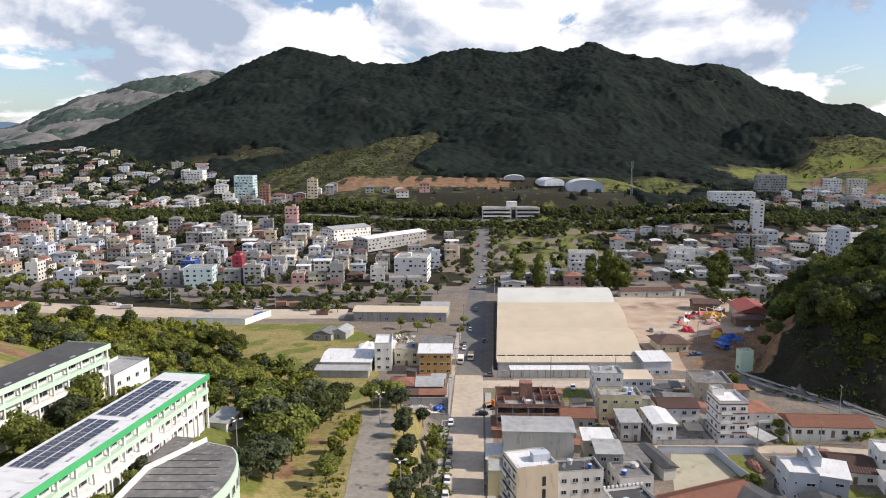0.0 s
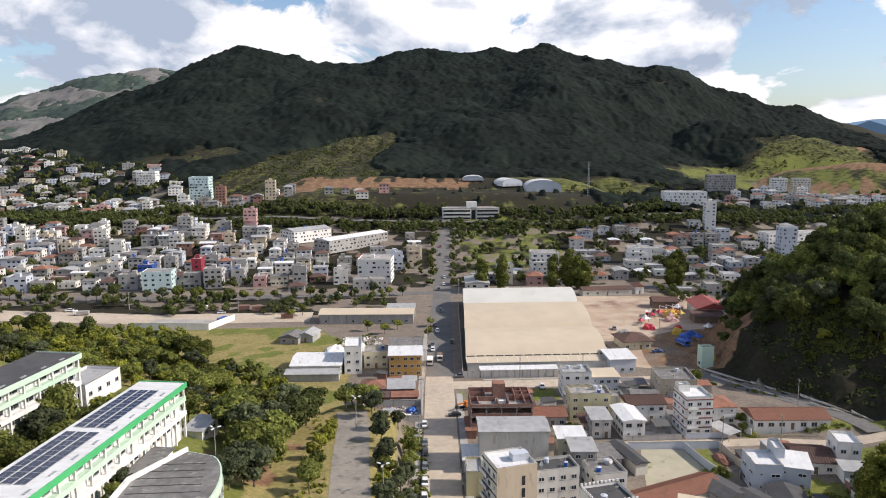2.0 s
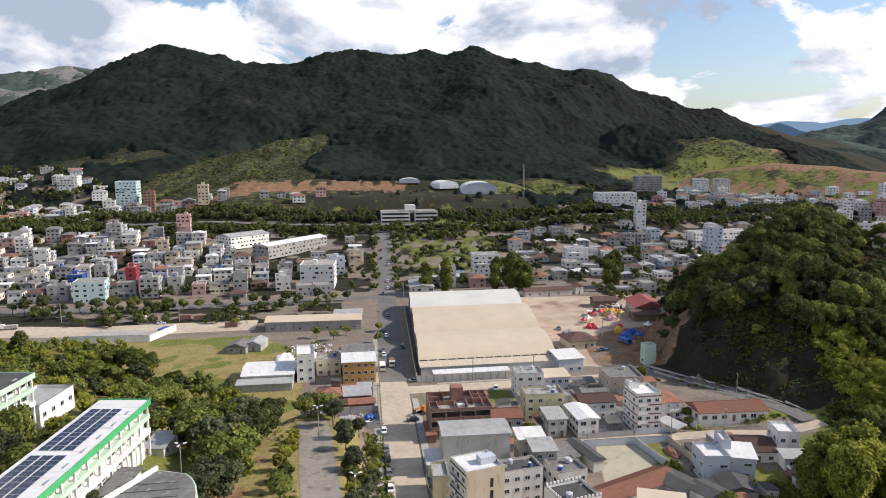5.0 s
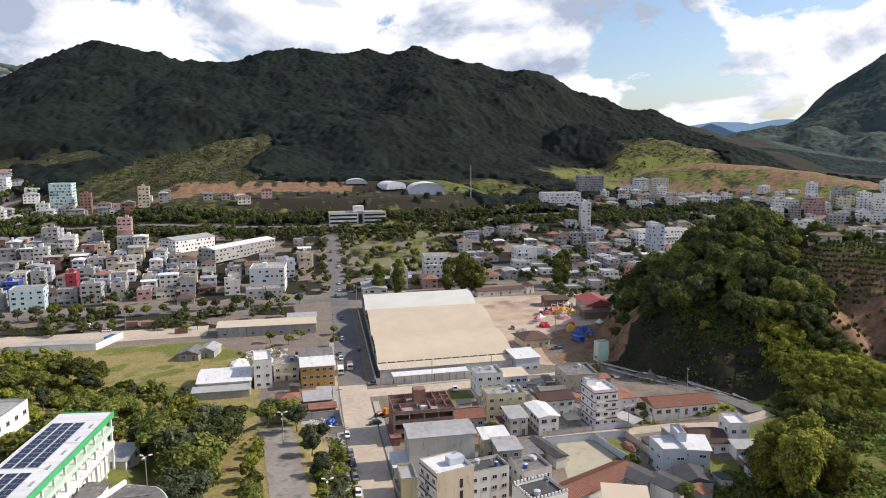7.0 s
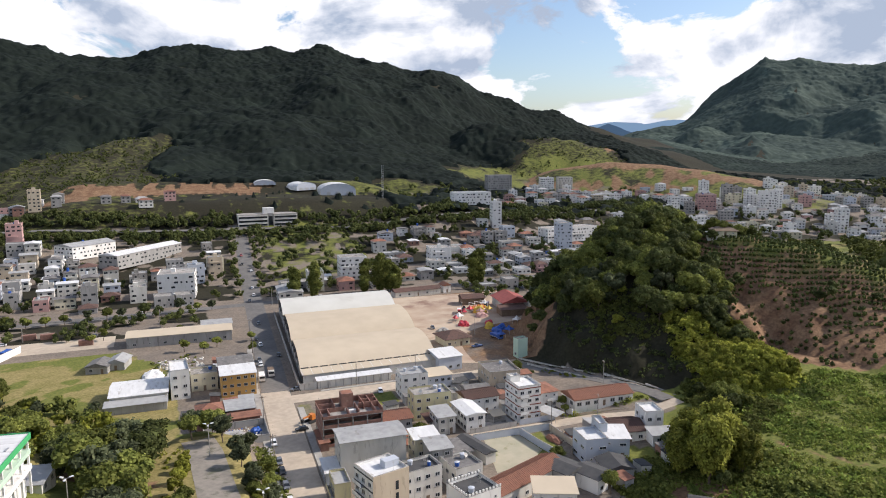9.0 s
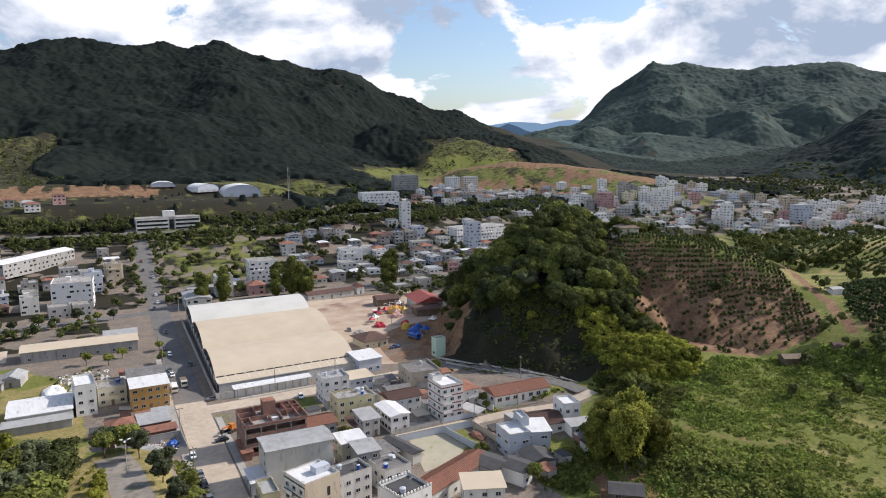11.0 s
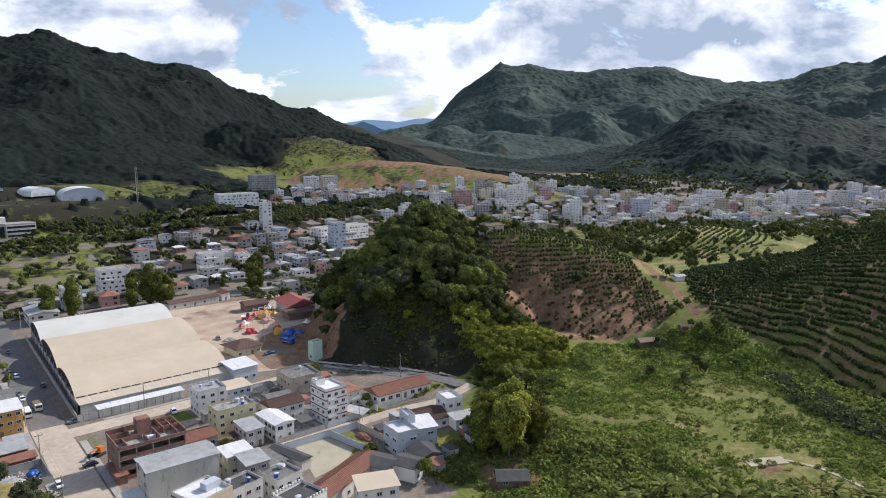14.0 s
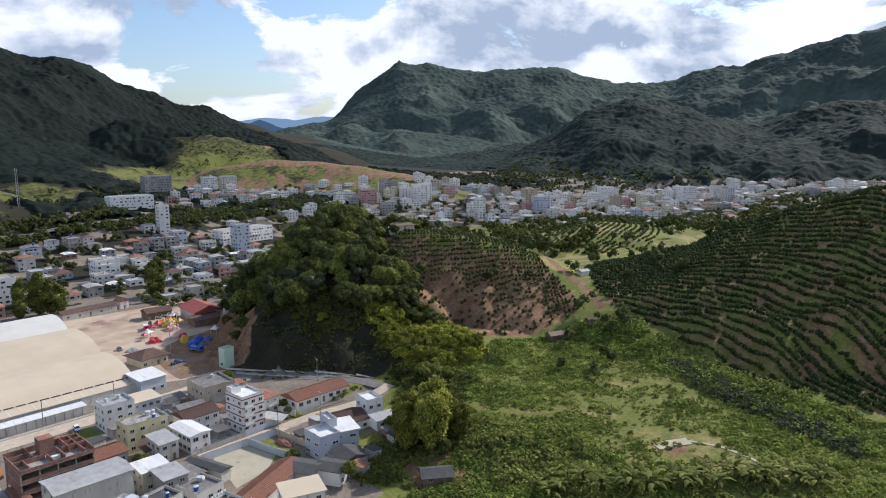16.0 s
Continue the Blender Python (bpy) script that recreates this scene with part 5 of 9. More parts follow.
# - the block east of the avenue
house("apartment_building", "four-storey white and pink apartment building with brown-red bands", "building", 84.7, 200.4, 8.4, 9.6, 0, 4, "white", "flat", "tin_white", win="fl", gap=2.6, band="ruddy", balcony=("f", -3.9, -0.6))
house("stair_tower", "white rooftop stair tower beside a pale metal roof", "building", 82.6, 203.6, 3.6, 3, 0, 1, "white", "flat", "tin_white", z=11.8, fh=1.4, win="")
b5 = house("apartment_building", "five-storey beige apartment building with a stepped white side", "building", 19.8, 151.6, 9.8, 9.0, 14, 5, "white", "flat", "tin_white", fh=3.0, win="l", gap=2.9, balcony=("l", -3.8, 0.5), band="tin_dark")
part("facade", Box().box(-4.95, -4.66, -1.0, 4.98, -4.5, 16.0), M["beige"], b5, "beige rendered street facade")
part("lift_house", Box().box(0.4, -1.2, 15.3, 4.4, 1.2, 17.0), M["bluegrey"], b5)
for k in range(4):
    part("facade_slot", Box().box(1.2, -4.72, 2.2 + 3 * k, 2.0, -4.6, 4.4 + 3 * k), M["glass"], b5)
house("house", "grey two-storey house with a dark flat roof and terrace", "building", 32.4, 161.2, 11.2, 6.8, 8, 3, "offwhite", "flat", "tin_dark", win="fr", gap=2.4)
house("commercial_building", "tall plain grey building with a shallow sheet roof", "building", 25.6, 182, 18.6, 10, -3, 4, "offwhite", "gable_x", "tin_grey", fh=2.8, rise=0.7, win="l", doors=(), gap=4)
house("house", "yellow-cream two-storey building with a stained flat terrace", "building", 55.6, 213.6, 13, 8.2, -3, 3, "pale_yellow", "flat", "slab", fh=2.75, win="fl", gap=2.9, tank=True)
house("house", "white house with a white sheet roof", "building", 64.6, 201, 6.6, 12.6, 0, 2, "white", "gable_y", "tin_white", rise=0.6, win="fl", gap=2.3, wsize=(1.8, 1.2))
house("house", "small grey house with a grey sheet roof", "building", 55.2, 200.4, 5.8, 8.4, -1, 2, "offwhite", "shed", "tin_grey", rise=0.7, win="fl", gap=2.6)
house("house", "white three-storey house stepping back behind a grey wall", "building", 41.4, 180.5, 7.4, 7, -3, 3, "cream", "shed", "tin_white", rise=0.5, win="fl", gap=2.6)
house("house", "grey rendered rear wing with bare walls", "building", 42.6, 172.6, 6.4, 7.4, -3, 3, "grey", "shed", "tin_grey", rise=0.5, win="f", gap=3)
house("garage", "low open garage with a dark sheet roof", "building", 52, 180.6, 6.2, 8.6, -2, 1, "grey", "shed", "fibre", rise=0.5, win="", doors=())
house("garage", "long narrow garage roofed with grey sheets", "building", 57.6, 179, 3.6, 14, 12, 1, "offwhite", "gable_y", "tin_dark", fh=3.3, rise=0.7, win="r", gap=4)
house("house", "low house with a grey flat terrace", "building", 46.5, 165, 8.5, 9, 8, 2, "offwhite", "flat", "fibre", win="fl", gap=2.8, tank=True)
house("house", "building edge with a crenellated white parapet and dark roof", "building", 41.5, 145.5, 10, 9, 12, 3, "white", "flat", "tin_dark", win="fr", gap=2.6)
house("house", "low house with a worn clay-tile roof", "building", 41, 210, 11.4, 8.6, -1, 1, "offwhite", "gable_x", "tile", fh=3.2, rise=1.5, win="f", gap=2.4, tiles=True)
house("house", "two-storey white house with a brown tile roof", "building", 73, 211.5, 12, 8.6, 0, 2, "white", "gable_x", "tile_dark", rise=1.5, win="f", gap=2.6, tiles=True)
house("house", "two-storey white house with a hipped brown tile roof", "building", 95.3, 207.6, 9.6, 9.6, 0, 2, "white", "hip", "tile", rise=1.9, win="fr", gap=2.6, balcony=("f", 0, 4))
house("long_house", "long low white house under a red-brown tile roof", "building", 114, 199.4, 23, 9.6, -3, 1, "white", "gable_x", "tile", fh=3.0, rise=1.9, win="fl", gap=3.2, wsize=(1.8, 1.3), tiles=True)
house("house", "beige two-storey building with a flat grey roof", "building", 91.5, 232.5, 12.4, 13.6, -6, 2, "beige", "flat", "fibre", fh=3.2, win="fl", gap=3.2)
house("house", "white two-storey house with a concrete terrace roof", "building", 56.7, 235, 10, 8.6, -3, 3, "white", "flat", "tin_grey", fh=2.75, win="fl", gap=2.6, tank=True)
house("house", "grey two-storey house with a beige sheet roof", "building", 67.4, 237.4, 9.8, 8.4, -2, 2, "bluegrey", "shed", "tin_cream", fh=3.1, rise=0.4, win="f", gap=2.4)
house("house", "low house with a dark tile roof behind a yard", "building", 78, 224.5, 9, 7, -4, 1, "grey", "gable_x", "fibre", fh=3, rise=1.2, win="f", gap=3)
house("house", "low house with a flat concrete roof", "building", 66.5, 222, 6.5, 6, -4, 1, "offwhite", "flat", "slab", fh=3.4, win="f", gap=3)
# - the modern grey house and its neighbours
mh = house("modern_house", "pale blue-grey modern house with white roof terraces", "building", 88.0, 164.6, 7.0, 9.2, -8, 2, "bluegrey", "flat", "tin_white", fh=3.4, win="fl", gap=3.4, frame_mat="white", wsize=(2.2, 0.9))
house("modern_house", "pale blue-grey wing with a white sheet roof", "building", 95.6, 164.2, 8.0, 9.0, -22, 2, "bluegrey", "shed", "tin_white", fh=3.2, rise=0.5, win="fr", gap=3.2, frame_mat="white", wsize=(2.0, 0.9))
house("stair_tower", "narrow blue-grey stair tower with a white lid", "building", 93.4, 168.0, 2.6, 6.5, -14, 3, "bluegrey", "flat", "tin_white", fh=2.9, win="l", gap=4, doors=())
house("house", "house with a dark brown tile roof", "building", 105.5, 172.5, 10, 11, -12, 1, "white", "gable_x", "tile_dark", fh=3.2, rise=1.8, win="fl", gap=3, tiles=True)
house("house", "tall white house with a flat roof", "building", 114.5, 171.5, 6, 8, -14, 2, "white", "flat", "tin_white", fh=3.2, win="fl", gap=3)
house("house", "small white annex with a lean-to roof", "building", 112.5, 162.5, 8, 5, -14, 1, "white", "shed", "tin_grey", fh=3, rise=0.5, win="f", gap=3)
# - the row nearest the camera
house("long_house", "long low building with a red clay-tile gable roof", "building", 60.0, 155.0, 27, 7.6, 22, 1, "offwhite", "gable_x", "tile", fh=4.2, rise=1.7, win="f", gap=4, tiles=True)
house("house", "white two-storey house with a cream flat sheet roof", "building", 63, 143.2, 10.5, 8.0, -24, 2, "white", "shed", "tin_cream", fh=3.1, rise=0.3, win="fl", gap=3)
house("house", "house with dark fibre-cement roofs", "building", 73.0, 155.6, 8.0, 9.5, 22, 1, "grey", "gable_y", "tin_dark", fh=4.4, rise=1.0, win="fr", gap=3)
house("house", "white house with a dark pitched roof", "building", 79.0, 149.6, 7.0, 8.0, 22, 1, "white", "gable_y", "tin_dark", fh=4.2, rise=1.0, win="fr", gap=3)
house("house", "low house with a black sheet roof beside the modern house", "building", 88.5, 153.0, 8.0, 8.0, -12, 1, "grey", "gable_y", "tin_dark", fh=3.2, rise=1.4, win="f", gap=3)
house("hut", "lonely hut with a dark pitched roof on bare earth", "building", 97.5, 126.5, 8.5, 6.5, -40, 1, "wood", "gable_x", "tin_dark", fh=2.0, rise=1.4, win="f", gap=4)
# - the unfinished brick building
def brick_building():
    root = thing("unfinished_building", "unfinished three-storey brick building with open concrete floors", "building", pose(25.6, 206.4, 0, 0, 0, -2))
    TAKEN.append((25.6, 206.4, 12))
    w, d = 19.0, 13.0
    for k in range(4):
        part("floor_slab", Box().box(-w / 2, -d / 2, 3.0 * k + 0.02, w / 2, d / 2, 3.0 * k + 0.24), M["slab"], root)
    for k in range(3):
        z = 3.0 * k + 0.24
        for j in range(5):
            for s in (-1, 1):
                part("column", Box().box(-w / 2 + 0.1 + j * 4.6, s * (d / 2 - 0.25) - 0.15, z, -w / 2 + 0.42 + j * 4.6, s * (d / 2 - 0.25) + 0.15, z + 2.76), M["slab"], root)
        part("brick_wall", Box().box(-w / 2 + 0.3, -2.5, z, w / 2 - 0.3, -2.3, z + 2.76), M["brick"], root)
        part("brick_wall", Box().box(-w / 2 + 0.02, -d / 2 + 0.5, z, -w / 2 + 0.2, d / 2 - 0.5, z + (1.1 if k == 0 else 2.76)), M["brick"], root)
        part("brick_wall", Box().box(w / 2 - 0.2, -d / 2 + 0.5, z, w / 2 - 0.02, d / 2 - 0.5, z + 2.76), M["brick"], root)
        for j in range(4):
            part("parapet", Box().box(-w / 2 + 0.5 + j * 4.6, -d / 2 + 0.05, z, -w / 2 + 4.6 + j * 4.6, -d / 2 + 0.2, z + 1.0), M["brick"], root)
    z = 9.24
    for x0, x1, y0, y1, h in ((-w / 2, w / 2, d / 2 - 0.2, d / 2, 1.7), (-w / 2, -w / 2 + 0.2, -d / 2, d / 2, 1.2), (w / 2 - 0.2, w / 2, -d / 2, d / 2, 1.6), (-w / 2, w / 2, -d / 2, -d / 2 + 0.2, 0.9), (-4.6, -4.4, -1, d / 2, 1.9), (4.4, 4.6, -2, d / 2, 1.9), (-w / 2, -1.5, -1.2, -1.0, 1.4), (3.0, w / 2, -0.6, -0.4, 1.8), (-7.2, -7.0, -d / 2 + 0.2, -1.2, 1.5), (-1.2, -1.0, -d / 2 + 0.2, -1.0, 1.3), (1.9, 2.1, -d / 2 + 0.2, 1.0, 1.7), (7.0, 7.2, -d / 2 + 0.2, d / 2 - 0.2, 1.5), (-w / 2 + 0.2, -4.6, 2.6, 2.8, 1.6), (4.6, w / 2 - 0.2, 3.0, 3.2, 1.7)):
        part("brick_wall", Box().box(x0, y0, z, x1, y1, z + h), M["brick"], root)
    t = part("stair_tower", Box().box(-2.0, 1.2, z, 1.8, 4.8, z + 4.6), M["brick"], root)
    part("hatch", Box().box(-1.6, 1.6, z + 4.6, 1.4, 4.4, z + 4.66), M["tile"], t)
    part("water_tank", Box().box(-0.6, -4.0, z, 1.6, -2.8, z + 1.0), M["white"], root)
    for j in range(6):
        part("starter_post", Box().box(-w / 2 + 1 + j * 3.4, d / 2 - 0.4, z + 1.7, -w / 2 + 1.12 + j * 3.4, d / 2 - 0.28, z + 2.5), M["slab"], root)


brick_building()
house("shed", "low tile-roofed shed against the brick building", "building", 16.2, 203, 2.6, 9, -2, 1, "brick", "shed", "tile", fh=2.6, rise=0.6, win="", doors=())
house("shop", "low corner shop with a pale blue sheet awning", "building", 14.2, 181, 4.6, 8.5, -3, 1, "bluegrey", "shed", "tin_white", fh=3.6, rise=0.4, win="l", doors=("l",), gap=3)
house("house", "narrow yellow-green townhouse with balconies", "building", 13.4, 168, 4.2, 8.5, -3, 2, "pale_yellow", "flat", "tin_grey", win="l", gap=2.6, balcony=("l", -3.5, 3.5))
# - west of the avenue
house("townhouse", "slim white three-storey townhouse with green-grey windows and a flat roof", "building", -23.4, 268, 6.6, 13, 2, 3, "white", "flat", "tin_white", fh=3.4, win="f", gap=2.2, doors=())
house("depot", "wide low depot with a pale blue-white sheet roof", "building", -37.0, 268, 19, 17, -2, 1, "offwhite", "gable_x", "tin_white", fh=4.2, rise=1.2, win="f", gap=5)
house("lean_to", "ragged lean-to with grey sheets", "building", -38.0, 256.2, 20, 5, -2, 1, "grey", "shed", "tin_grey", fh=2.8, rise=0.4, win="", doors=())
yb = house("commercial_building", "ochre two-storey building with arched windows and a white sheet roof", "building", -3.0, 261.5, 12.4, 9.5, -1, 3, "yellow", "shed", "tin_white", fh=2.8, rise=0.8, win="f", gap=2.2)
house("commercial_building", "building with a big grey fibre-cement roof", "building", -2.8, 273.5, 12.4, 12, -1, 3, "offwhite", "gable_x", "fibre", fh=2.9, rise=1.3, win="lr", gap=3)
house("house", "cream two-storey house beside the townhouse", "building", -14.5, 272.5, 9.5, 9, 0, 2, "cream", "flat", "slab", win="f", gap=2.4)
house("house", "small hipped tile-roof house with grey walls", "building", -14.4, 239, 8.8, 8.6, 0, 1, "grey", "hip", "tile", fh=3.4, rise=1.8, win="f", gap=3)
house("house", "low house with a pale sheet roof", "building", -4.8, 238, 9.2, 8.8, 0, 1, "brick", "shed", "tin_grey", fh=3.6, rise=0.5, win="f", gap=3)
house("shed", "long low shed with a brown tile roof", "building", -14.0, 229.5, 10.4, 3.6, 0, 1, "brick", "shed", "tile_dark", fh=2.8, rise=0.6, win="", doors=())
house("shed", "open shed with a rusty red tile roof", "building", -3.6, 229, 8.6, 3.4, 0, 1, "brick", "shed", "tile", fh=3.0, rise=0.6, win="", doors=())
wall_run([(-17.5, 212.5), (1.6, 212.5), (1.8, 226.5), (-17.5, 226.5), (-17.5, 212.7)], 2.3, 0.2, "grey", "grey block wall round the scrap yard")
house("long_shed", "long low works shed with a pale sheet roof", "building", -21, 343.5, 46, 13, -3, 1, "grey", "gable_x", "tin_cream", fh=4.8, rise=1.3, win="f", gap=6, doors=())
house("shed", "end shed with a pale grey roof", "building", -4, 352, 14, 8, -3, 1, "offwhite", "shed", "tin_grey", fh=5.0, rise=0.6, win="f", gap=5, doors=())
house("house", "small white house with an orange tile roof among trees", "building", -222, 350, 9, 8, 10, 2, "white", "gable_x", "tile", rise=1.8, win="fr", gap=3)
house("barn", "small twin-gabled shed with grey and red roofs", "building", -53, 309, 8.5, 9.5, -14, 1, "grey", "gable_y", "fibre", fh=2.8, rise=1.6, win="f", gap=4)
house("barn", "small shed with a pale gable roof", "building", -46, 311.5, 7, 10, -14, 1, "grey", "gable_y", "tin_grey", fh=3.0, rise=1.6, win="f", gap=4)
wall_run([(-132, 334.5), (-96, 331.2), (-88, 350)], 3.2, 0.25, "white", "white wall round the sports court")


# - the warehouse with three barrel vaults
def vault(root, y0, y1, eave, crest, x0, x1, material, n=18):
    """One barrel roof across the hall, sheared to follow the avenue, with its closing end walls; the open west end gets
    a near-black sheet as painted shade.
    """
    sh = lambda x, y: x + 0.075 * y
    v, f = [], []
    for i in range(n + 1):
        a = math.pi * (0.13 + 0.74 * i / n)
        s = (math.cos(math.pi * 0.13) - math.cos(a)) / (2 * math.cos(math.pi * 0.13))
        y = y0 + (y1 - y0) * s
        z = eave + (crest - eave) * (math.sin(a) - math.sin(math.pi * 0.13)) / (1 - math.sin(math.pi * 0.13))
        v += [(sh(x0, y), y, z), (sh(x1, y), y, z), (sh(x1, y), y, z - 0.25), (sh(x0, y), y, z - 0.25)]
    for i in range(n):
        k = 4 * i
        f += [(k, k + 1, k + 5, k + 4), (k + 1, k + 2, k + 6, k + 5), (k + 2, k + 3, k + 7, k + 6), (k + 3, k, k + 4, k + 7)]
    me = mesh_np("vault_roof", v, f, [M[material]])
    part("vault_roof", me, None, root)
    for x in (x0 + 0.6, x1 - 0.6):
        e = Box()
        top = [(sh(x, v[4 * i][1]), v[4 * i][1], v[4 * i][2] - 0.3) for i in range(n + 1)]
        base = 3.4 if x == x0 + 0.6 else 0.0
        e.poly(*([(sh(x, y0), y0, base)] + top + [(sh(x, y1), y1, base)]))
        # near-black sheet paints the shade inside the open west end
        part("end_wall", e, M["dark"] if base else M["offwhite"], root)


def warehouse():
    root = thing("warehouse", "huge warehouse with three cream and white barrel roofs", "building", pose(20.6, 263.0, 0, 0, 0, -0.4))
    TAKEN.extend([(48, 280, 30), (50, 320, 34), (56, 355, 34)])
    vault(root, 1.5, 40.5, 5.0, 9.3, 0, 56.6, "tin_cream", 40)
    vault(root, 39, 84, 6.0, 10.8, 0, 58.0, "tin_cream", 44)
    # board added to draw the shaded crease between the vaults as a grey line
    part("eave_fascia", Box().prism([(38.93 * 0.075 + 0.2, 38.75), (38.93 * 0.075 + 57.6, 38.75), (38.93 * 0.075 + 57.6, 38.95), (38.93 * 0.075 + 0.2, 38.95)], 4.4, 6.05), M["slab"], root, "grey board added as painted shade in the roof crease")
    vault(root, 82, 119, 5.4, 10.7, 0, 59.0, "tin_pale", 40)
    sh = lambda x, y: x + 0.075 * y
    for x, t in ((0.4, 0.25), (57.4, 0.25)):
        part("side_wall", Box().prism([(sh(x, 1.5), 1.5), (sh(x + t, 1.5), 1.5), (sh(x + t, 118), 118), (sh(x, 118), 118)], -0.2, 3.4 if x < 1 else 5.6), M["offwhite"], root)
    for k in range(13):
        y = 3 + 9.4 * k
        part("column", Box().box(sh(0.2, y), y, 0, sh(0.2, y) + 0.45, y + 0.45, 6.0), M["slab"], root)
    part("front_wall", Box().box(0.3, -4.0, -0.2, 56.4, -3.75, 4.2), M["offwhite"], root)
    ft = part("front_roof", Box().poly((0, -4.2, 4.2), (56.8, -4.2, 4.2), (56.8, 2.0, 5.0), (0, 2.0, 5.0)).poly((0, 2.0, 4.85), (56.8, 2.0, 4.85), (56.8, -4.2, 4.05), (0, -4.2, 4.05)), M["tin_cream"], root)
    for k in range(15):
        part("gutter_box", Box().box(0.6 + k * 3.8, 1.5, 5.02, 3.6 + k * 3.8, 2.2, 5.3), M["tin_dark"], root)
        part("roof_seam", Box().poly((0.2 + k * 4.0, -4.15, 4.24), (0.38 + k * 4.0, -4.15, 4.24), (0.38 + k * 4.0, 1.4, 4.96), (0.2 + k * 4.0, 1.4, 4.96)), M["tin_white"], ft)


warehouse()
fs = house("long_shed", "low front store with a pale blue-grey sheet roof", "building", 40, 255.0, 29, 3.6, -0.5, 1, "offwhite", "shed", "tin_white", fh=3.0, rise=0.3, win="", doors=())
for k in range(10):
    part("pilaster", Box().box(-13.8 + 3.0 * k, -1.92, 0, -13.5 + 3.0 * k, -1.8, 2.9), M["grey"], fs)
wall_run([(18.6, 254), (25.0, 253.6)], 2.6, 0.2, "offwhite", "off-white wall at the warehouse corner")
wall_run([(18.6, 254), (19.2, 262), (27.5, 378)], 2.4, 0.2, "grey", "long grey boundary wall along the avenue")
house("hall", "white hall with a bright white sheet roof", "building", 80.5, 260.2, 10.2, 10.6, 2, 1, "bluegrey", "shed", "tin_white", fh=5.6, rise=0.8, win="fr", gap=3, doors=())
for k, (x, y, s) in enumerate(((26, 256.4, 0.9), (28.5, 256.0, 0.7), (30.2, 256.6, 1.0), (27, 258, 0.6))):
    part("air_unit", Box().box(-s, -s * 0.6, 0, s, s * 0.6, s * 1.4), M["metal"], thing("air_unit", "grey metal ventilation unit beside the warehouse wall", "machine", pose(x, y, 0.0, 0, 0, 12 * k)))
# - round the fairground yard
house("house", "cream house with a broad hipped brown roof", "building", 96.5, 291, 12, 12, 4, 1, "cream", "hip", "tile_dark", fh=3.6, rise=2.6, win="fr", gap=3, over=1.2)
house("barn", "barn with a red sheet gable roof", "building", 154, 344, 15, 20, -8, 1, "offwhite", "gable_y", "red_tile", fh=5.0, rise=3.2, win="f", gap=5, over=1.0)
house("barn", "dark wooden lean-to shed", "building", 148, 330, 15, 9, -8, 1, "wood", "shed", "tile_dark", fh=3.4, rise=1.0, win="", doors=())
house("barn", "small shed with a brown roof", "building", 138, 362, 13, 9, -8, 1, "wood", "gable_x", "tile_dark", fh=3.6, rise=2.0, win="", doors=())
house("long_house", "long low shed with a brown tile roof", "building", 116, 396, 30, 7, 4, 1, "offwhite", "gable_x", "tile_dark", fh=3.2, rise=1.6, win="f", gap=6)
house("chapel", "small white gabled gatehouse", "building", 136, 398, 5, 6, 4, 1, "white", "gable_y", "tile", fh=4.2, rise=1.8, win="f", gap=3)
gt = house("tower", "pale green water tower box at the road", "building", 115.4, 259.6, 5.0, 3.6, 6, 1, "mint", "flat", "slab", fh=7.4, win="l", gap=3, doors=())


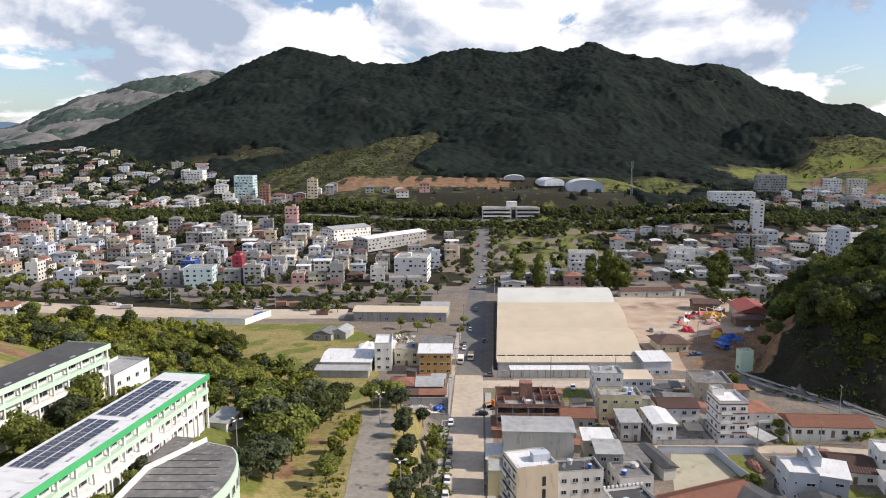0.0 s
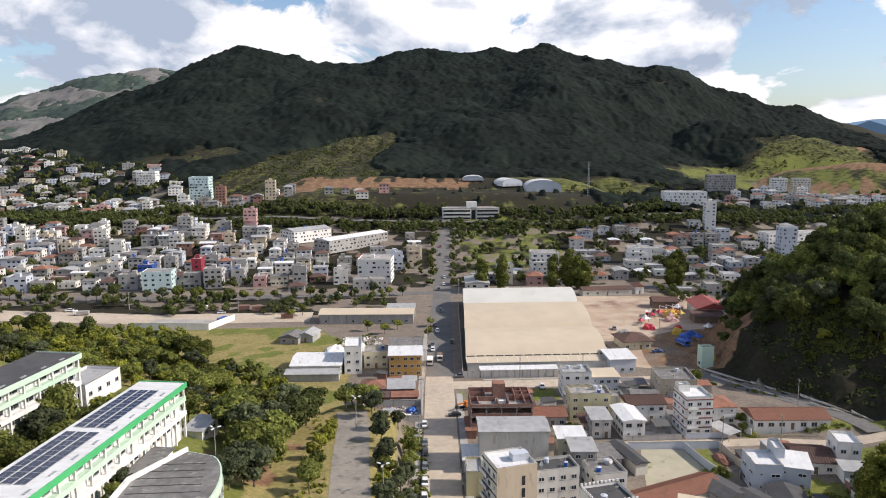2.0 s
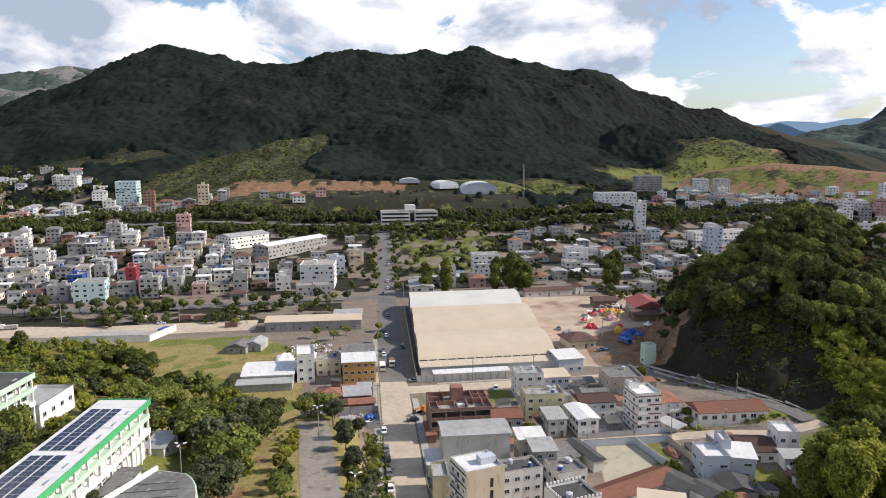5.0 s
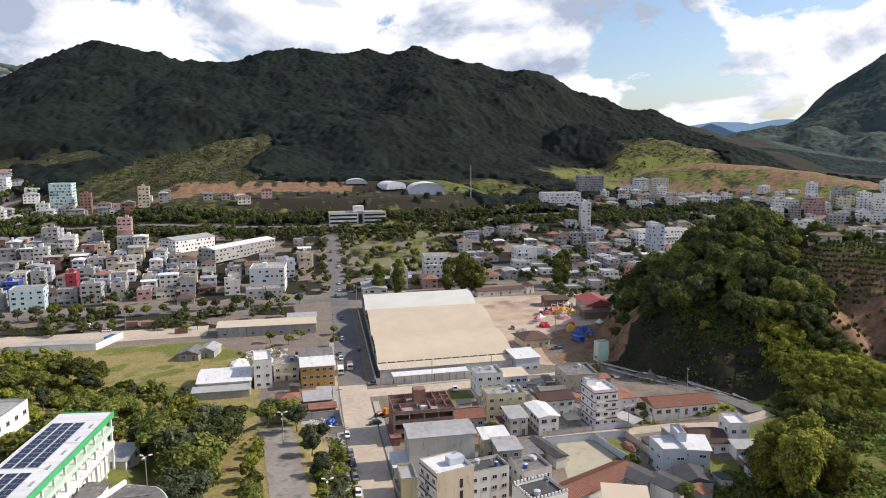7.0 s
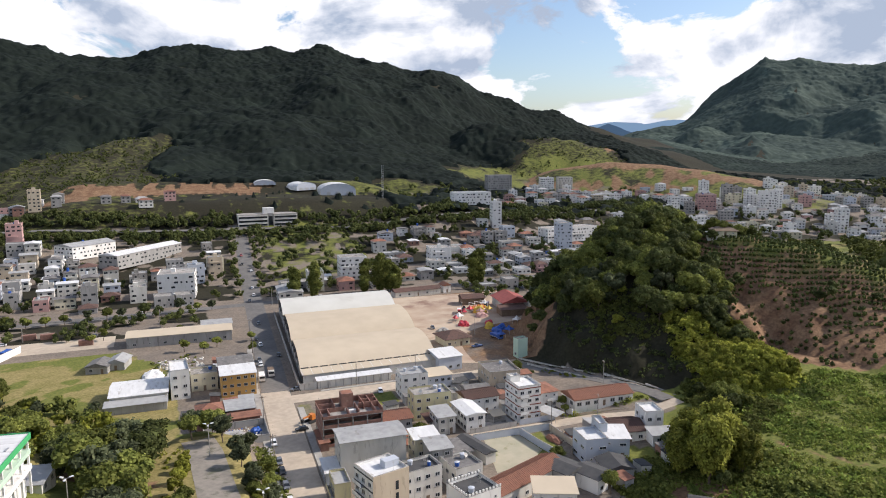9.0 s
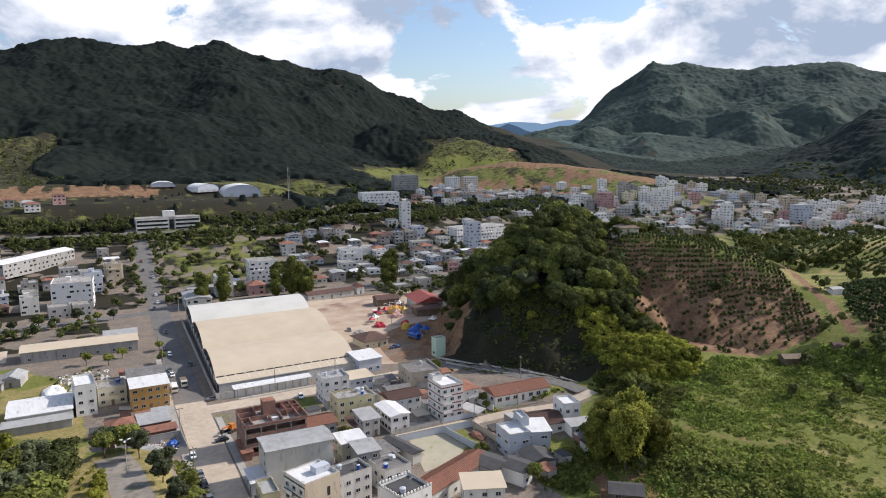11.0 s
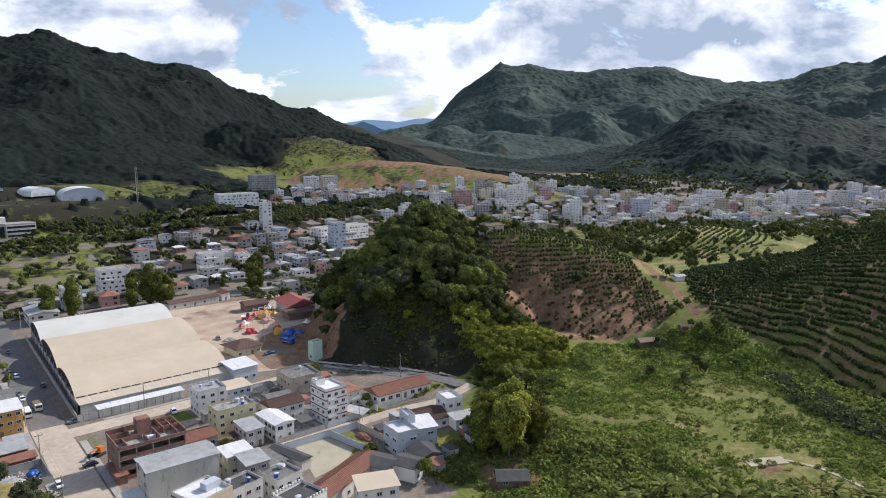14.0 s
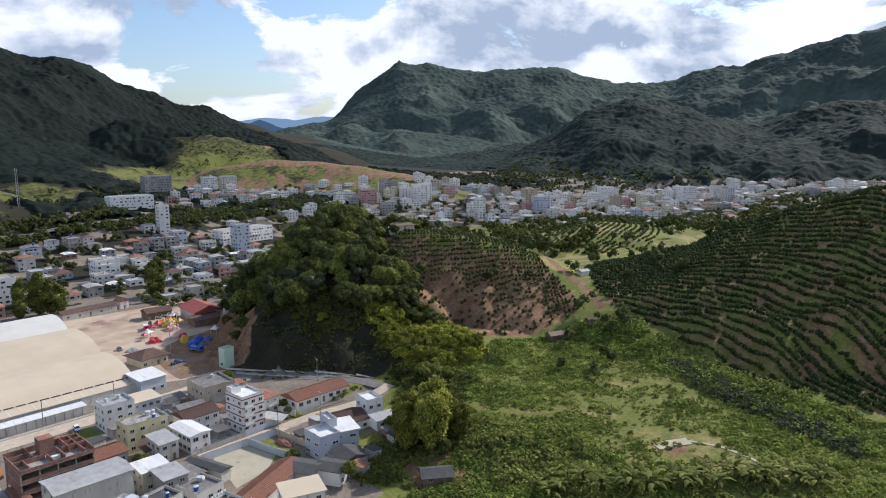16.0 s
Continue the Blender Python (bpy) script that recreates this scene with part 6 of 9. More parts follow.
# ---- the school on its hill ----
def school_block(x, y, z, length, width, rot, floors, fascia, label, panels=0, dark_roof=False):
    root = thing("school_building", label, "building", pose(x, y, z, 0, 0, rot), "school buildings")
    TAKEN.append((x, y, 30))
    fh = 3.2
    h = floors * fh
    hl, hw = length / 2, width / 2
    part("wall", Box().box(-hl, -hw + 0.5, -3, hl, hw, h), M["white"], root)
    rf = part("roof", Box().box(-hl - 0.4, -hw - 0.9, h + 0.004, hl + 0.4, hw + 0.5, h + 0.25), M["tin_dark" if dark_roof else "tin_white"], root)
    part("fascia", Box().box(-hl - 0.5, -hw - 1.05, h - 0.75, hl + 0.5, -hw - 0.92, h + 0.5), M[fascia], root)
    part("fascia", Box().box(hl + 0.42, -hw - 0.9, h - 0.2, hl + 0.52, hw + 0.5, h + 0.5), M[fascia], root)
    for k in range(1, floors):
        part("floor_band", Box().box(-hl, -hw - 0.9, k * fh - 0.5, hl, -hw + 0.498, k * fh + 0.5), M["mint" if k == floors - 1 else "white"], root)
    n = int(length / 4.2)
    for k in range(n + 1):
        u = -hl + 0.3 + k * (length - 0.6) / n
        part("pillar", Box().box(u - 0.2, -hw - 0.7, -2.5, u + 0.2, -hw - 0.3, h - 0.2), M["white"], root)
    fm = pose(0, -hw + 0.5, 0)
    for fl in range(floors):
        for k in range(n):
            u = -hl + 0.3 + (k + 0.5) * (length - 0.6) / n
            if (k + fl) % 4 == 3:
                door(root, fm @ pose(0, 0, fl * fh), u, 1.0, 2.2, "mint")
            else:
                window(root, fm, u, fl * fh + 1.0, 3.2, 1.55)
    for bank in range(panels):
        u0 = hl - 25 - 22 * bank
        for r in range(3):
            for c in range(10):
                p = part("solar_panel", shared("solar", lambda: Box().box(0, 0, 0, 1.84, 1.84, 0.05).mesh("solar_panel", M["solar"])), None, rf, at=pose(u0 + c * 2.0, hw - 6.9 + r * 2.25, h + 0.33))
                part("panel_frame", shared("solar_frame", lambda: ring_flat(1.94, 1.94, 0.06, -0.02, 0.06).mesh("panel_frame", M["metal"])), None, p, at=pose(0.92, 0.92, 0))
                part("cell_line", shared("cell_line", lambda: Box().box(0, 0.90, 0.05, 1.84, 0.94, 0.056).mesh("cell_line", M["metal"])), None, p)
    for k in range(int(length / 6)):
        part("roof_vent", Box().box(-hl + 3 + 6 * k, -hw + 0.4, h + 0.25, -hl + 4.6 + 6 * k, -hw + 0.8, h + 0.45), M["metal"], rf)
    return root


school_block(-64.9, 111.0, 26.0, 83, 9.4, 80.7, 3, "school_green", "long white school building with green fascia and solar panels", 2)
school_block(-93.5, 116.0, 30.5, 92, 10.0, 78.7, 3, "mint", "long white and mint school building with a dark flat roof", 0, True)
house("school_annex", "low white school annex with a flat roof", "building", -81.5, 168.5, 9, 14, -11, 1, "white", "flat", "tin_grey", z=28.5, fh=3.2, win="fr", gap=3)
house("school_shed", "low white lean-to beside the school", "building", -54.0, 129.5, 3.6, 13, -10, 1, "white", "shed", "fibre", fh=3.0, rise=0.3, z=24.2, win="", doors=())
house("school_shed", "small blue-grey roofed shelter", "building", -55.5, 170.5, 5, 9, -10, 1, "white", "shed", "tin_grey", fh=2.8, rise=0.4, win="r", gap=4)


def auditorium():
    """The low hall with a curved mint wall and a dark sheet roof."""
    root = thing("auditorium", "low school hall with curved mint wall and dark ribbed roof", "building", pose(-46.5, 119.5, 22.5, 0, 0, 0))
    arc = [(7.5 * math.cos(radians(a)) + 1.0, 15 * math.sin(radians(a)) - 1.0) for a in range(-80, 61, 10)]
    outline = arc + [(-1.0, 14.5), (-8.0, 2.0), (-8.5, -16.0)]
    part("wall", Box().prism(outline, -3, 5.2), M["mint"], root)
    part("roof", Box().prism([(x * 0.965, y * 0.97) for x, y in outline], 5.21, 5.35), M["fibre"], root)
    part("parapet", Box().prism([(-8.8, -16), (-8.1, -16), (-7.6, 2), (-0.9, 14.2), (-1.3, 14.8), (-8.4, 2.2)], 5.22, 6.1), M["white"], root)
    for k in range(9):
        part("roof_rib", Box().box(-7.0, -14 + 2.8 * k, 5.36, 6.0 - 0.25 * abs(k - 4) * 2, -13.85 + 2.8 * k, 5.44), M["tin_dark"], root)
    for a in range(-70, 51, 12):
        x, y = 7.5 * math.cos(radians(a)) + 1.0, 15 * math.sin(radians(a)) - 1.0
        window(root, pose(x + 0.05, y, 0, 0, 0, 90 + math.degrees(math.atan2(math.sin(radians(a)) / 15 * 7.5, math.cos(radians(a)))) * 0.9), 0, 1.8, 1.8, 1.6)


auditorium()


# ---- lamps, poles ----
def lamp_post(x, y, h, arms, label, z=None):
    z = hz(x, y) if z is None else z
    root = thing("street_lamp", label, "lamp", pose(x, y, z), "street lamps")
    part("pole", Box().tube(0, 0, -0.3, h, 0.16, 0.09), M["slab"], root)
    for k in range(arms):
        a = 2 * math.pi * k / max(arms, 1) + 0.4
        arm = part("arm", Box().box(0, -0.04, h - 0.08, 0.9, 0.04, h), M["metal"], root, at=pose(0, 0, 0, 0, 0, math.degrees(a)))
        part("lamp_head", Box().box(0.7, -0.22, h - 0.02, 1.5, 0.22, h + 0.14), M["tin_white"], arm)
    return root


for x, y, h in ((-17.6, 186, 9.0), (-9.2, 141.5, 9.0), (-47.0, 151.5, 8.5)):
    lamp_post(x, y, h, 3, "tall concrete lamp post with several white heads")


def utility_pole(x, y, rot):
    root = thing("utility_pole", "grey concrete utility pole with crossarm", "pole", pose(x, y, hz(x, y), 0, 0, rot), "utility poles")
    part("pole", Box().tube(0, 0, -0.3, 9.5, 0.17, 0.11), M["slab"], root)
    part("crossarm", Box().box(-1.1, -0.07, 8.8, 1.1, 0.07, 8.95), M["wood"], root)
    for u in (-1.0, -0.35, 0.35, 1.0):
        part("insulator", Box().tube(u, 0, 8.95, 9.15, 0.06, 0.04, 6), M["offwhite"], root)


POLES = [(0.2, 195), (1.9, 228), (4.6, 262), (7.2, 300), (10, 335), (40, 251.6), (64, 251.4), (88.6, 187.8), (106, 187.2), (126, 213), (-30, 372), (-90, 368), (-150, 378), (-210, 388), (112, 300), (118, 330), (30, 402), (48, 560)]
for i, (x, y) in enumerate(POLES):
    utility_pole(x, y, 0 if i < 5 else 80)


def wires(pairs):
    b = Box()
    for (ax, ay), (bx, by) in pairs:
        za, zb = hz(ax, ay) + 8.9, hz(bx, by) + 8.9
        for off in (-0.9, 0.0, 0.9):
            last = None
            for k in range(9):
                t = k / 8
                p = (ax + (bx - ax) * t + off, ay + (by - ay) * t, za + (zb - za) * t - 1.2 * (1 - (2 * t - 1) ** 2))
                if last:
                    n = len(b.v)
                    b.v += [last, p, (p[0], p[1], p[2] + 0.04), (last[0], last[1], last[2] + 0.04)]
                    b.f.append((n, n + 1, n + 2, n + 3))
                last = p
    tagged(new("overhead_cable", b.mesh("overhead_cable", M["tin_dark"])), "thin black overhead cables between the poles", "cable", kind="stuff")


wires([(POLES[i], POLES[i + 1]) for i in (0, 1, 2, 3, 10, 11, 12)])


# ---- vehicles ----
def car_template(paint, label, kind="car"):
    """A car of a few bevelled pieces: body, cabin glass, roof, four wheels with rims, lights."""
    root = thing(kind, label, "car" if kind != "lorry" else "lorry", pose(0, 0, -50), "parked cars")
    L, W = (4.2, 1.72) if kind == "car" else (5.2, 1.85)
    bm = bmesh.new()
    prof = [(-L / 2, 0.35), (-L / 2, 0.8), (-L * 0.28, 0.92), (L * 0.30, 0.95), (L / 2, 0.88), (L / 2, 0.35)]
    vs = [[bm.verts.new((x, s * W / 2, z)) for x, z in prof] for s in (-1, 1)]
    bm.faces.new(vs[0][::1])
    bm.faces.new(vs[1][::-1])
    for i in range(len(prof)):
        j = (i + 1) % len(prof)
        bm.faces.new((vs[0][j], vs[0][i], vs[1][i], vs[1][j]))
    bmesh.ops.recalc_face_normals(bm, faces=bm.faces)
    bmesh.ops.bevel(bm, geom=bm.edges[:], offset=0.07, segments=1, affect="EDGES")
    me = bpy.data.meshes.new("body")
    bm.to_mesh(me)
    bm.free()
    me.materials.append(M[paint])
    body = part("body", me, None, root)
    c0, c1 = (-L * 0.27, L * 0.40) if kind == "car" else (-L * 0.22, L * 0.10)
    g = Box()
    g.v = [(c0, -W * 0.46, 0.9), (c1, -W * 0.46, 0.9), (c1, W * 0.46, 0.9), (c0, W * 0.46, 0.9), (c0 + 0.6, -W * 0.38, 1.42), (c1 - 0.35, -W * 0.38, 1.42), (c1 - 0.35, W * 0.38, 1.42), (c0 + 0.6, W * 0.38, 1.42)]
    g.f = [(0, 1, 5, 4), (1, 2, 6, 5), (2, 3, 7, 6), (3, 0, 4, 7)]
    part("glasshouse", g, M["glass"], root, "dark tinted windows")
    part("roof", Box().box(c0 + 0.58, -W * 0.385, 1.41, c1 - 0.33, W * 0.385, 1.47), M[paint], root)
    for sx in (-0.30, 0.31):
        for s in (-1, 1):
            wh = part("wheel", shared("tyre", lambda: Box().tube(0, 0, -0.1, 0.1, 0.32, 0.32, 12).mesh("wheel", M["tyre"])), None, root, at=pose(sx * L, s * (W / 2 - 0.06), 0.32, 90))
            part("rim", shared("rim", lambda: Box().tube(0, 0, -0.11, 0.11, 0.19, 0.19, 10).mesh("rim", M["metal"])), None, wh)
    for s in (-1, 1):
        part("headlight", Box().box(-L / 2 - 0.01, s * W * 0.36 - 0.18, 0.62, -L / 2 + 0.06, s * W * 0.36 + 0.18, 0.76), M["tin_white"], body)
        part("tail_light", Box().box(L / 2 - 0.06, s * W * 0.38 - 0.12, 0.66, L / 2 + 0.01, s * W * 0.38 + 0.12, 0.82), M["car_red"], body)
    return root


CARS = {k: car_template("car_" + k, f"{w} passenger car parked at the roadside") for k, w in (("white", "white"), ("grey", "silver-grey"), ("black", "black"), ("red", "dark red"), ("blue", "dark blue"))}
PICKUP = car_template("car_blue", "dark blue pickup standing in the yard", "pickup")


def park(kind, x, y, rot):
    src = PICKUP if kind == "pickup" else CARS[kind]
    copy_thing(src, pose(x, y, hz(x, y) + (0.08 if abs(x) < 200 else 0.05), 0, 0, rot))


for kind, x, y, rot in (("white", 0.9, 171, 88), ("grey", 1.3, 180, 88), ("black", 1.7, 189, 88), ("grey", 1.9, 195.5, 88), ("white", 2.3, 209, 88), ("black", 12.4, 216.5, 2), ("grey", 17.6, 254.8, -2), ("white", 0.4, 163, 88),
                        ("red", 22.6, 254.6, 178), ("white", 46.4, 241.0, 80), ("black", 18.2, 301, 86), ("grey", 17.0, 360, 86), ("white", 9.0, 290, 88), ("grey", 9.3, 297, 88), ("pickup", 104, 280, 8), ("grey", 76, 227, 90), ("white", 12.8, 320, 86), ("black", 12, 330, 88),
                        ("white", 143, 372, 20), ("grey", 150, 374, 20), ("black", 128, 350, 60), ("red", 135, 340, 50), ("white", 160, 388, 0), ("blue", 154, 392, 0), ("grey", 97, 318, 80), ("white", 25, 452, 86), ("grey", 20, 470, 86), ("white", 30, 500, 86), ("black", 26, 520, 86), ("red", 28, 545, 86), ("white", 23, 430, 86), ("grey", 19, 415, 86),
                        ("white", -98, 364, 5), ("grey", -60, 366, 5), ("white", -180, 375, 12), ("black", -120, 401, 2), ("white", -40, 406, 2), ("grey", -75, 404, 2), ("white", 60, 412, 2), ("grey", 80, 412, 2), ("black", 200, 421, 2), ("white", 190, 414, 2), ("grey", -63, 168, 80), ("white", -68, 158, 70)):
    park(kind, x, y, rot)


def lorry(x, y, rot, cab, load, label):
    root = thing("lorry", label, "lorry", pose(x, y, hz(x, y) + 0.08, 0, 0, rot), "lorries")
    c = part("cab", Box().box(-3.6, -1.15, 0.6, -1.9, 1.15, 2.7), M[cab], root)
    part("windscreen", Box().box(-3.63, -1.0, 1.6, -3.58, 1.0, 2.4), M["glass"], c)
    part("bed", Box().box(-1.8, -1.2, 0.8, 3.8, 1.2, 1.05), M["metal"], root)
    part("cargo_body", Box().box(-1.7, -1.2, 1.05, 3.8, 1.2, 2.2), M[load], root)
    for u in (-2.8, 1.8, 3.0):
        for s in (-1, 1):
            wh = part("wheel", shared("big_tyre", lambda: Box().tube(0, 0, -0.14, 0.14, 0.5, 0.5, 12).mesh("wheel", M["tyre"])), None, root, at=pose(u, s * 1.02, 0.5, 90))
            part("rim", shared("big_rim", lambda: Box().tube(0, 0, -0.15, 0.15, 0.25, 0.25, 10).mesh("rim", M["metal"])), None, wh)


lorry(11.2, 276.5, 86, "offwhite", "wood", "flatbed lorry loaded with earth on the avenue")
lorry(7.0, 272.0, 86, "white", "white", "white box van parked at the kerb")
lorry(-170, 366, 5, "white", "grey", "white lorry with a grey body on the sandy road")
lorry(-105, 372, 5, "white", "wood", "white lorry with a wooden body on the sandy road")
lorry(122, 342, 70, "red_tarp", "white", "fairground lorry with a white box body")
lorry(143, 352, 60, "car_blue", "pink", "fairground lorry with a pink box body")
lorry(118.5, 289, 100, "blue_tarp", "blue_tarp", "blue lorry among the fair tents")


def excavator(x, y, rot):
    root = thing("excavator", "orange-yellow excavator parked on earth", "machine", pose(x, y, hz(x, y) + 0.05, 0, 0, rot))
    for s in (-1, 1):
        part("track", Box().box(-1.6, s * 1.0 - 0.3, 0, 1.6, s * 1.0 + 0.3, 0.8), M["tyre"], root)
    part("cab", Box().box(-0.2, -0.9, 0.9, 1.4, 0.9, 2.7), M["orange"], root)
    part("boom", Box().box(-3.2, -0.2, 2.0, -0.2, 0.2, 2.5), M["orange"], root)
    part("bucket", Box().prism([(-3.9, -0.5), (-3.1, -0.5), (-3.1, 0.5), (-3.9, 0.5)], 0.9, 1.9), M["tyre"], root)


excavator(16.5, 222.5, 30)


# ---- the fairground ----
def soft_heap(name, label, x, y, r, h, material, seed):
    """A sagging inflated or canvas-covered ride."""
    bm = bmesh.new()
    bmesh.ops.create_icosphere(bm, subdivisions=3, radius=1)
    rnd = random.Random(seed)
    off = Vector((rnd.uniform(0, 50), rnd.uniform(0, 50), 0))
    for v in bm.verts:
        n = noise.noise(v.co * 2.2 + off) * 0.35
        v.co = Vector((v.co.x * r[0] * (1 + n), v.co.y * r[1] * (1 + n), max(-0.05, v.co.z) * h * (1 + 1.2 * n)))
    me = bpy.data.meshes.new(name)
    bm.to_mesh(me)
    bm.free()
    me.materials.append(M[material])
    tagged(new(name, me), label, "ride").matrix_world = pose(x, y, hz(x, y) + 0.09)


for row in (("inflatable_slide", "blue inflatable slide sagging on the yard", 124, 300, (2.3, 2.8), 2.6, "blue_tarp", 1), ("inflatable_slide", "blue inflatable castle half raised", 128.6, 304, (2.2, 2.0), 2.6, "blue_tarp", 2), ("canvas_cover", "yellow canvas cover over a ride", 123.4, 307.5, (2.4, 2.0), 3.2, "yellow_tarp", 3),
            ("inflatable_castle", "red inflatable castle on pale ground", 114, 318, (2.8, 3.2), 2.2, "red_tarp", 4), ("canvas_cover", "red canvas cover over a small ride", 127, 315.5, (2.0, 1.8), 2.2, "red_tarp", 5), ("canvas_cover", "orange canvas cover on a carousel", 133, 340, (4.0, 3.0), 3.6, "yellow_tarp", 6), ("canvas_cover", "pale pink canvas ride on the yard", 130, 331, (3.4, 2.4), 2.4, "pink", 7), ("canvas_cover", "yellow canvas bundle beside the green tower", 121, 266, (1.6, 2.0), 3.0, "yellow_tarp", 8), ("debris_heap", "grey heap of steel debris on the yard", 100, 312, (3.0, 1.6), 1.6, "grey", 9),
            ("scrap_heap", "mixed scrap under plastic sheets", -9, 219, (5.0, 3.0), 1.5, "grey", 11), ("scrap_heap", "blue plastic sheet over scrap", 0.0 - 1.5, 221, (1.8, 1.6), 1.6, "blue_tarp", 12), ("scrap_heap", "white sacks and plates in the yard", -3.5, 216, (3.6, 1.4), 1.0, "white", 13), ("scrap_heap", "rusty brown scrap heap in the yard", -14, 217, (2.4, 1.8), 1.2, "brick", 14), ("soil_mound", "orange soil heaped on the small lot", 84.6, 179.5, (1.6, 4.0), 1.2, "tile", 15), ("stone_pile", "pale heap of stone blocks", -33, 292, (4.0, 8.0), 1.6, "white", 16), ("stone_pile", "pale heap of marble offcuts", -23, 296, (4.0, 6.0), 1.6, "white", 17)):
    soft_heap(*row)


def container(x, y, rot, material, label):
    root = thing("container", label, "container", pose(x, y, hz(x, y) + 0.1, 0, 0, rot), "containers")
    part("box", Box().box(-3, -1.2, 0, 3, 1.2, 2.5), M[material], root)
    for k in range(9):
        part("corrugation", Box().box(-2.8 + 0.68 * k, -1.26, 0.15, -2.55 + 0.68 * k, -1.2, 2.35), M[material], root)
    part("container_door", Box().box(3.0, -1.1, 0.1, 3.05, 1.1, 2.4), M[material], root)


for x, y, rot, m_, lab in ((152, 318, 60, "white", "white box trailer parked near the barns"), (157, 322, 60, "offwhite", "off-white box trailer parked near the barns"), (149, 312, 60, "offwhite", "off-white box trailer parked near the barns"), (-88, 372, 5, "brick", "rust-red open steel container on sand"), (-80, 370, 5, "brick", "rust-red open steel container on sand"), (-93, 346, 70, "blue_tarp", "blue-covered structure at the court"), (-62, 352, 0, "brick", "rust-red stack of clay bricks on sand")):
    container(x, y, rot, m_, lab)

# walls, fences and lots by the lane
wall_run([(60.5, 188.0), (76.5, 187.4), (87.2, 186.9)], 2.2, 0.18, "bluegrey", "pale rendered wall along the earth lane")
wall_run([(76.6, 187.2), (78.0, 175.5), (79.5, 168)], 2.3, 0.18, "bluegrey", "pale wall between two walled lots")
wall_run([(87.2, 186.9), (87.6, 172), (84, 168)], 2.2, 0.18, "beige", "beige wall of the green lot")
wall_run([(80.2, 194.0), (93.5, 193.8)], 1.9, 0.15, "bluegrey", "pale blue-grey street fence")
wall_run([(62, 193.4), (79, 193.8)], 1.6, 0.15, "grey", "low grey wall along the lane")
wall_run([(99.0, 206), (100.6, 194)], 2.6, 0.2, "white", "white wall stepping down the slope")
wall_run([(101, 193.6), (126, 190.4)], 1.0, 0.15, "beige", "low garden wall before the long house")
wall_run([(113, 249), (121, 232.5), (131, 214.5), (138.5, 201)], 0.9, 0.2, "offwhite", "low white guard wall on the hill road")
lot_mesh = Box().prism([(64.2, 187.6), (58.2, 166), (70, 168.5), (77.6, 174.5), (76.3, 187.0)], -0.3, 0.07)
tagged(new("pavement", lot_mesh.mesh("pavement", M["sandy"])), "pale sandy lot with weeds inside walls", "pavement", kind="structure")
yd = Box().prism([(68, 194), (79.5, 194.4), (79.5, 206), (68.5, 206)], -0.3, 0.06)
tagged(new("pavement", yd.mesh("pavement", M["slab"])), "grey paved car yard behind a wall", "pavement", kind="structure")


# ---- sheds, hangars and the transmitter at the mountain's foot ----
def hangar(x, y, w, d, rot, h, rise):
    z = hz(x, y)
    root = thing("hangar", "white arched hangar at the mountain foot", "building", pose(x, y, z - 0.5, 0, 0, rot), "hangars")
    n, o = 14, []
    for i in range(n + 1):
        a = math.pi * i / n
        o.append((-w / 2 * math.cos(a), h + rise * math.sin(a)))
    v = [(x_, s * d / 2, z_) for s in (-1, 1) for x_, z_ in o]
    f = [(i, i + 1, n + 2 + i, n + 1 + i) for i in range(n)]
    part("vault_roof", mesh_np("vault_roof", v, f, [M["tin_white"]]), None, root)
    for s in (-1, 1):
        e = Box().poly(*([(-w / 2, s * (d / 2 - 0.3), 0)] + [(x_, s * (d / 2 - 0.3), z_ - 0.1) for x_, z_ in o] + [(w / 2, s * (d / 2 - 0.3), 0)]))
        part("end_wall", e, M["bluegrey"], root)
    part("side_wall", Box().box(-w / 2, -d / 2 + 0.4, 0, -w / 2 + 0.2, d / 2 - 0.4, h), M["white"], root)
    part("side_wall", Box().box(w / 2 - 0.2, -d / 2 + 0.4, 0, w / 2, d / 2 - 0.4, h), M["white"], root)
    for k in (-1, 0, 1):
        part("gate", Box().box(k * w * 0.28 - 2, -d / 2 + 0.2, 0, k * w * 0.28 + 2, -d / 2 + 0.28, h * 0.8), M["metal"], root)


for row in ((149, 742, 37, 30, -4, 5.5, 7.5), (116, 764, 24, 22, 20, 3.5, 5.0), (79, 780, 23, 18, -4, 1.5, 4)):
    hangar(*row)


def mast(x, y, h):
    root = thing("transmitter_mast", "thin lattice transmitter mast on the wooded slope", "mast", pose(x, y, hz(x, y)))
    for sx, sy in ((-1, -1), (1, -1), (0, 1)):
        part("leg", Box().tube(sx * 0.8, sy * 0.8, 0, h, 0.14, 0.1, 5), M["metal"], root)
    for k in range(int(h / 2.2)):
        part("brace", ring_flat(1.7, 1.7, 0.12, 2.2 * k + 1, 2.2 * k + 1.15), M["metal"], root)


mast(185, 690, 34)


# ---- huts on the coffee hill ----
house("house", "low farmhouse with a thatch-brown hipped roof on the hilltop", "building", 233, 268, 11, 8, -30, 1, "cream", "hip", "wood", fh=2.6, rise=2.2, win="fl", gap=3, over=1.0)
house("shed", "small grey-roofed shed on the hilltop", "building", 226, 268, 5, 3.5, -35, 1, "offwhite", "shed", "tin_grey", fh=2.3, rise=0.3, win="", doors=())
house("hut", "weathered plank hut with a rusty gable roof", "building", 208, 155, 7, 4.5, -25, 1, "wood", "gable_x", "wood", fh=2.2, rise=1.2, win="", doors=("f",))
house("hut", "tiny brown hut among bushes", "building", 222, 146, 3.6, 3.2, -30, 1, "wood", "gable_x", "tile_dark", fh=2.0, rise=0.9, win="", doors=())
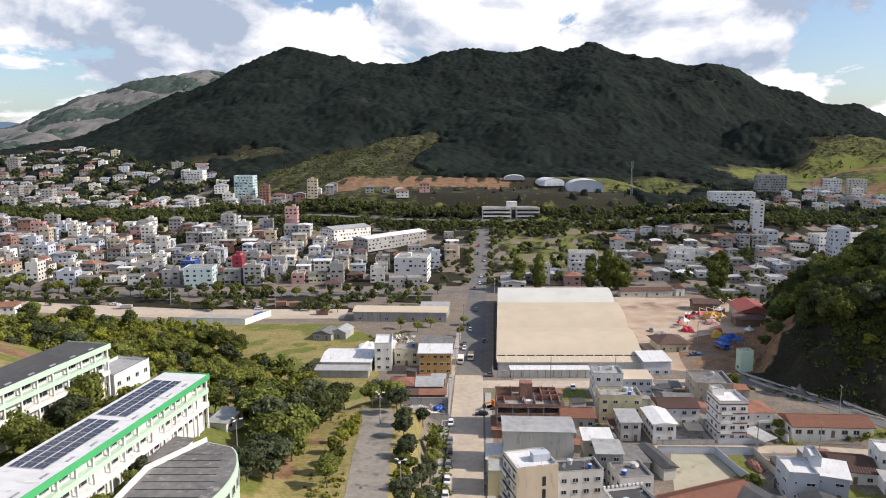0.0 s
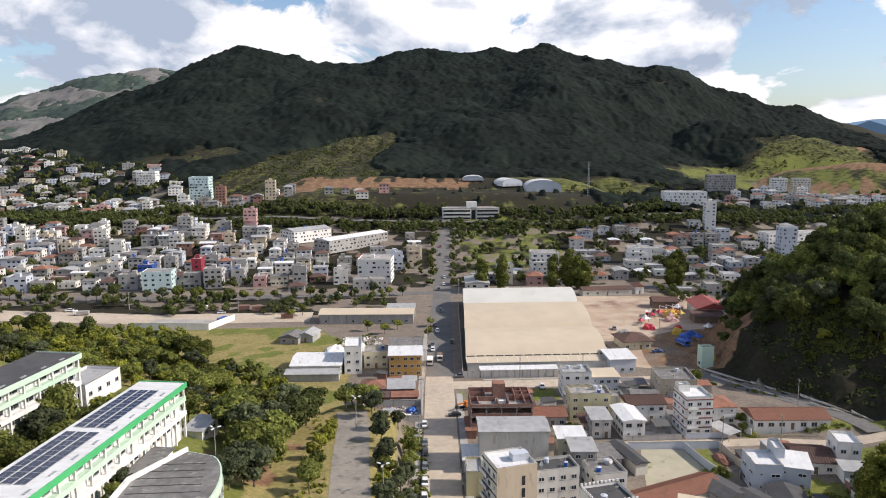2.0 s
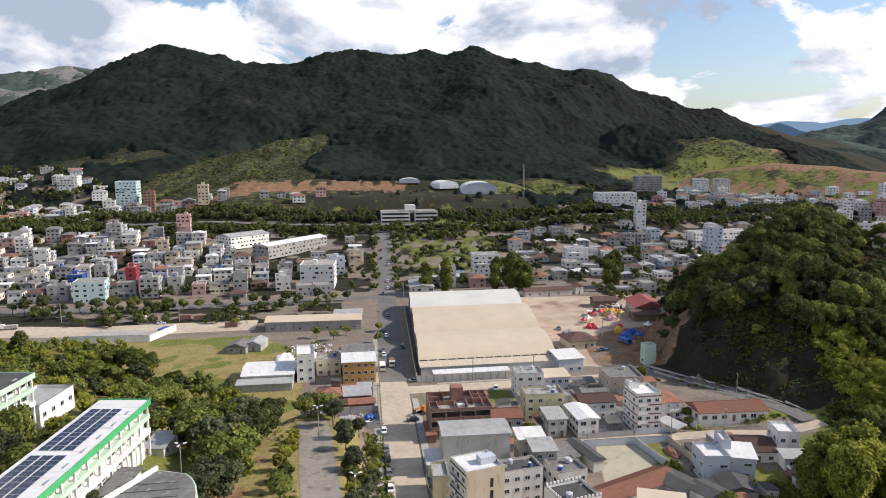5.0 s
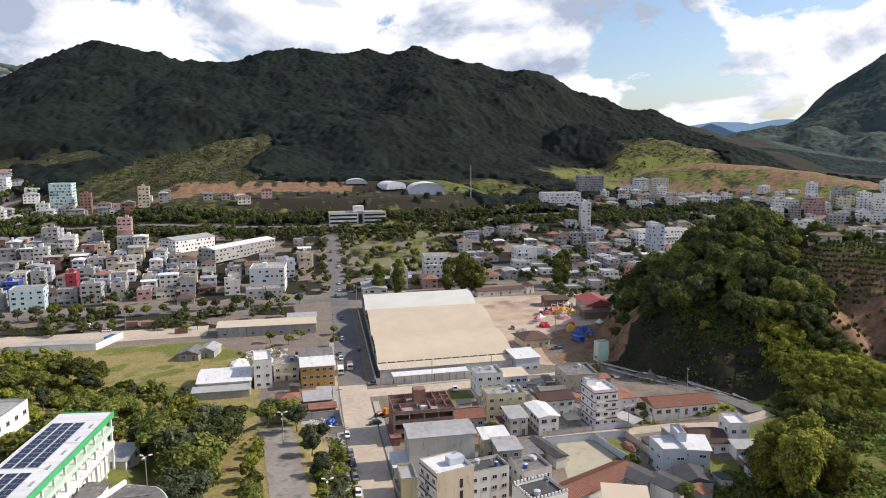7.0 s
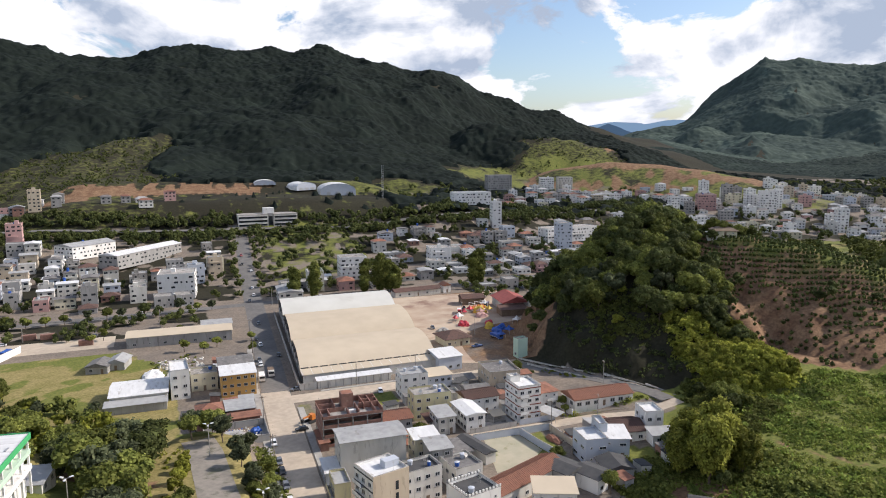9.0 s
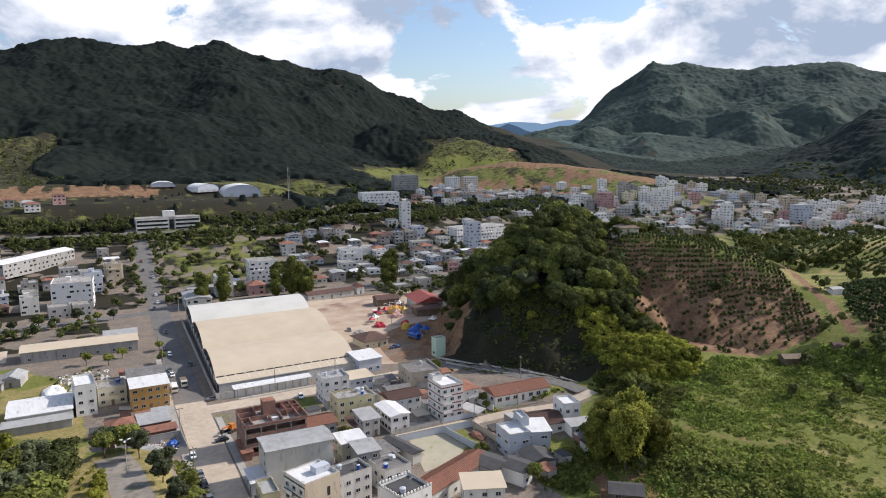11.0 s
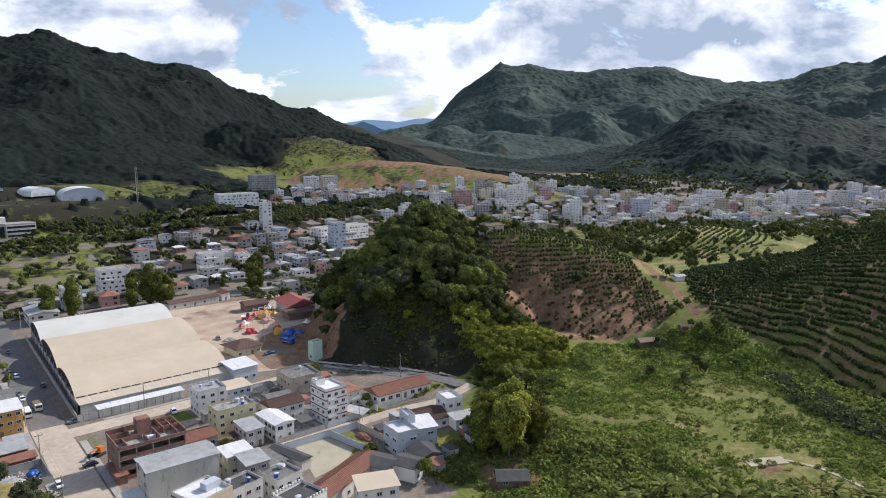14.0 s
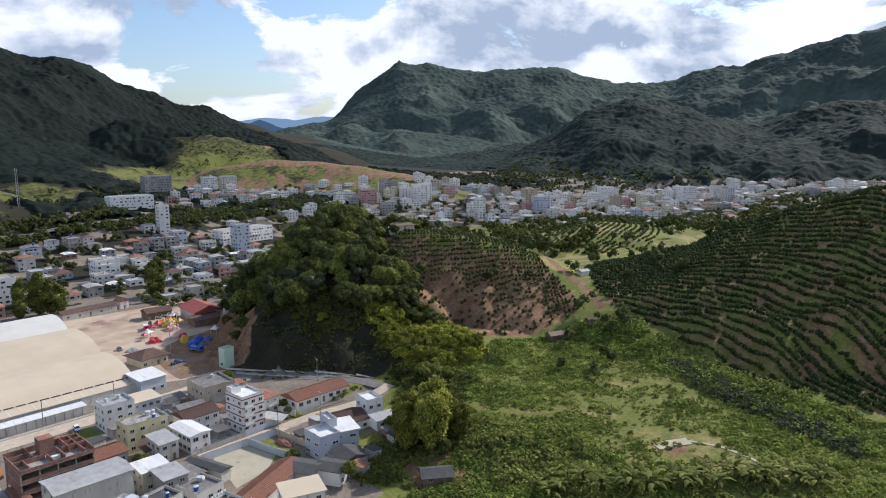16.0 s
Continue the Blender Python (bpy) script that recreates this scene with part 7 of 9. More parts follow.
house("house", "white farmhouse with a tile roof in the side valley", "building", 318, 262, 9, 8, -30, 2, "white", "gable_x", "tile", rise=1.6, win="fl", gap=3)
house("hut", "white-walled hut beside the dirt track", "building", 268, 176, 5, 4, -20, 1, "white", "gable_x", "tin_grey", fh=2.2, rise=0.8, win="", doors=())


# ---- clutter on roofs and lots ----
def dish(x, y, z, turn):
    root = thing("satellite_dish", "small pale satellite dish standing on a roof", "dish", pose(x, y, z, 0, 0, turn), "satellite dishes")
    part("stand", shared("dish_stand", lambda: Box().tube(0, 0, 0, 0.9, 0.05, 0.04, 6).mesh("stand", M["metal"])), None, root)
    part("bowl", shared("dish_bowl", lambda: Box().tube(0, 0, 0, 0.22, 0.12, 0.62, 12).mesh("bowl", M["offwhite"])), None, root, at=pose(0, 0.05, 0.85, -55, 0, 0))
    part("feed_arm", shared("dish_arm", lambda: Box().box(-0.02, -0.02, 0, 0.02, 0.02, 0.75).mesh("feed_arm", M["metal"])), None, root, at=pose(0, 0.05, 0.95, -55, 0, 0))


def roof_tank(x, y, z, r=0.75, blue=False):
    root = thing("water_tank", ("blue" if blue else "pale grey-blue") + " round plastic water tank on a roof", "tank", pose(x, y, z), "water tanks")
    part("tank", Box().tube(0, 0, 0, 1.15, r * 0.85, r, 14), M["blue_tarp" if blue else "bluegrey"], root)
    part("lid", Box().tube(0, 0, 1.15, 1.34, r * 1.05, r * 0.3, 14), M["bluegrey"], root)


def antenna(x, y, z, turn, h=2.4):
    root = thing("roof_antenna", "thin metal television antenna on a roof", "antenna", pose(x, y, z, 0, 0, turn), "roof antennas")
    part("mast", Box().tube(0, 0, 0, h, 0.03, 0.025, 5), M["metal"], root)
    for k in range(4):
        part("rod", Box().box(-0.5 + 0.08 * k, 0.12 * k - 0.02, h - 0.35 + 0.09 * k, 0.5 - 0.08 * k, 0.12 * k + 0.02, h - 0.31 + 0.09 * k), M["metal"], root)


def awning(x, y, w, d, rot, h0, h1, material, label):
    """A sheet on four posts, sloping from the back to the front."""
    z = hz(x, y)
    root = thing("carport", label, "carport", pose(x, y, z, 0, 0, rot), "")
    s = Box()
    s.poly((-w / 2, -d / 2, h0), (w / 2, -d / 2, h0), (w / 2, d / 2, h1), (-w / 2, d / 2, h1)).poly((-w / 2, d / 2, h1 - 0.08), (w / 2, d / 2, h1 - 0.08), (w / 2, -d / 2, h0 - 0.08), (-w / 2, -d / 2, h0 - 0.08))
    for a, b in (((-1, -1), (1, -1)), ((1, -1), (1, 1)), ((1, 1), (-1, 1)), ((-1, 1), (-1, -1))):
        za, zb = (h0 if a[1] < 0 else h1), (h0 if b[1] < 0 else h1)
        s.poly((a[0] * w / 2, a[1] * d / 2, za - 0.08), (b[0] * w / 2, b[1] * d / 2, zb - 0.08), (b[0] * w / 2, b[1] * d / 2, zb), (a[0] * w / 2, a[1] * d / 2, za))
    part("roof_sheet", s, M[material], root)
    for i in (-1, 1):
        for j, h in ((-1, h0), (1, h1)):
            part("post", Box().tube(i * (w / 2 - 0.2), j * (d / 2 - 0.2), -0.1, h - 0.09, 0.06, 0.06, 6), M["metal"], root)


yard_rng = random.Random(31)
for poly, count in (([(34, 158), (62, 160), (60, 205), (100, 206), (104, 242), (36, 244), (37, 200)], 20), ([(62, 140), (110, 150), (112, 182), (92, 184), (84, 160), (66, 158)], 7), ([(-26, 228), (2, 228), (2, 300), (-28, 300)], 8)):
    done, tries = 0, 0
    while done < count and tries < 900:
        tries += 1
        x, y = yard_rng.uniform(min(p[0] for p in poly), max(p[0] for p in poly)), yard_rng.uniform(min(p[1] for p in poly), max(p[1] for p in poly))
        w, d = yard_rng.uniform(3.0, 5.6), yard_rng.uniform(2.6, 4.4)
        if not inside(np.array(x), np.array(y), poly) or not free(x, y, 1.6) or near_line(np.array(x), np.array(y), LANE) < 6 or near_line(np.array(x), np.array(y), CROSS) < 8 or (64 < x < 86 and 166 < y < 189):
            continue
        look_, roof_ = yard_rng.choice([("rusty brown tile", "tile_dark"), ("grey fibre-cement", "fibre"), ("worn clay-tile", "tile"), ("dull metal-sheet", "tin_grey"), ("dark sheet", "tin_dark")])
        house("shed", f"small back-yard lean-to with a {look_} roof", "building", x, y, w, d, yard_rng.choice([-3, 87, 8]), 1, yard_rng.choice(["grey", "offwhite", "brick"]), "shed", roof_, fh=yard_rng.uniform(2.2, 2.9), rise=0.5, win="", doors=(), over=0.25, group="back-yard sheds")
        TAKEN[-1] = (x, y, max(w, d) * 0.55)
        done += 1


def tent(x, y, w, rot, material, label):
    """A pitched fair tent: a pyramid canopy with a hanging edge on four posts."""
    root = thing("fair_tent", label, "tent", pose(x, y, hz(x, y) + 0.08, 0, 0, rot), "fair tents")
    c = Box()
    q = [(-w / 2, -w / 2), (w / 2, -w / 2), (w / 2, w / 2), (-w / 2, w / 2)]
    for k in range(4):
        a, b = q[k], q[(k + 1) % 4]
        m = ((a[0] + b[0]) * 0.22, (a[1] + b[1]) * 0.22)
        c.poly((*a, 2.5), (*b, 2.5), (m[0] + (b[0] - a[0]) * 0.18, m[1] + (b[1] - a[1]) * 0.18, 3.2), (m[0] - (b[0] - a[0]) * 0.18, m[1] - (b[1] - a[1]) * 0.18, 3.2))
        c.poly((m[0] - (b[0] - a[0]) * 0.18, m[1] - (b[1] - a[1]) * 0.18, 3.2), (m[0] + (b[0] - a[0]) * 0.18, m[1] + (b[1] - a[1]) * 0.18, 3.2), (0, 0, 4.3))
        c.poly((*a, 2.15), (*b, 2.15), (*b, 2.5), (*a, 2.5))
    part("canopy", c, M[material], root)
    for a in q:
        part("post", Box().tube(a[0] * 0.97, a[1] * 0.97, 0, 2.5, 0.05, 0.05, 6), M["metal"], root)


def ride(x, y, rot):
    """A folded carousel on its lorry bed: a deck with orange and yellow gondolas and arches over them."""
    root = thing("fair_ride", "orange and yellow fairground ride on a white deck", "ride", pose(x, y, hz(x, y) + 0.09, 0, 0, rot))
    part("deck", Box().box(-5, -3, 0.3, 5, 3, 0.9), M["white"], root)
    for i in range(5):
        for j in range(3):
            g_ = part("gondola", Box().box(-4.6 + 1.9 * i, -2.5 + 1.7 * j, 0.9, -3.2 + 1.9 * i, -1.3 + 1.7 * j, 1.7), M[("orange", "yellow_tarp", "orange", "red_tarp", "yellow_tarp")[(i + 2 * j) % 5]], root)
            part("seat", Box().box(-4.5 + 1.9 * i, -1.6 + 1.7 * j, 1.7, -3.3 + 1.9 * i, -1.35 + 1.7 * j, 2.2), M["orange"], g_)
    for i in range(3):
        part("arch", Box().box(-4.6 + 4.4 * i, -2.9, 0.9, -4.4 + 4.4 * i, -2.7, 4.2).box(-4.6 + 4.4 * i, 2.7, 0.9, -4.4 + 4.4 * i, 2.9, 4.2).box(-4.6 + 4.4 * i, -2.9, 4.2, -4.4 + 4.4 * i, 2.9, 4.4), M["white"], root)
    for i in range(4):
        part("wheel", Box().tube(-3.5 + 2.2 * i, -2.6, 0, 0.5, 0.4, 0.4, 8), M["tyre"], root)


def rubble(name, label, x0, x1, y0, y1, n, rmin, rmax, material, seed, zoff=0.0):
    """Loose broken lumps on the ground, too many to count."""
    rng = np.random.RandomState(seed)
    bm = Box()
    for k in range(n):
        x, y, r = rng.uniform(x0, x1), rng.uniform(y0, y1), rng.uniform(rmin, rmax)
        z, a = hz(x, y) + zoff, rng.uniform(0, 3.14)
        c, s = math.cos(a) * r, math.sin(a) * r
        h = r * rng.uniform(0.4, 1.1)
        q = [(x + c, y + s), (x - s * 0.8, y + c * 0.8), (x - c, y - s), (x + s * 0.8, y - c * 0.8)]
        i = len(bm.v)
        bm.v += [(px_, py_, z - 0.1) for px_, py_ in q] + [(x + (px_ - x) * 0.6, y + (py_ - y) * 0.6, z + h * rng.uniform(0.7, 1.2)) for px_, py_ in q]
        bm.f += [(i + 4, i + 5, i + 6, i + 7)] + [(i + j, i + (j + 1) % 4, i + 4 + (j + 1) % 4, i + 4 + j) for j in range(4)]
    tagged(new(name, bm.mesh(name, M[material])), label, "rubble", kind="stuff")


for x, y, z, a in ((36, 163.2, 9.0, 40), (29.4, 160.2, 9.0, 120), (48.5, 166.5, 6.1, 200), (57, 215, 8.5, 60), (52, 212.4, 8.5, 150), (90.4, 229, 6.7, 30), (23, 153, 15.4, 80), (44, 147, 9.0, 10), (58.5, 236, 8.5, 100), (-15.5, 271, 6.1, 50)):
    dish(x, y, z, a)
for x, y, z, r, blue in ((31, 162.8, 9.0, 0.7, False), (35.4, 160.4, 9.0, 0.5, True), (44.5, 163, 6.1, 0.7, True), (58.6, 211.8, 8.5, 0.6, True), (60, 215, 8.5, 0.6, False), (94, 236, 6.7, 0.7, False), (40, 143.5, 9.0, 0.8, False), (54.6, 236.6, 8.5, 0.6, False), (-12, 274.4, 6.1, 0.7, True)):
    roof_tank(x, y, z, r, blue)
for x, y, z, a in ((34, 159.5, 9.0, 10), (45, 167.5, 6.1, 70), (53.4, 216, 8.5, 30), (93, 228.5, 6.7, 100), (60, 233, 8.5, 60), (22, 148.6, 15.4, 20)):
    antenna(x, y, z, a)
awning(75.2, 201, 5.0, 5.0, 0, 2.3, 2.7, "tin_cream", "cream sheet carport over a parked car")
awning(92.6, 195.4, 6.0, 8.0, 28, 2.2, 2.9, "tin_grey", "pale sheet awning beside the apartment building")
awning(79, 238, 9.0, 6.0, -4, 2.6, 3.2, "fibre", "open shelter with dark sheets")
awning(53.0, 204.6, 5.6, 7.0, 0, 2.9, 3.4, "tile_dark", "maroon sheet lean-to between two houses")
awning(47.5, 174.5, 5.4, 6.0, -2, 2.6, 3.0, "tin_grey", "grey sheet carport in a narrow yard")
for row in (("white_stones", "pale broken stone blocks in a mason's yard", -31, -13, 283, 312, 130, 0.3, 1.1, "offwhite", 1), ("brick_rubble", "orange brick rubble and earth on a slope", 34, 41, 151, 156.5, 150, 0.2, 0.7, "rubble", 2, 0.0),
            ("building_rubble", "pale building rubble beside the lane", 85.5, 91.5, 176.5, 185.5, 120, 0.15, 0.5, "beige", 3), ("scrap", "scattered pale scrap on the yard floor", -16.5, 0.5, 213.5, 225.5, 160, 0.15, 0.6, "offwhite", 4), ("scrap", "scattered blue and grey scrap on the yard floor", -16.5, 0.5, 213.5, 225.5, 40, 0.2, 0.5, "blue_tarp", 5),
            ("brick_rubble", "rust-coloured scrap on the yard floor", -16.5, 0.5, 213.5, 225.5, 70, 0.2, 0.7, "brick", 6)):
    rubble(*row)
ride(135, 346, 20)
for x, y, w, r, m_, lab in ((131, 334.5, 3.4, 10, "pink", "pink and white fair tent"), (141, 351, 3.6, 40, "white", "white fair tent"), (116, 329, 4.0, 20, "white", "white fair tent"), (127.5, 341, 3.0, 30, "red_tarp", "red fair tent"), (122, 336, 2.6, 0, "red_tarp", "narrow red fair tent"), (112.5, 325, 2.4, 15, "red_tarp", "narrow red fair tent"), (137.5, 337.5, 3.0, 15, "yellow_tarp", "yellow fair tent"), (133, 296.5, 3.2, 30, "white", "white fair tent"), (127.5, 294, 3.6, 25, "blue_tarp", "blue fair tent"), (120, 287.5, 3.0, 15, "blue_tarp", "blue fair tent")):
    tent(x, y, w, r, m_, lab + " on the fairground yard")
wall_run([(113.5, 257), (123.5, 239), (132.5, 222.5), (139, 204.5), (141, 190)], 0.7, 0.3, "offwhite", "low pale retaining wall along the hill road")
cr = thing("battlement", "white crenellated parapet along a dark roof", "parapet", pose(41.5, 145.5, hz(41.5, 145.5) + 9.72, 0, 0, 12))
for k in range(10):
    for x, y in ((-4.6 + 1.02 * k, -4.35), (-4.6 + 1.02 * k, 4.35)):
        part("merlon", Box().box(x, y - 0.15, 0, x + 0.5, y + 0.15, 0.55), M["white"], cr)
for k in range(8):
    part("merlon", Box().box(-4.95, -3.9 + 1.0 * k, 0, -4.7, -3.4 + 1.0 * k, 0.55), M["white"], cr)


# ---- plants ----
def leaf_cloud(rng, centres, radii, per, size, flat=0.75):
    """Leaf blades (bent quads) in clumps on the shell of small balls, plus small cores that close the clumps."""
    centres, radii = np.asarray(centres, float), np.asarray(radii, float)
    count = (per * (0.6 + 0.8 * rng.rand(len(centres)))).astype(int)
    own = np.repeat(np.arange(len(centres)), count)
    n = len(own)
    d = rng.normal(size=(n, 3))
    d /= np.linalg.norm(d, axis=1)[:, None]
    p = centres[own] + d * radii[own][:, None] * (0.62 + 0.45 * rng.rand(n, 1)) * np.array([1, 1, flat])
    face = d * 0.75 + rng.normal(size=(n, 3)) * 0.42 + np.array([0, 0, 0.35])    # blades turn outwards and up, to the light
    face /= np.linalg.norm(face, axis=1)[:, None] + 1e-9
    t = np.cross(face, rng.normal(size=(n, 3)))
    t /= np.linalg.norm(t, axis=1)[:, None] + 1e-9
    up = np.cross(face, t)
    s = size * (0.6 + 0.8 * rng.rand(n, 1))
    quad = np.stack([p - t * s * 0.5, p - up * s * 0.45, p + t * s * 0.5, p + up * s * 0.6], 1)
    return quad.reshape(-1, 3), np.arange(n * 4).reshape(n, 4)


def ico(sub=1):
    bm = bmesh.new()
    bmesh.ops.create_icosphere(bm, subdivisions=sub, radius=1)
    v = np.array([x.co[:] for x in bm.verts])
    f = np.array([[l.index for l in q.verts] for q in bm.faces])
    bm.free()
    return v, f


ICO1 = ico(1)


def blobs(centres, scale, rng, base=ICO1, jitter=0.22):
    """Many rough lumps as arrays: centres (n, 3), scale (n, 3)."""
    v, f = base
    n, k = len(centres), len(v)
    a = rng.uniform(0, 2 * math.pi, n)
    c, s = np.cos(a)[:, None], np.sin(a)[:, None]
    vv = np.repeat(v[None], n, 0) * (1 + jitter * rng.normal(size=(n, k, 1)))
    x, y = vv[..., 0] * c - vv[..., 1] * s, vv[..., 0] * s + vv[..., 1] * c
    vv = np.stack([x, y, vv[..., 2]], -1) * np.asarray(scale)[:, None, :] + np.asarray(centres)[:, None, :]
    ff = (f[None] + (np.arange(n) * k)[:, None, None]).reshape(-1, 3)
    return vv.reshape(-1, 3), ff


def tree_template(kind, seed, material, height_, spread, clumps, per, size, label, trunk_share=0.35, shape="round"):
    rng = np.random.RandomState(seed)
    root = thing(kind, label, "tree", pose(0, 0, -80), "trees")
    b = Box()
    lean = rng.uniform(-0.4, 0.4, 2)
    th = height_ * trunk_share
    for k in range(4):
        z0, z1 = th * k / 4 - (0.6 if k == 0 else 0), th * (k + 1) / 4
        b.tube(lean[0] * k / 4, lean[1] * k / 4, z0, z1, 0.045 * height_ * (1 - 0.14 * k) * 0.7, 0.045 * height_ * (1 - 0.14 * (k + 1)) * 0.7, 7)
    cen, rad = [], []
    for i in range(clumps):
        if shape == "column":
            z = th * 0.6 + (height_ - th * 0.6) * (i + 0.5) / clumps
            w = spread * (0.45 + 0.55 * math.sin(math.pi * min(0.95, (i + 1.2) / (clumps + 1))))
            a, q = rng.uniform(0, 2 * math.pi), rng.uniform(0, 0.55)
            cen.append((q * w * math.cos(a), q * w * math.sin(a), z))
            rad.append(w * rng.uniform(0.5, 0.75))
        else:
            d = rng.normal(size=3)
            d /= np.linalg.norm(d)
            q = rng.uniform(0.45, 1.0)
            top = (height_ - th) / 2
            cen.append((d[0] * spread * q * 0.8, d[1] * spread * q * 0.8, th + top * 0.95 + d[2] * top * 0.72 * q))
            rad.append(spread * rng.uniform(0.26, 0.46))
    for c in cen[::3]:
        n = len(b.v)
        p0, p1 = Vector((lean[0], lean[1], th * 0.85)), Vector(c)
        side = (p1 - p0).cross(Vector((0, 0, 1)))
        if side.length < 1e-3:
            continue
        side = side.normalized() * 0.012 * height_
        up = Vector((0, 0, 0.012 * height_))
        for p, s in ((p0, 1.0), (p1, 0.35)):
            b.v += [tuple(p + side * s), tuple(p + up * s), tuple(p - side * s), tuple(p - up * s)]
        b.f += [(n + i, n + (i + 1) % 4, n + 4 + (i + 1) % 4, n + 4 + i) for i in range(4)]
    part("trunk", b, M["bark"], root)
    v, f = leaf_cloud(rng, cen, rad, per, size)
    cv, cf = blobs(np.array(cen), np.stack([np.array(rad) * 0.72] * 2 + [np.array(rad) * 0.6], 1), rng, ICO1, 0.1)
    me = mesh_np("crown", v, f, [M[material]])
    crown = part("crown", me, None, root)
    core = mesh_np("inner_leaves", cv, cf, [M[material]], smooth=True)
    part("inner_leaves", core, None, crown)
    return root


TREES = {
    "mango": [tree_template("broadleaf_tree", 1 + k, "leaf", 10, 4.6, 26, 120, 0.62, "broad round-crowned leafy green tree") for k in range(2)],
    "dark": [tree_template("forest_tree", 11 + k, "leaf_dark", 11, 4.4, 26, 120, 0.6, "dense dark green broadleaf tree") for k in range(2)],
    "grey": [tree_template("grey_tree", 21 + k, "leaf_grey", 9, 4.0, 18, 90, 0.5, "loose grey-green tree with a thin crown") for k in range(2)],
    "lime": [tree_template("lime_tree", 31 + k, "leaf_lime", 6, 2.8, 18, 100, 0.5, "bright yellow-green leafy young tree", 0.2) for k in range(2)],
    "small": [tree_template("street_tree", 41 + k, "leaf", 5, 2.2, 14, 90, 0.42, "small round street tree") for k in range(2)],
    "poplar": [tree_template("poplar", 51, "leaf", 18, 5.2, 30, 190, 0.7, "tall narrow columnar green tree", 0.15, "column")],
    "bamboo": [tree_template("bamboo_clump", 61, "leaf_bamboo", 17, 5.6, 58, 130, 0.55, "big yellow-green bamboo clump", 0.10)],
}


def plant(kind, x, y, s=1.0, rot=0.0, which=None, z=None):
    rng = random.Random(int(x * 13.7 + y * 7.3))
    src = TREES[kind][which if which is not None else rng.randrange(len(TREES[kind]))]
    m = pose(x, y, (hz(x, y) if z is None else z) - 0.15, 0, 0, rot or rng.uniform(0, 360)) @ Matrix.Diagonal((s, s, s * rng.uniform(0.88, 1.15), 1))
    ob = copy_thing(src, Matrix())
    ob.matrix_basis = m
    return ob


def grove(kind_weights, poly, n, seed, smin, smax, gap=2.6, zmin=-9, avoid=True, sink=0.0):
    """Trees at random inside a stretch of the plan, kept apart."""
    rng = random.Random(seed)
    xs, ys = [p[0] for p in poly], [p[1] for p in poly]
    put, tries = [], 0
    kinds = [k for k, w in kind_weights for _ in range(w)]
    while len(put) < n and tries < n * 30:
        tries += 1
        x, y = rng.uniform(min(xs), max(xs)), rng.uniform(min(ys), max(ys))
        if not inside(np.array(x), np.array(y), poly) or hz(x, y) < zmin:
            continue
        if any((x - a) ** 2 + (y - b) ** 2 < gap * gap for a, b in put) or (avoid and not free(x, y, 0.0)):
            continue
        put.append((x, y))
        s = rng.uniform(smin, smax)
        plant(rng.choice(kinds), x, y, s, z=hz(x, y) - sink * s)


# - the bank and the school grounds
for k, x, y, s in (("mango", -41, 172, 1.15), ("grey", -37, 168, 1.35), ("grey", -33, 176, 1.2), ("mango", -30, 168, 1.1), ("mango", -36, 160, 1.1), ("mango", -42, 186, 1.0), ("dark", -28, 182, 1.2), ("mango", -30, 157, 0.95), ("grey", -34, 150, 1.0), ("grey", -31, 143, 1.05), ("grey", -35, 137, 0.9), ("dark", -26, 190, 1.0), ("mango", -38, 195, 1.1), ("grey", -46, 180, 1.1), ("grey", -33, 198, 1.2), ("dark", -46, 192, 1.1), ("mango", -50, 200, 1.1), ("dark", -26, 203, 0.9), ("grey", -20, 209, 1.0), ("mango", -15.5, 207, 0.9), ("lime", -26.5, 163, 0.8), ("lime", -25.5, 170, 0.8), ("lime", -24.5, 177, 0.9), ("lime", -24, 184, 0.7), ("mango", -25.5, 149, 0.55), ("mango", -25.0, 141.5, 0.6), ("mango", -24.5, 155, 0.5),
                   ("grey", -9.5, 160, 0.75), ("lime", -9.0, 153, 0.7), ("grey", -8.5, 168, 0.7), ("grey", -7.5, 148, 0.8), ("mango", -3.0, 185, 0.65), ("grey", -3.5, 170, 0.7), ("grey", -4.5, 156, 0.75), ("mango", -3.0, 178, 0.6), ("grey", -6, 197, 0.7), ("grey", -13.5, 196, 0.8), ("grey", -1.8, 142, 0.8), ("mango", 2.0, 150, 0.7), ("grey", -9.2, 141, 0.85), ("mango", -8.8, 157, 0.6), ("lime", -10.0, 148, 0.6), ("grey", -10.5, 175, 0.8), ("grey", -10.8, 184, 0.75), ("grey", -5.5, 163, 0.8), ("mango", -5.0, 150, 0.7), ("grey", -13, 203, 0.9), ("mango", -21.5, 203, 0.8),
                   ("mango", -70, 150, 1.05), ("mango", -74, 138, 1.0), ("grey", -70, 142, 1.0), ("lime", -66, 158, 1.4), ("mango", -78, 128, 0.9), ("mango", -84, 120, 0.8), ("mango", -62, 182, 1.0), ("dark", -70, 190, 1.1), ("small", -55.6, 127, 0.9), ("small", -56.4, 119, 0.8), ("grey", -54.5, 136, 0.6), ("small", -57.6, 110, 0.8), ("grey", -56.2, 123, 0.55), ("mango", -81, 150, 1.25), ("grey", -79, 142, 1.3), ("lime", -74, 160, 1.5), ("mango", -85, 131, 1.2)):
    if -47 < x < -25.9 and y < 204 and s > 0.8:
        x, s = x - 6.0, s * 1.2
    plant(k, x, y, s, z=hz(x, y) - (1.5 * s if s > 0.8 else 0.0))
grove([("lime", 5), ("mango", 2), ("grey", 1)], [(-150, 225), (-52, 205), (-60, 255), (-100, 290), (-160, 285)], 70, 3, 0.7, 1.2)
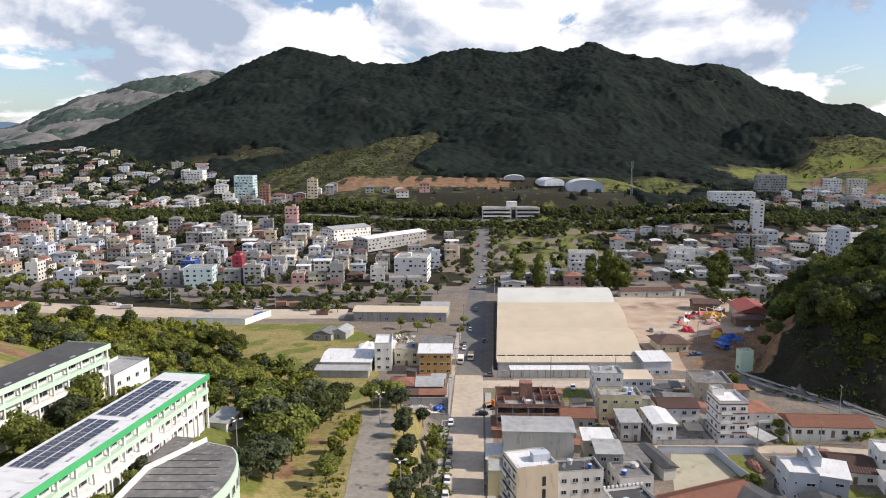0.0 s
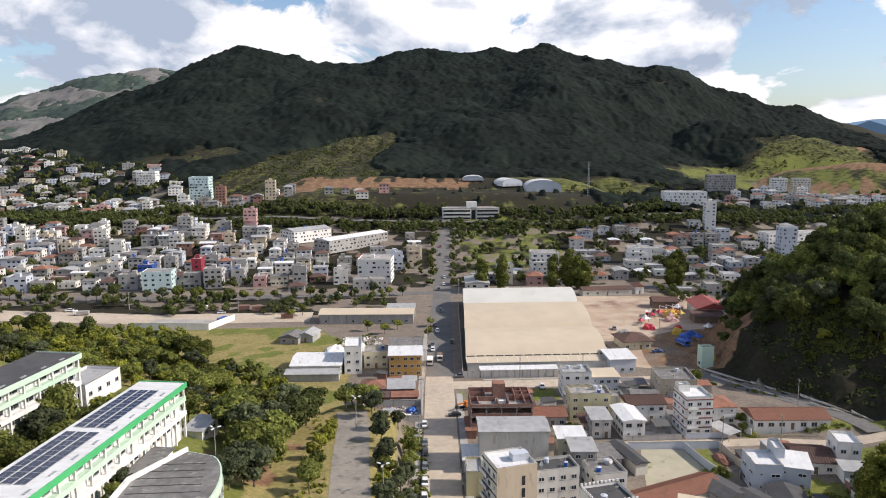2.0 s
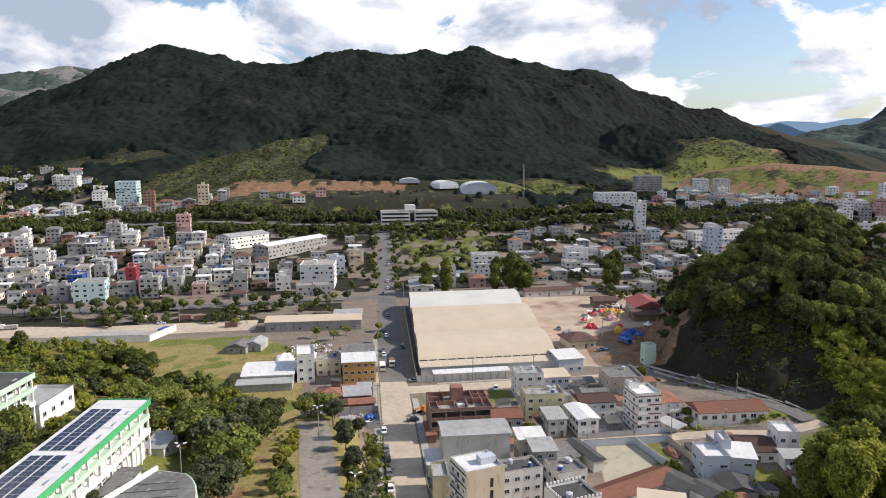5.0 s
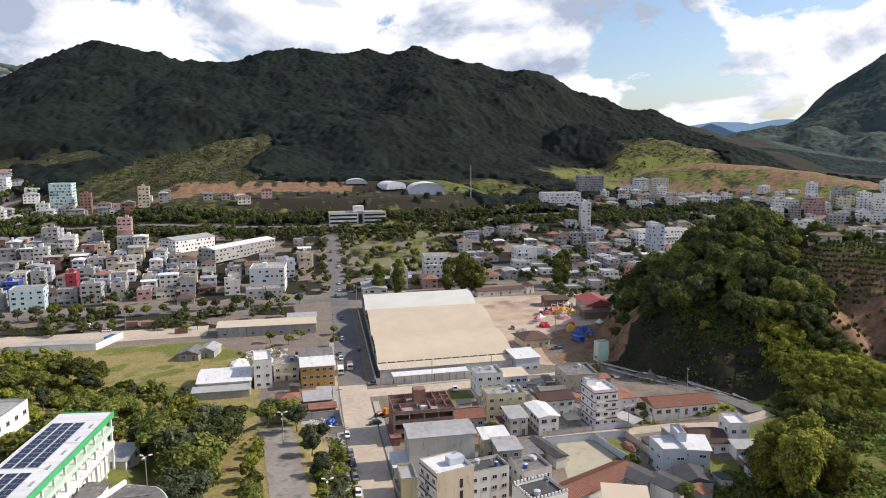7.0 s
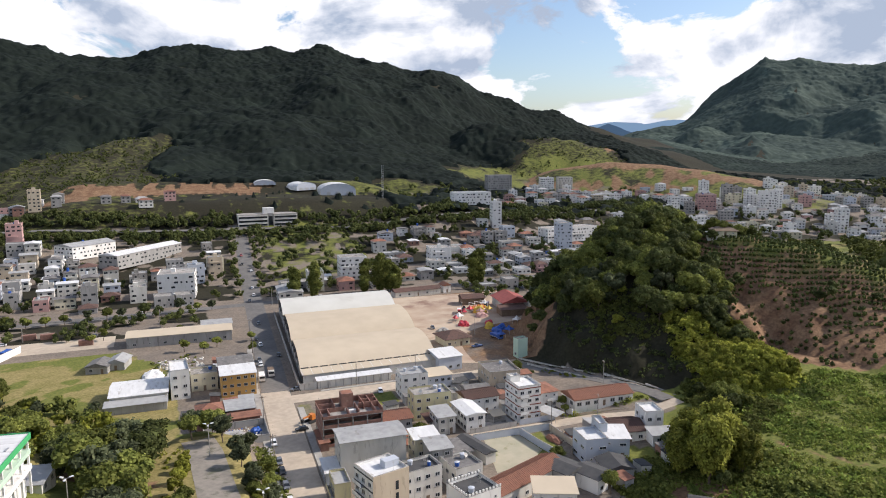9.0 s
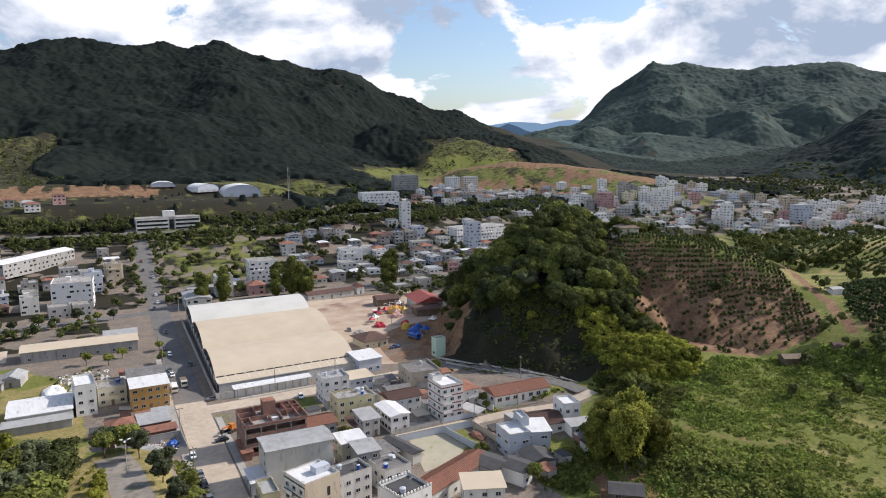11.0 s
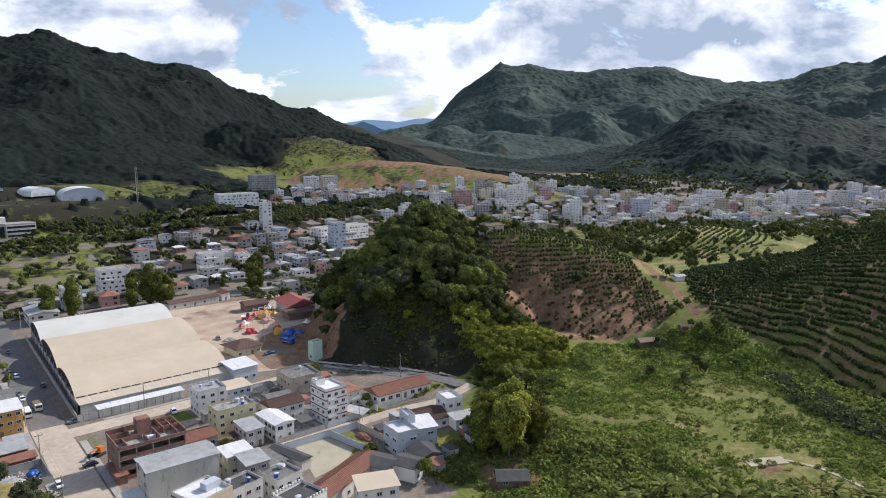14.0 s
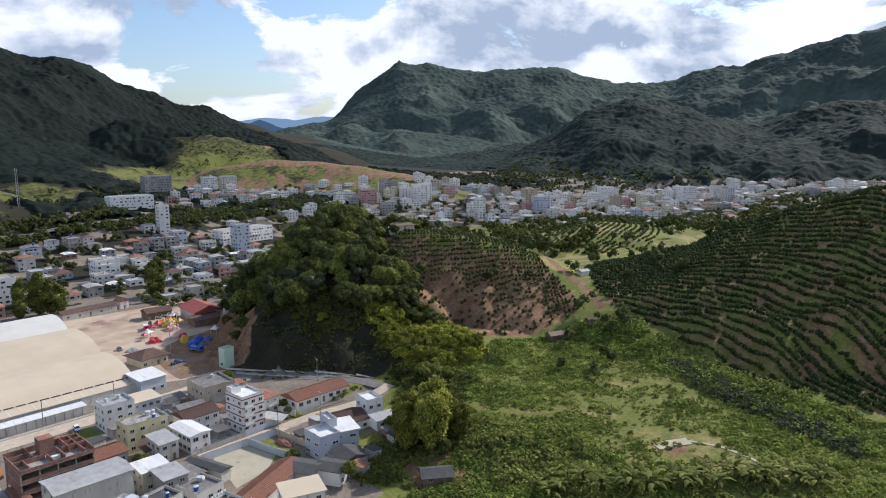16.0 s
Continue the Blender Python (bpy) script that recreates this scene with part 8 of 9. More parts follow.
grove([("lime", 4), ("mango", 1)], [(-190, 240), (-100, 225), (-60, 240), (-90, 300), (-200, 320)], 60, 4, 0.8, 1.3)
grove([("mango", 2), ("dark", 2)], [(-210, 300), (-150, 290), (-140, 330), (-230, 345)], 20, 5, 0.8, 1.1)
# - the tree-lined street and riverside avenue
rng0 = random.Random(9)
for i in range(34):
    x = -300 + i * 9.0 + rng0.uniform(-1.5, 1.5)
    y = np.interp(x, [p[0] for p in BEACH], [p[1] for p in BEACH]) - 7 + rng0.uniform(-2, 2)
    plant(rng0.choice(["mango", "dark", "grey", "grey"]), x, y, rng0.uniform(0.55, 0.95))
for x, y, s in ((45, 411, 0.95), (57, 413, 0.9), (88, 412, 0.85), (98, 413, 1.0), (103.5, 413, 1.0), (108, 411, 0.8), (161, 410, 1.0), (166, 411, 0.95)):
    plant("poplar", x, y, 1.22 * s)
for x, y in ((-21, 355), (-60, 352), (-55, 357), (10, 330), (-6, 326), (8, 310), (-12, 318), (-20, 323)):
    plant("small", x, y, 1.2)
for x, y, s in ((226, 205, 0.6), (240, 190, 0.5), (300, 60, 0.7), (318, 100, 0.6), (290, 10, 0.8), (262, 60, 0.7), (345, 120, 0.6), (275, 100, 0.5)):
    plant("dark", x, y, s, z=hz(x, y) - 1.8 * s)
# - the wooded hill
grove([("dark", 4), ("mango", 5), ("lime", 1), ("grey", 1)], [(146, 235), (168, 218), (188, 232), (207, 262), (226, 300), (222, 330), (170, 335), (146, 300)], 150, 8, 0.9, 1.55, 4.4, 6, False, 1.2)
grove([("dark", 4), ("mango", 1)], [(128, 270), (150, 250), (158, 320), (170, 345), (148, 320)], 22, 18, 0.6, 0.9, 3.5, 1, False, 2.0)
grove([("lime", 1)], [(158, 212), (152, 188), (160, 172), (174, 170), (181, 180), (181, 198), (172, 218)], 90, 12, 0.95, 1.35, 2.5, 1, False, 1.3)
grove([("mango", 2), ("dark", 1), ("lime", 1)], [(124, 160), (140, 158), (156, 168), (150, 190), (143, 184), (140, 172), (124, 168)], 16, 28, 0.5, 0.8, 3.0, 1, False, 1.6)
grove([("mango", 2), ("dark", 1)], [(215, 268), (240, 262), (262, 290), (250, 330), (220, 330)], 40, 19, 0.6, 1.0, 3.5, 5, False, 2.0)
grove([("mango", 3), ("dark", 2), ("lime", 1)], [(172, 214), (182, 196), (190, 214), (200, 236), (212, 262), (222, 282), (212, 284), (196, 252), (184, 232)], 44, 33, 0.7, 1.15, 3.2, 1, False, 1.5)
for x, y, s in ((107, 136, 1.15), (113, 141, 1.2), (103, 143, 0.95), (110, 149, 1.05), (117, 135, 0.9), (119, 145, 0.95)):
    plant("bamboo", x, y, s)
grove([("mango", 2), ("dark", 2), ("lime", 1)], [(84, 140), (100, 132), (122, 128), (128, 160), (112, 160), (100, 150)], 24, 13, 0.35, 0.6, 2.5, 1, False)
for x, y, s in ((77.5, 166, 0.5), (81, 144, 0.6), (46, 196, 0.55), (99.5, 197, 0.35), (101, 202, 0.4), (88, 197, 0.3), (92, 245, 0.5), (103, 240, 0.6)):
    plant("mango", x, y, s)
grove([("dark", 1), ("mango", 1)], [(270, 190), (330, 230), (420, 330), (330, 400), (250, 340), (280, 250)], 20, 14, 0.6, 1.0, 5, 1, False)


# ---- shrubs, coffee and far woods, in joined meshes ----
def stuff(name, v, f, material, label, category):
    tagged(new(name, mesh_np(name, v, f, [M[material]], smooth=name == "forest")), label, category, kind="stuff")


def shrubs(poly, n, seed, rmin, rmax, material, label, zmin=-9, keep=None, per=26, flat=0.7):
    rng = np.random.RandomState(seed)
    px, py = np.array([p[0] for p in poly]), np.array([p[1] for p in poly])
    x, y = rng.uniform(px.min(), px.max(), n * 3), rng.uniform(py.min(), py.max(), n * 3)
    ok = inside(x, y, poly)
    if keep is not None:
        ok &= keep(x, y)
    x, y = x[ok][:n], y[ok][:n]
    z = hz_many(x, y)
    r = rng.uniform(rmin, rmax, len(x)) * (0.5 + rng.rand(len(x)) ** 2)
    cen = np.stack([x, y, z + r * 0.35], 1)
    v, f = leaf_cloud(rng, cen, r, per, 0.55 * rmax ** 0.4, flat)
    stuff("shrub_growth", v, f, material, label, "shrubs")


MEADOW = [(92, 120), (112, 160), (150, 168), (172, 168), (188, 172), (206, 158), (222, 150), (230, 136), (222, 116), (214, 96), (205, 72), (198, 38), (200, -10), (150, -10), (110, 60)]
grassy = lambda x, y: fbm(x, y, 38, 33) + 0.45 - 1.5 * np.exp(-near_line(x, y, [(182, 104), (160, 96), (146, 74), (146, 48)]) ** 2 / 260) - 1.4 * np.exp(-near_line(x, y, [(126, 152), (137, 146.5), (142, 134), (145, 123), (158, 116)]) ** 2 / 10)
shrubs(MEADOW, 13000, 70, 0.35, 0.9, "herb", "bright green meadow herbs and long grass", keep=lambda x, y: grassy(x, y) + fbm(x, y, 14, 54) > -0.75, per=10, flat=0.3)
shrubs(MEADOW, 7500, 71, 0.5, 1.2, "shrub", "patchy green meadow shrubs", keep=lambda x, y: grassy(x, y) + 1.3 * fbm(x, y, 17, 55) > 0.22, per=14, flat=0.45)
shrubs(MEADOW, 1700, 72, 0.7, 2.1, "shrub", "taller green meadow bushes", keep=lambda x, y: (grassy(x, y) > 0.1) & (fbm(x, y, 14, 35) > 0.25), per=40)
shrubs(MEADOW, 620, 85, 0.8, 1.8, "leaf", "single dark bushes in the meadow", keep=lambda x, y: fbm(x, y, 16, 37) > 0.35, per=34)
shrubs([(66, 118), (82, 112), (100, 92), (112, 96), (96, 122), (74, 130)], 900, 79, 0.6, 1.5, "shrub", "bright green hedge in the foreground", per=26)
shrubs([(86, 120), (92, 140), (128, 150), (136, 130), (128, 100), (110, 96)], 520, 78, 0.8, 2.2, "leaf", "dense bushes behind the lonely hut", keep=lambda x, y: (fbm(x, y, 26, 36) > -0.4) & (np.hypot(x - 100, y - 130) > 9.5))
shrubs([(216, 146), (232, 142), (224, 118), (216, 98), (207, 74), (199, 40), (176, 30), (180, 50), (190, 72), (200, 100), (206, 128)], 800, 73, 1.0, 2.8, "shrub", "dense hedge growth below the coffee slope", keep=lambda x, y: fbm(x, y, 20, 38) > -0.35, per=34)
shrubs([(226, 134), (236, 142), (226, 114), (217, 94), (208, 70), (202, 36), (192, 36), (200, 72), (210, 98), (218, 118)], 300, 86, 1.0, 3.0, "leaf", "dark thicket along the coffee slope", keep=lambda x, y: fbm(x, y, 20, 39) > -0.3, per=40)
shrubs([(94, 92), (140, 38), (156, 30), (160, 42), (112, 98)], 420, 74, 0.7, 1.7, "leaf", "dark bushes at the meadow edge")
shrubs([(150, 190), (158, 170), (172, 166), (184, 176), (184, 198), (176, 220), (160, 222)], 600, 87, 1.0, 2.2, "leaf_lime", "leafy undergrowth round the lime-green mound", per=40)
shrubs([(140, 232), (160, 214), (176, 226), (190, 236), (208, 262), (206, 280), (180, 250), (160, 250), (146, 280)], 700, 88, 1.0, 2.4, "leaf", "dense undergrowth at the edge of the wooded hill", per=40)
shrubs([(118, 150), (138, 150), (160, 160), (152, 196), (140, 192), (138, 178), (116, 166)], 520, 90, 0.9, 2.2, "leaf", "dense bushes between the bamboo and the mound", keep=lambda x, y: near_line(x, y, HILL_ROAD) > 5.5, per=40)
shrubs([(84, 134), (83, 150), (92, 157), (108, 157), (122, 158), (128, 148), (118, 130), (106, 136)], 420, 119, 0.8, 2.2, "leaf", "dense bushes and small trees behind the houses", keep=lambda x, y: (np.hypot(x - 101, y - 129) > 11.5) & (fbm(x, y, 14, 63) > -0.5) & (np.hypot(x - 88.5, y - 153) > 7) & (np.hypot(x - 112.5, y - 162.5) > 6), per=44)
shrubs([(214, 102), (201, 78), (190, 57), (181, 34), (172, 34), (181, 60), (191, 84), (206, 108)], 520, 124, 0.9, 2.3, "leaf_grey", "grey-green reeds and tall grass along the ditch", per=44)
shrubs([(106, 112), (124, 126), (140, 112), (132, 94), (118, 92)], 90, 125, 1.6, 3.2, "leaf", "round dark bushes at the meadow corner", keep=lambda x, y: fbm(x, y, 15, 68) > -0.2, per=90)
for seed, poly in ((111, [(72, 236), (79, 236), (79, 240), (72, 240)]), (112, [(105, 238), (110, 238), (110, 243), (105, 243)]), (113, [(97, 194), (104, 194), (104, 199), (97, 199)]), (114, [(46, 186), (49, 186), (49, 190), (46, 190)]), (115, [(118, 240), (126, 226), (124, 222), (112, 240)]), (116, [(118, 192), (130, 192), (130, 195), (118, 195)])):
    shrubs(poly, 16, seed, 0.5, 1.1, "leaf_lime" if seed % 2 else "leaf", "garden bushes between the houses", per=40)
shrubs([(-30, 282), (-20, 282), (-14, 318), (-34, 318)], 40, 117, 0.5, 1.2, "leaf", "weeds among the stone blocks", per=26)
shrubs([(0, 140), (3, 140), (1, 206), (-4, 206), (-5, 180)], 120, 118, 0.6, 1.5, "leaf", "bushes on the bank above the avenue", per=34)
shrubs([(190, 405), (340, 400), (340, 425), (200, 412)], 200, 89, 0.8, 1.8, "leaf_dark", "dark garden bushes behind the yard", per=30)
shrubs([(-30, 132), (-22, 135), (-24, 196), (-30, 196)], 60, 75, 0.4, 0.9, "leaf_lime", "lime bushes along the path")
shrubs([(128, 230), (150, 195), (165, 200), (150, 240), (132, 265)], 260, 76, 0.6, 1.4, "leaf_dark", "dark undergrowth on the shaded slope")
shrubs([(-200, 250), (-110, 230), (-105, 300), (-210, 330)], 500, 77, 0.8, 2.0, "leaf_lime", "lime green thicket below the school hill")


def coffee(poly, seed, row_gap, plant_gap, size, turn, label, thin=None, material="coffee"):
    """Coffee bushes set out in rows that follow the slope."""
    rng = np.random.RandomState(seed)
    px, py = np.array([p[0] for p in poly]), np.array([p[1] for p in poly])
    cx, cy = px.mean(), py.mean()
    R = max(np.ptp(px), np.ptp(py)) * 0.8
    u, w = np.meshgrid(np.arange(-R, R, plant_gap), np.arange(-R, R, row_gap))
    a = radians(turn)
    w = w + 0.0025 * u * u
    x, y = cx + u * math.cos(a) - w * math.sin(a), cy + u * math.sin(a) + w * math.cos(a)
    x, y = x.ravel() + rng.normal(0, 0.15, x.size), y.ravel() + rng.normal(0, 0.15, x.size)
    ok = inside(x, y, poly) & (rng.rand(x.size) < 0.94)
    if thin is not None:
        ok &= rng.rand(x.size) < thin(x, y)
    x, y = x[ok], y[ok]
    z = hz_many(x, y)
    s = size * rng.uniform(0.7, 1.25, len(x))
    v, f = leaf_cloud(rng, np.stack([x, y, z + s * 0.7], 1), s * 0.85, 13, 0.62 * size ** 0.5, 1.0)
    v2, f2 = blobs(np.stack([x, y, z + s * 0.55], 1), np.stack([s * 0.62, s * 0.62, s * 0.75], 1), rng)
    stuff("coffee_rows", v, f, material, label, "coffee bushes")
    stuff("coffee_rows", v2, f2, material, label, "coffee bushes")


coffee(COFFEE_B, 81, 4.0, 1.45, 1.3, 72, "dark coffee bushes in contour rows on a slope")
coffee(COFFEE_A, 82, 3.3, 1.7, 1.1, -48, "young coffee bushes on red earth", lambda x, y: np.clip(0.5 + (x - 212) / 34 + (y - 220) / 140, 0.35, 1.0), "coffee_young")


coffee([(372, 262), (384, 226), (420, 208), (480, 226), (540, 230), (566, 292), (520, 330), (430, 310)], 83, 4.4, 2.0, 1.25, 20, "low green crop rows on the knoll before the far town", lambda x, y: np.clip(0.6 + 0.6 * fbm(x, y, 40, 64), 0.25, 0.95), "coffee_young")


def crowns(x, y, c, seed):
    """Rounded tree tops, one to a jittered cell of width c, 0 in the gaps and up to 1 on top."""
    i, j = np.floor(x / c), np.floor(y / c)
    best = np.zeros(x.shape)
    for di in (-1, 0, 1):
        for dj in (-1, 0, 1):
            a, b = i + di, j + dj
            h1 = np.modf(np.abs(np.sin(a * 12.9898 + b * 78.233 + seed) * 43758.5453))[0]
            h2 = np.modf(np.abs(np.sin(a * 39.346 + b * 11.135 + seed * 2.1) * 24634.6345))[0]
            h3 = np.modf(np.abs(np.sin(a * 73.156 + b * 52.235 + seed * 0.7) * 37591.1371))[0]
            r = c * (0.5 + 0.35 * h3)
            d2 = ((x - (a + h1) * c) ** 2 + (y - (b + h2) * c) ** 2) / (r * r)
            best = np.maximum(best, (0.45 + 0.55 * h2 * h3 + 0.2 * h1) * np.sqrt(np.clip(1 - d2, 0, 1)))
    return best


def canopy(box, step, crown, tall, seed, material, label, name="forest", share=None):
    """A closed roof of tree crowns over the wooded slopes of a stretch of the plan."""
    X, Y = np.meshgrid(np.arange(box[0], box[1], step), np.arange(box[2], box[3], step))
    rng = np.random.RandomState(seed)
    X, Y = X + rng.uniform(-0.3, 0.3, X.shape) * step, Y + rng.uniform(-0.3, 0.3, X.shape) * step
    w, g, e, d = cover(X, Y)
    k = w * (1 - np.clip(2.0 * g + 2.0 * e, 0, 1))
    if share is not None:
        k = k * share(X, Y)
    k = sstep(0.42, 0.72, k + 0.12 * fbm(X, Y, 45, seed + 5))
    k = k * sstep(0, 60, np.minimum.reduce([X - box[0], box[1] - X, Y - box[2] + 60, box[3] - Y]))
    spurs = 1 - np.abs(fbm(X, Y, 260, seed + 9, 3))
    z = hz_many(X, Y)
    high = np.clip((z - 40) / 80, 0, 1)
    Z = z - 4 + k * (5 + tall * crowns(X, Y, crown, seed) + tall * 0.35 * fbm(X, Y, crown * 4, seed + 3) + 7 * high * spurs)
    ny, nx = X.shape
    i = np.arange(nx * ny).reshape(ny, nx)
    f = np.stack([i[:-1, :-1].ravel(), i[:-1, 1:].ravel(), i[1:, 1:].ravel(), i[1:, :-1].ravel()], 1)
    f = f[(k.ravel()[f] > 0.02).any(1)]
    keep, f = np.unique(f, return_inverse=True)
    v = np.stack([X.ravel(), Y.ravel(), Z.ravel()], 1)[keep]
    stuff(name, v, f.reshape(-1, 4), material, label, "forest" if name == "forest" else "rock")


def leafy(mask, n, seed, rmin, rmax, material, label, box, per=34):
    """Joined mid-distance trees, each a few leafy clumps on a short stem."""
    rng = np.random.RandomState(seed)
    x, y = rng.uniform(box[0], box[1], n), rng.uniform(box[2], box[3], n)
    ok = mask(x, y)
    x, y = x[ok], y[ok]
    ok = np.array([free(a, b, 0.0) for a, b in zip(x, y)], bool)
    x, y = x[ok], y[ok]
    r = rng.uniform(rmin, rmax, len(x))
    z = hz_many(x, y)
    cen = np.concatenate([np.stack([x + rng.normal(0, 0.45, len(x)) * r, y + rng.normal(0, 0.45, len(x)) * r, z + r * (0.9 + 0.35 * k)], 1) for k in range(3)])
    rad = np.concatenate([r * 0.75, r * 0.65, r * 0.5])
    v, f = leaf_cloud(rng, cen, rad, per, 0.32 * rmax ** 0.75, 0.85)
    stuff("tree_growth", v, f, material, label, "trees")
    v, f = blobs(cen, np.stack([rad * 0.7] * 3, 1), rng, ICO1, 0.15)
    stuff("tree_growth", v, f, material, label, "trees")


# canopy colour carries the cloud shade on the long mountain
canopy((-1250, 1060, 640, 1890), 3.4, 9.0, 4.8, 91, "forest", "forest canopy on the long mountain with cloud shade in its colour", share=lambda x, y: 1 - inside(x, y, [(-160, 640), (190, 640), (190, 790), (-130, 790)]) * (fbm(x, y, 40, 61) < 0.75))
canopy((1100, 2150, -50, 1500), 4.0, 8.5, 4.2, 92, "forest_mid", "dark forest canopy behind the far town with a blue haze tint")
canopy((1280, 3350, 100, 2750), 5.8, 12.0, 5.5, 93, "forest_far", "green forest canopy on the far bluff with haze in its colour", share=lambda x, y: 1.0 - ((x < 2080) & (y < 1430)))
rocky = lambda x, y: sstep(-0.15, 0.2, fbm(x, y, 330, 47) + 0.5 * fbm(x, y, 90, 48))
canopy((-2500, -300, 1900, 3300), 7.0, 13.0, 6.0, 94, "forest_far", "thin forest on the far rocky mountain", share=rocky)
canopy((-2500, -300, 1900, 3300), 14.0, 60.0, 4.0, 95, "rock", "bare grey rock faces of the far mountain", "rock_face", lambda x, y: 1.02 - rocky(x, y))
band = lambda x, y: (near_line(x, y, RIVER_ROAD) > 8) & (near_line(x, y, RIVER_ROAD) < 26)
for seed, n, poly in ((101, 95, [(-330, 395), (-215, 370), (-130, 359), (-60, 359), (-12, 362), (-12, 398), (-110, 396), (-200, 401), (-330, 432)]), (102, 130, [(150, 372), (205, 372), (330, 345), (345, 420), (150, 405)]), (103, 110, [(260, 235), (285, 240), (330, 260), (300, 330), (250, 330), (245, 300)])):
    leafy(lambda x, y: inside(x, y, poly), int(n * 2.2), seed, 1.8, 3.4, "leaf_dark", "dark leafy trees between the streets", (min(p[0] for p in poly), max(p[0] for p in poly), min(p[1] for p in poly), max(p[1] for p in poly)), 60)
leafy(lambda x, y: inside(x, y, SLOPE_TOWN) & (fbm(x, y, 70, 53) > -0.3), 2400, 104, 3.0, 5.0, "leaf_dark", "dark trees among the houses on the slope", (-950, -250, 770, 1250), 20)
for seed, n, mt in ((105, 260, "leaf_lime"), (106, 220, "leaf"), (107, 120, "leaf_grey")):
    leafy(lambda x, y: inside(x, y, [(-215, 240), (-110, 226), (-58, 208), (-40, 224), (-46, 250), (-66, 268), (-110, 292), (-215, 312)]) & (fbm(x, y, 30, seed) > -0.25), n, seed, 1.6, 3.4, mt, "leafy trees and bushes between the school and the field", (-215, -40, 208, 312), 70)
leafy(lambda x, y: inside(x, y, [(40, 465), (122, 465), (126, 640), (44, 640)]) & (fbm(x, y, 40, 56) > 0.25), 150, 108, 2.0, 3.6, "leaf_dark", "dark trees on the green below the offices", (40, 126, 465, 640), 40)
leafy(lambda x, y: (near_line(x, y, AVENUE) > 6.2) & (near_line(x, y, AVENUE) < 9.5) & (fbm(x, y, 26, 65) > -0.1), 900, 109, 1.4, 2.6, "leaf_dark", "dark trees lining the far end of the avenue", (8, 50, 424, 616), 40)
for seed, mt in ((120, "leaf_lime"), (121, "leaf")):
    leafy(lambda x, y: inside(x, y, [(-260, 300), (-120, 282), (-96, 300), (-104, 322), (-134, 330), (-260, 352)]) & (fbm(x, y, 34, seed) > -0.15), 420, seed, 1.2, 2.8, mt, "yellow-green bushes and young trees beside the field", (-260, -96, 282, 352), 60)
# scrub added to darken the spur and shoulder in place of cloud shade
leafy(lambda x, y: (near_line(x, y, [(-75, 1095), (-131, 890), (-170, 730)]) < 120) & (fbm(x, y, 50, 66) > -0.2), 2600, 122, 0.9, 2.2, "leaf_dark", "dark scrub added on the grassy spur to imitate cloud shade", (-290, 60, 780, 1120), 9)
leafy(lambda x, y: (near_line(x, y, [(560, 1120), (640, 1110), (690, 1080)]) < 90) & (fbm(x, y, 50, 67) > 0.0), 900, 123, 0.9, 2.4, "leaf_dark", "dark scrub added on the green shoulder to imitate cloud shade", (480, 780, 1000, 1200), 9)
leafy(band, 5200, 95, 2.4, 4.2, "leaf_dark", "dark rows of riverside trees", (-500, 520, 600, 720))
scatter_town = lambda x, y: (fbm(x, y, 45, 48) > 0.25) & (near_line(x, y, AVENUE) > 12)
leafy(lambda x, y: scatter_town(x, y) & (near_line(x, y, BEACH) > 6), 2200, 99, 1.8, 3.6, "leaf_dark", "dark garden trees among the town houses", (-235, 340, 425, 640))
leafy(scatter_town, 1800, 96, 2.2, 4.2, "leaf_dark", "dark garden trees among the distant houses", (-620, -235, 440, 800))
leafy(lambda x, y: (scatter_town(x, y) | ((x > 560) & (fbm(x, y, 60, 52) > 0.0))) & (near_line(x, y, [(p[0], p[1]) for p in SPUR_RIGHT]) > 105), 5600, 97, 2.2, 4.4, "leaf_dark", "dark garden trees among the distant houses", (180, 1280, 120, 860))
leafy(lambda x, y: inside(x, y, [(380, 250), (640, 200), (900, 150), (700, 420), (450, 470), (330, 420)]) & (fbm(x, y, 55, 49) - 1.2 * np.exp(-((x - 490) ** 2 + (y - 280) ** 2) / 3600) > 0.15), 6000, 98, 2.0, 4.6, "leaf", "scattered trees on the fields before the far town", (330, 900, 150, 470))


def backdrop_ridge(points, seed, c, label):
    """A far range of hills, kilometres behind everything, with blue haze put into its colour and glow."""
    m = bpy.data.materials.new("far_hills_haze_glow")
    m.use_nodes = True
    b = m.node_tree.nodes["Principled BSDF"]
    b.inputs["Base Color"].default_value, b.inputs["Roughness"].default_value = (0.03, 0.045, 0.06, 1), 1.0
    # emission paints the blue haze of the distance on the hills
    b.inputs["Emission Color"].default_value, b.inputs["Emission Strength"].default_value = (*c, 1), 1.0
    xs = np.linspace(0, len(points) - 1, 90)
    p = np.array(points, float)
    line = np.stack([np.interp(xs, range(len(points)), p[:, k]) for k in range(3)], 1)
    line[:, 2] += fbm(line[:, 0], line[:, 1], 260, seed, 4) * 5
    low = line.copy()
    low[:, 2] = -20
    back = low + np.array([180, 220, 0])
    v = np.concatenate([low, line, back])
    n = len(line)
    i = np.arange(n - 1)
    f = np.concatenate([np.stack([i, i + 1, n + i + 1, n + i], 1), np.stack([n + i, n + i + 1, 2 * n + i + 1, 2 * n + i], 1)])
    tagged(new("backdrop", mesh_np("backdrop", v, f, [m], smooth=True)), label, "backdrop", kind="structure")


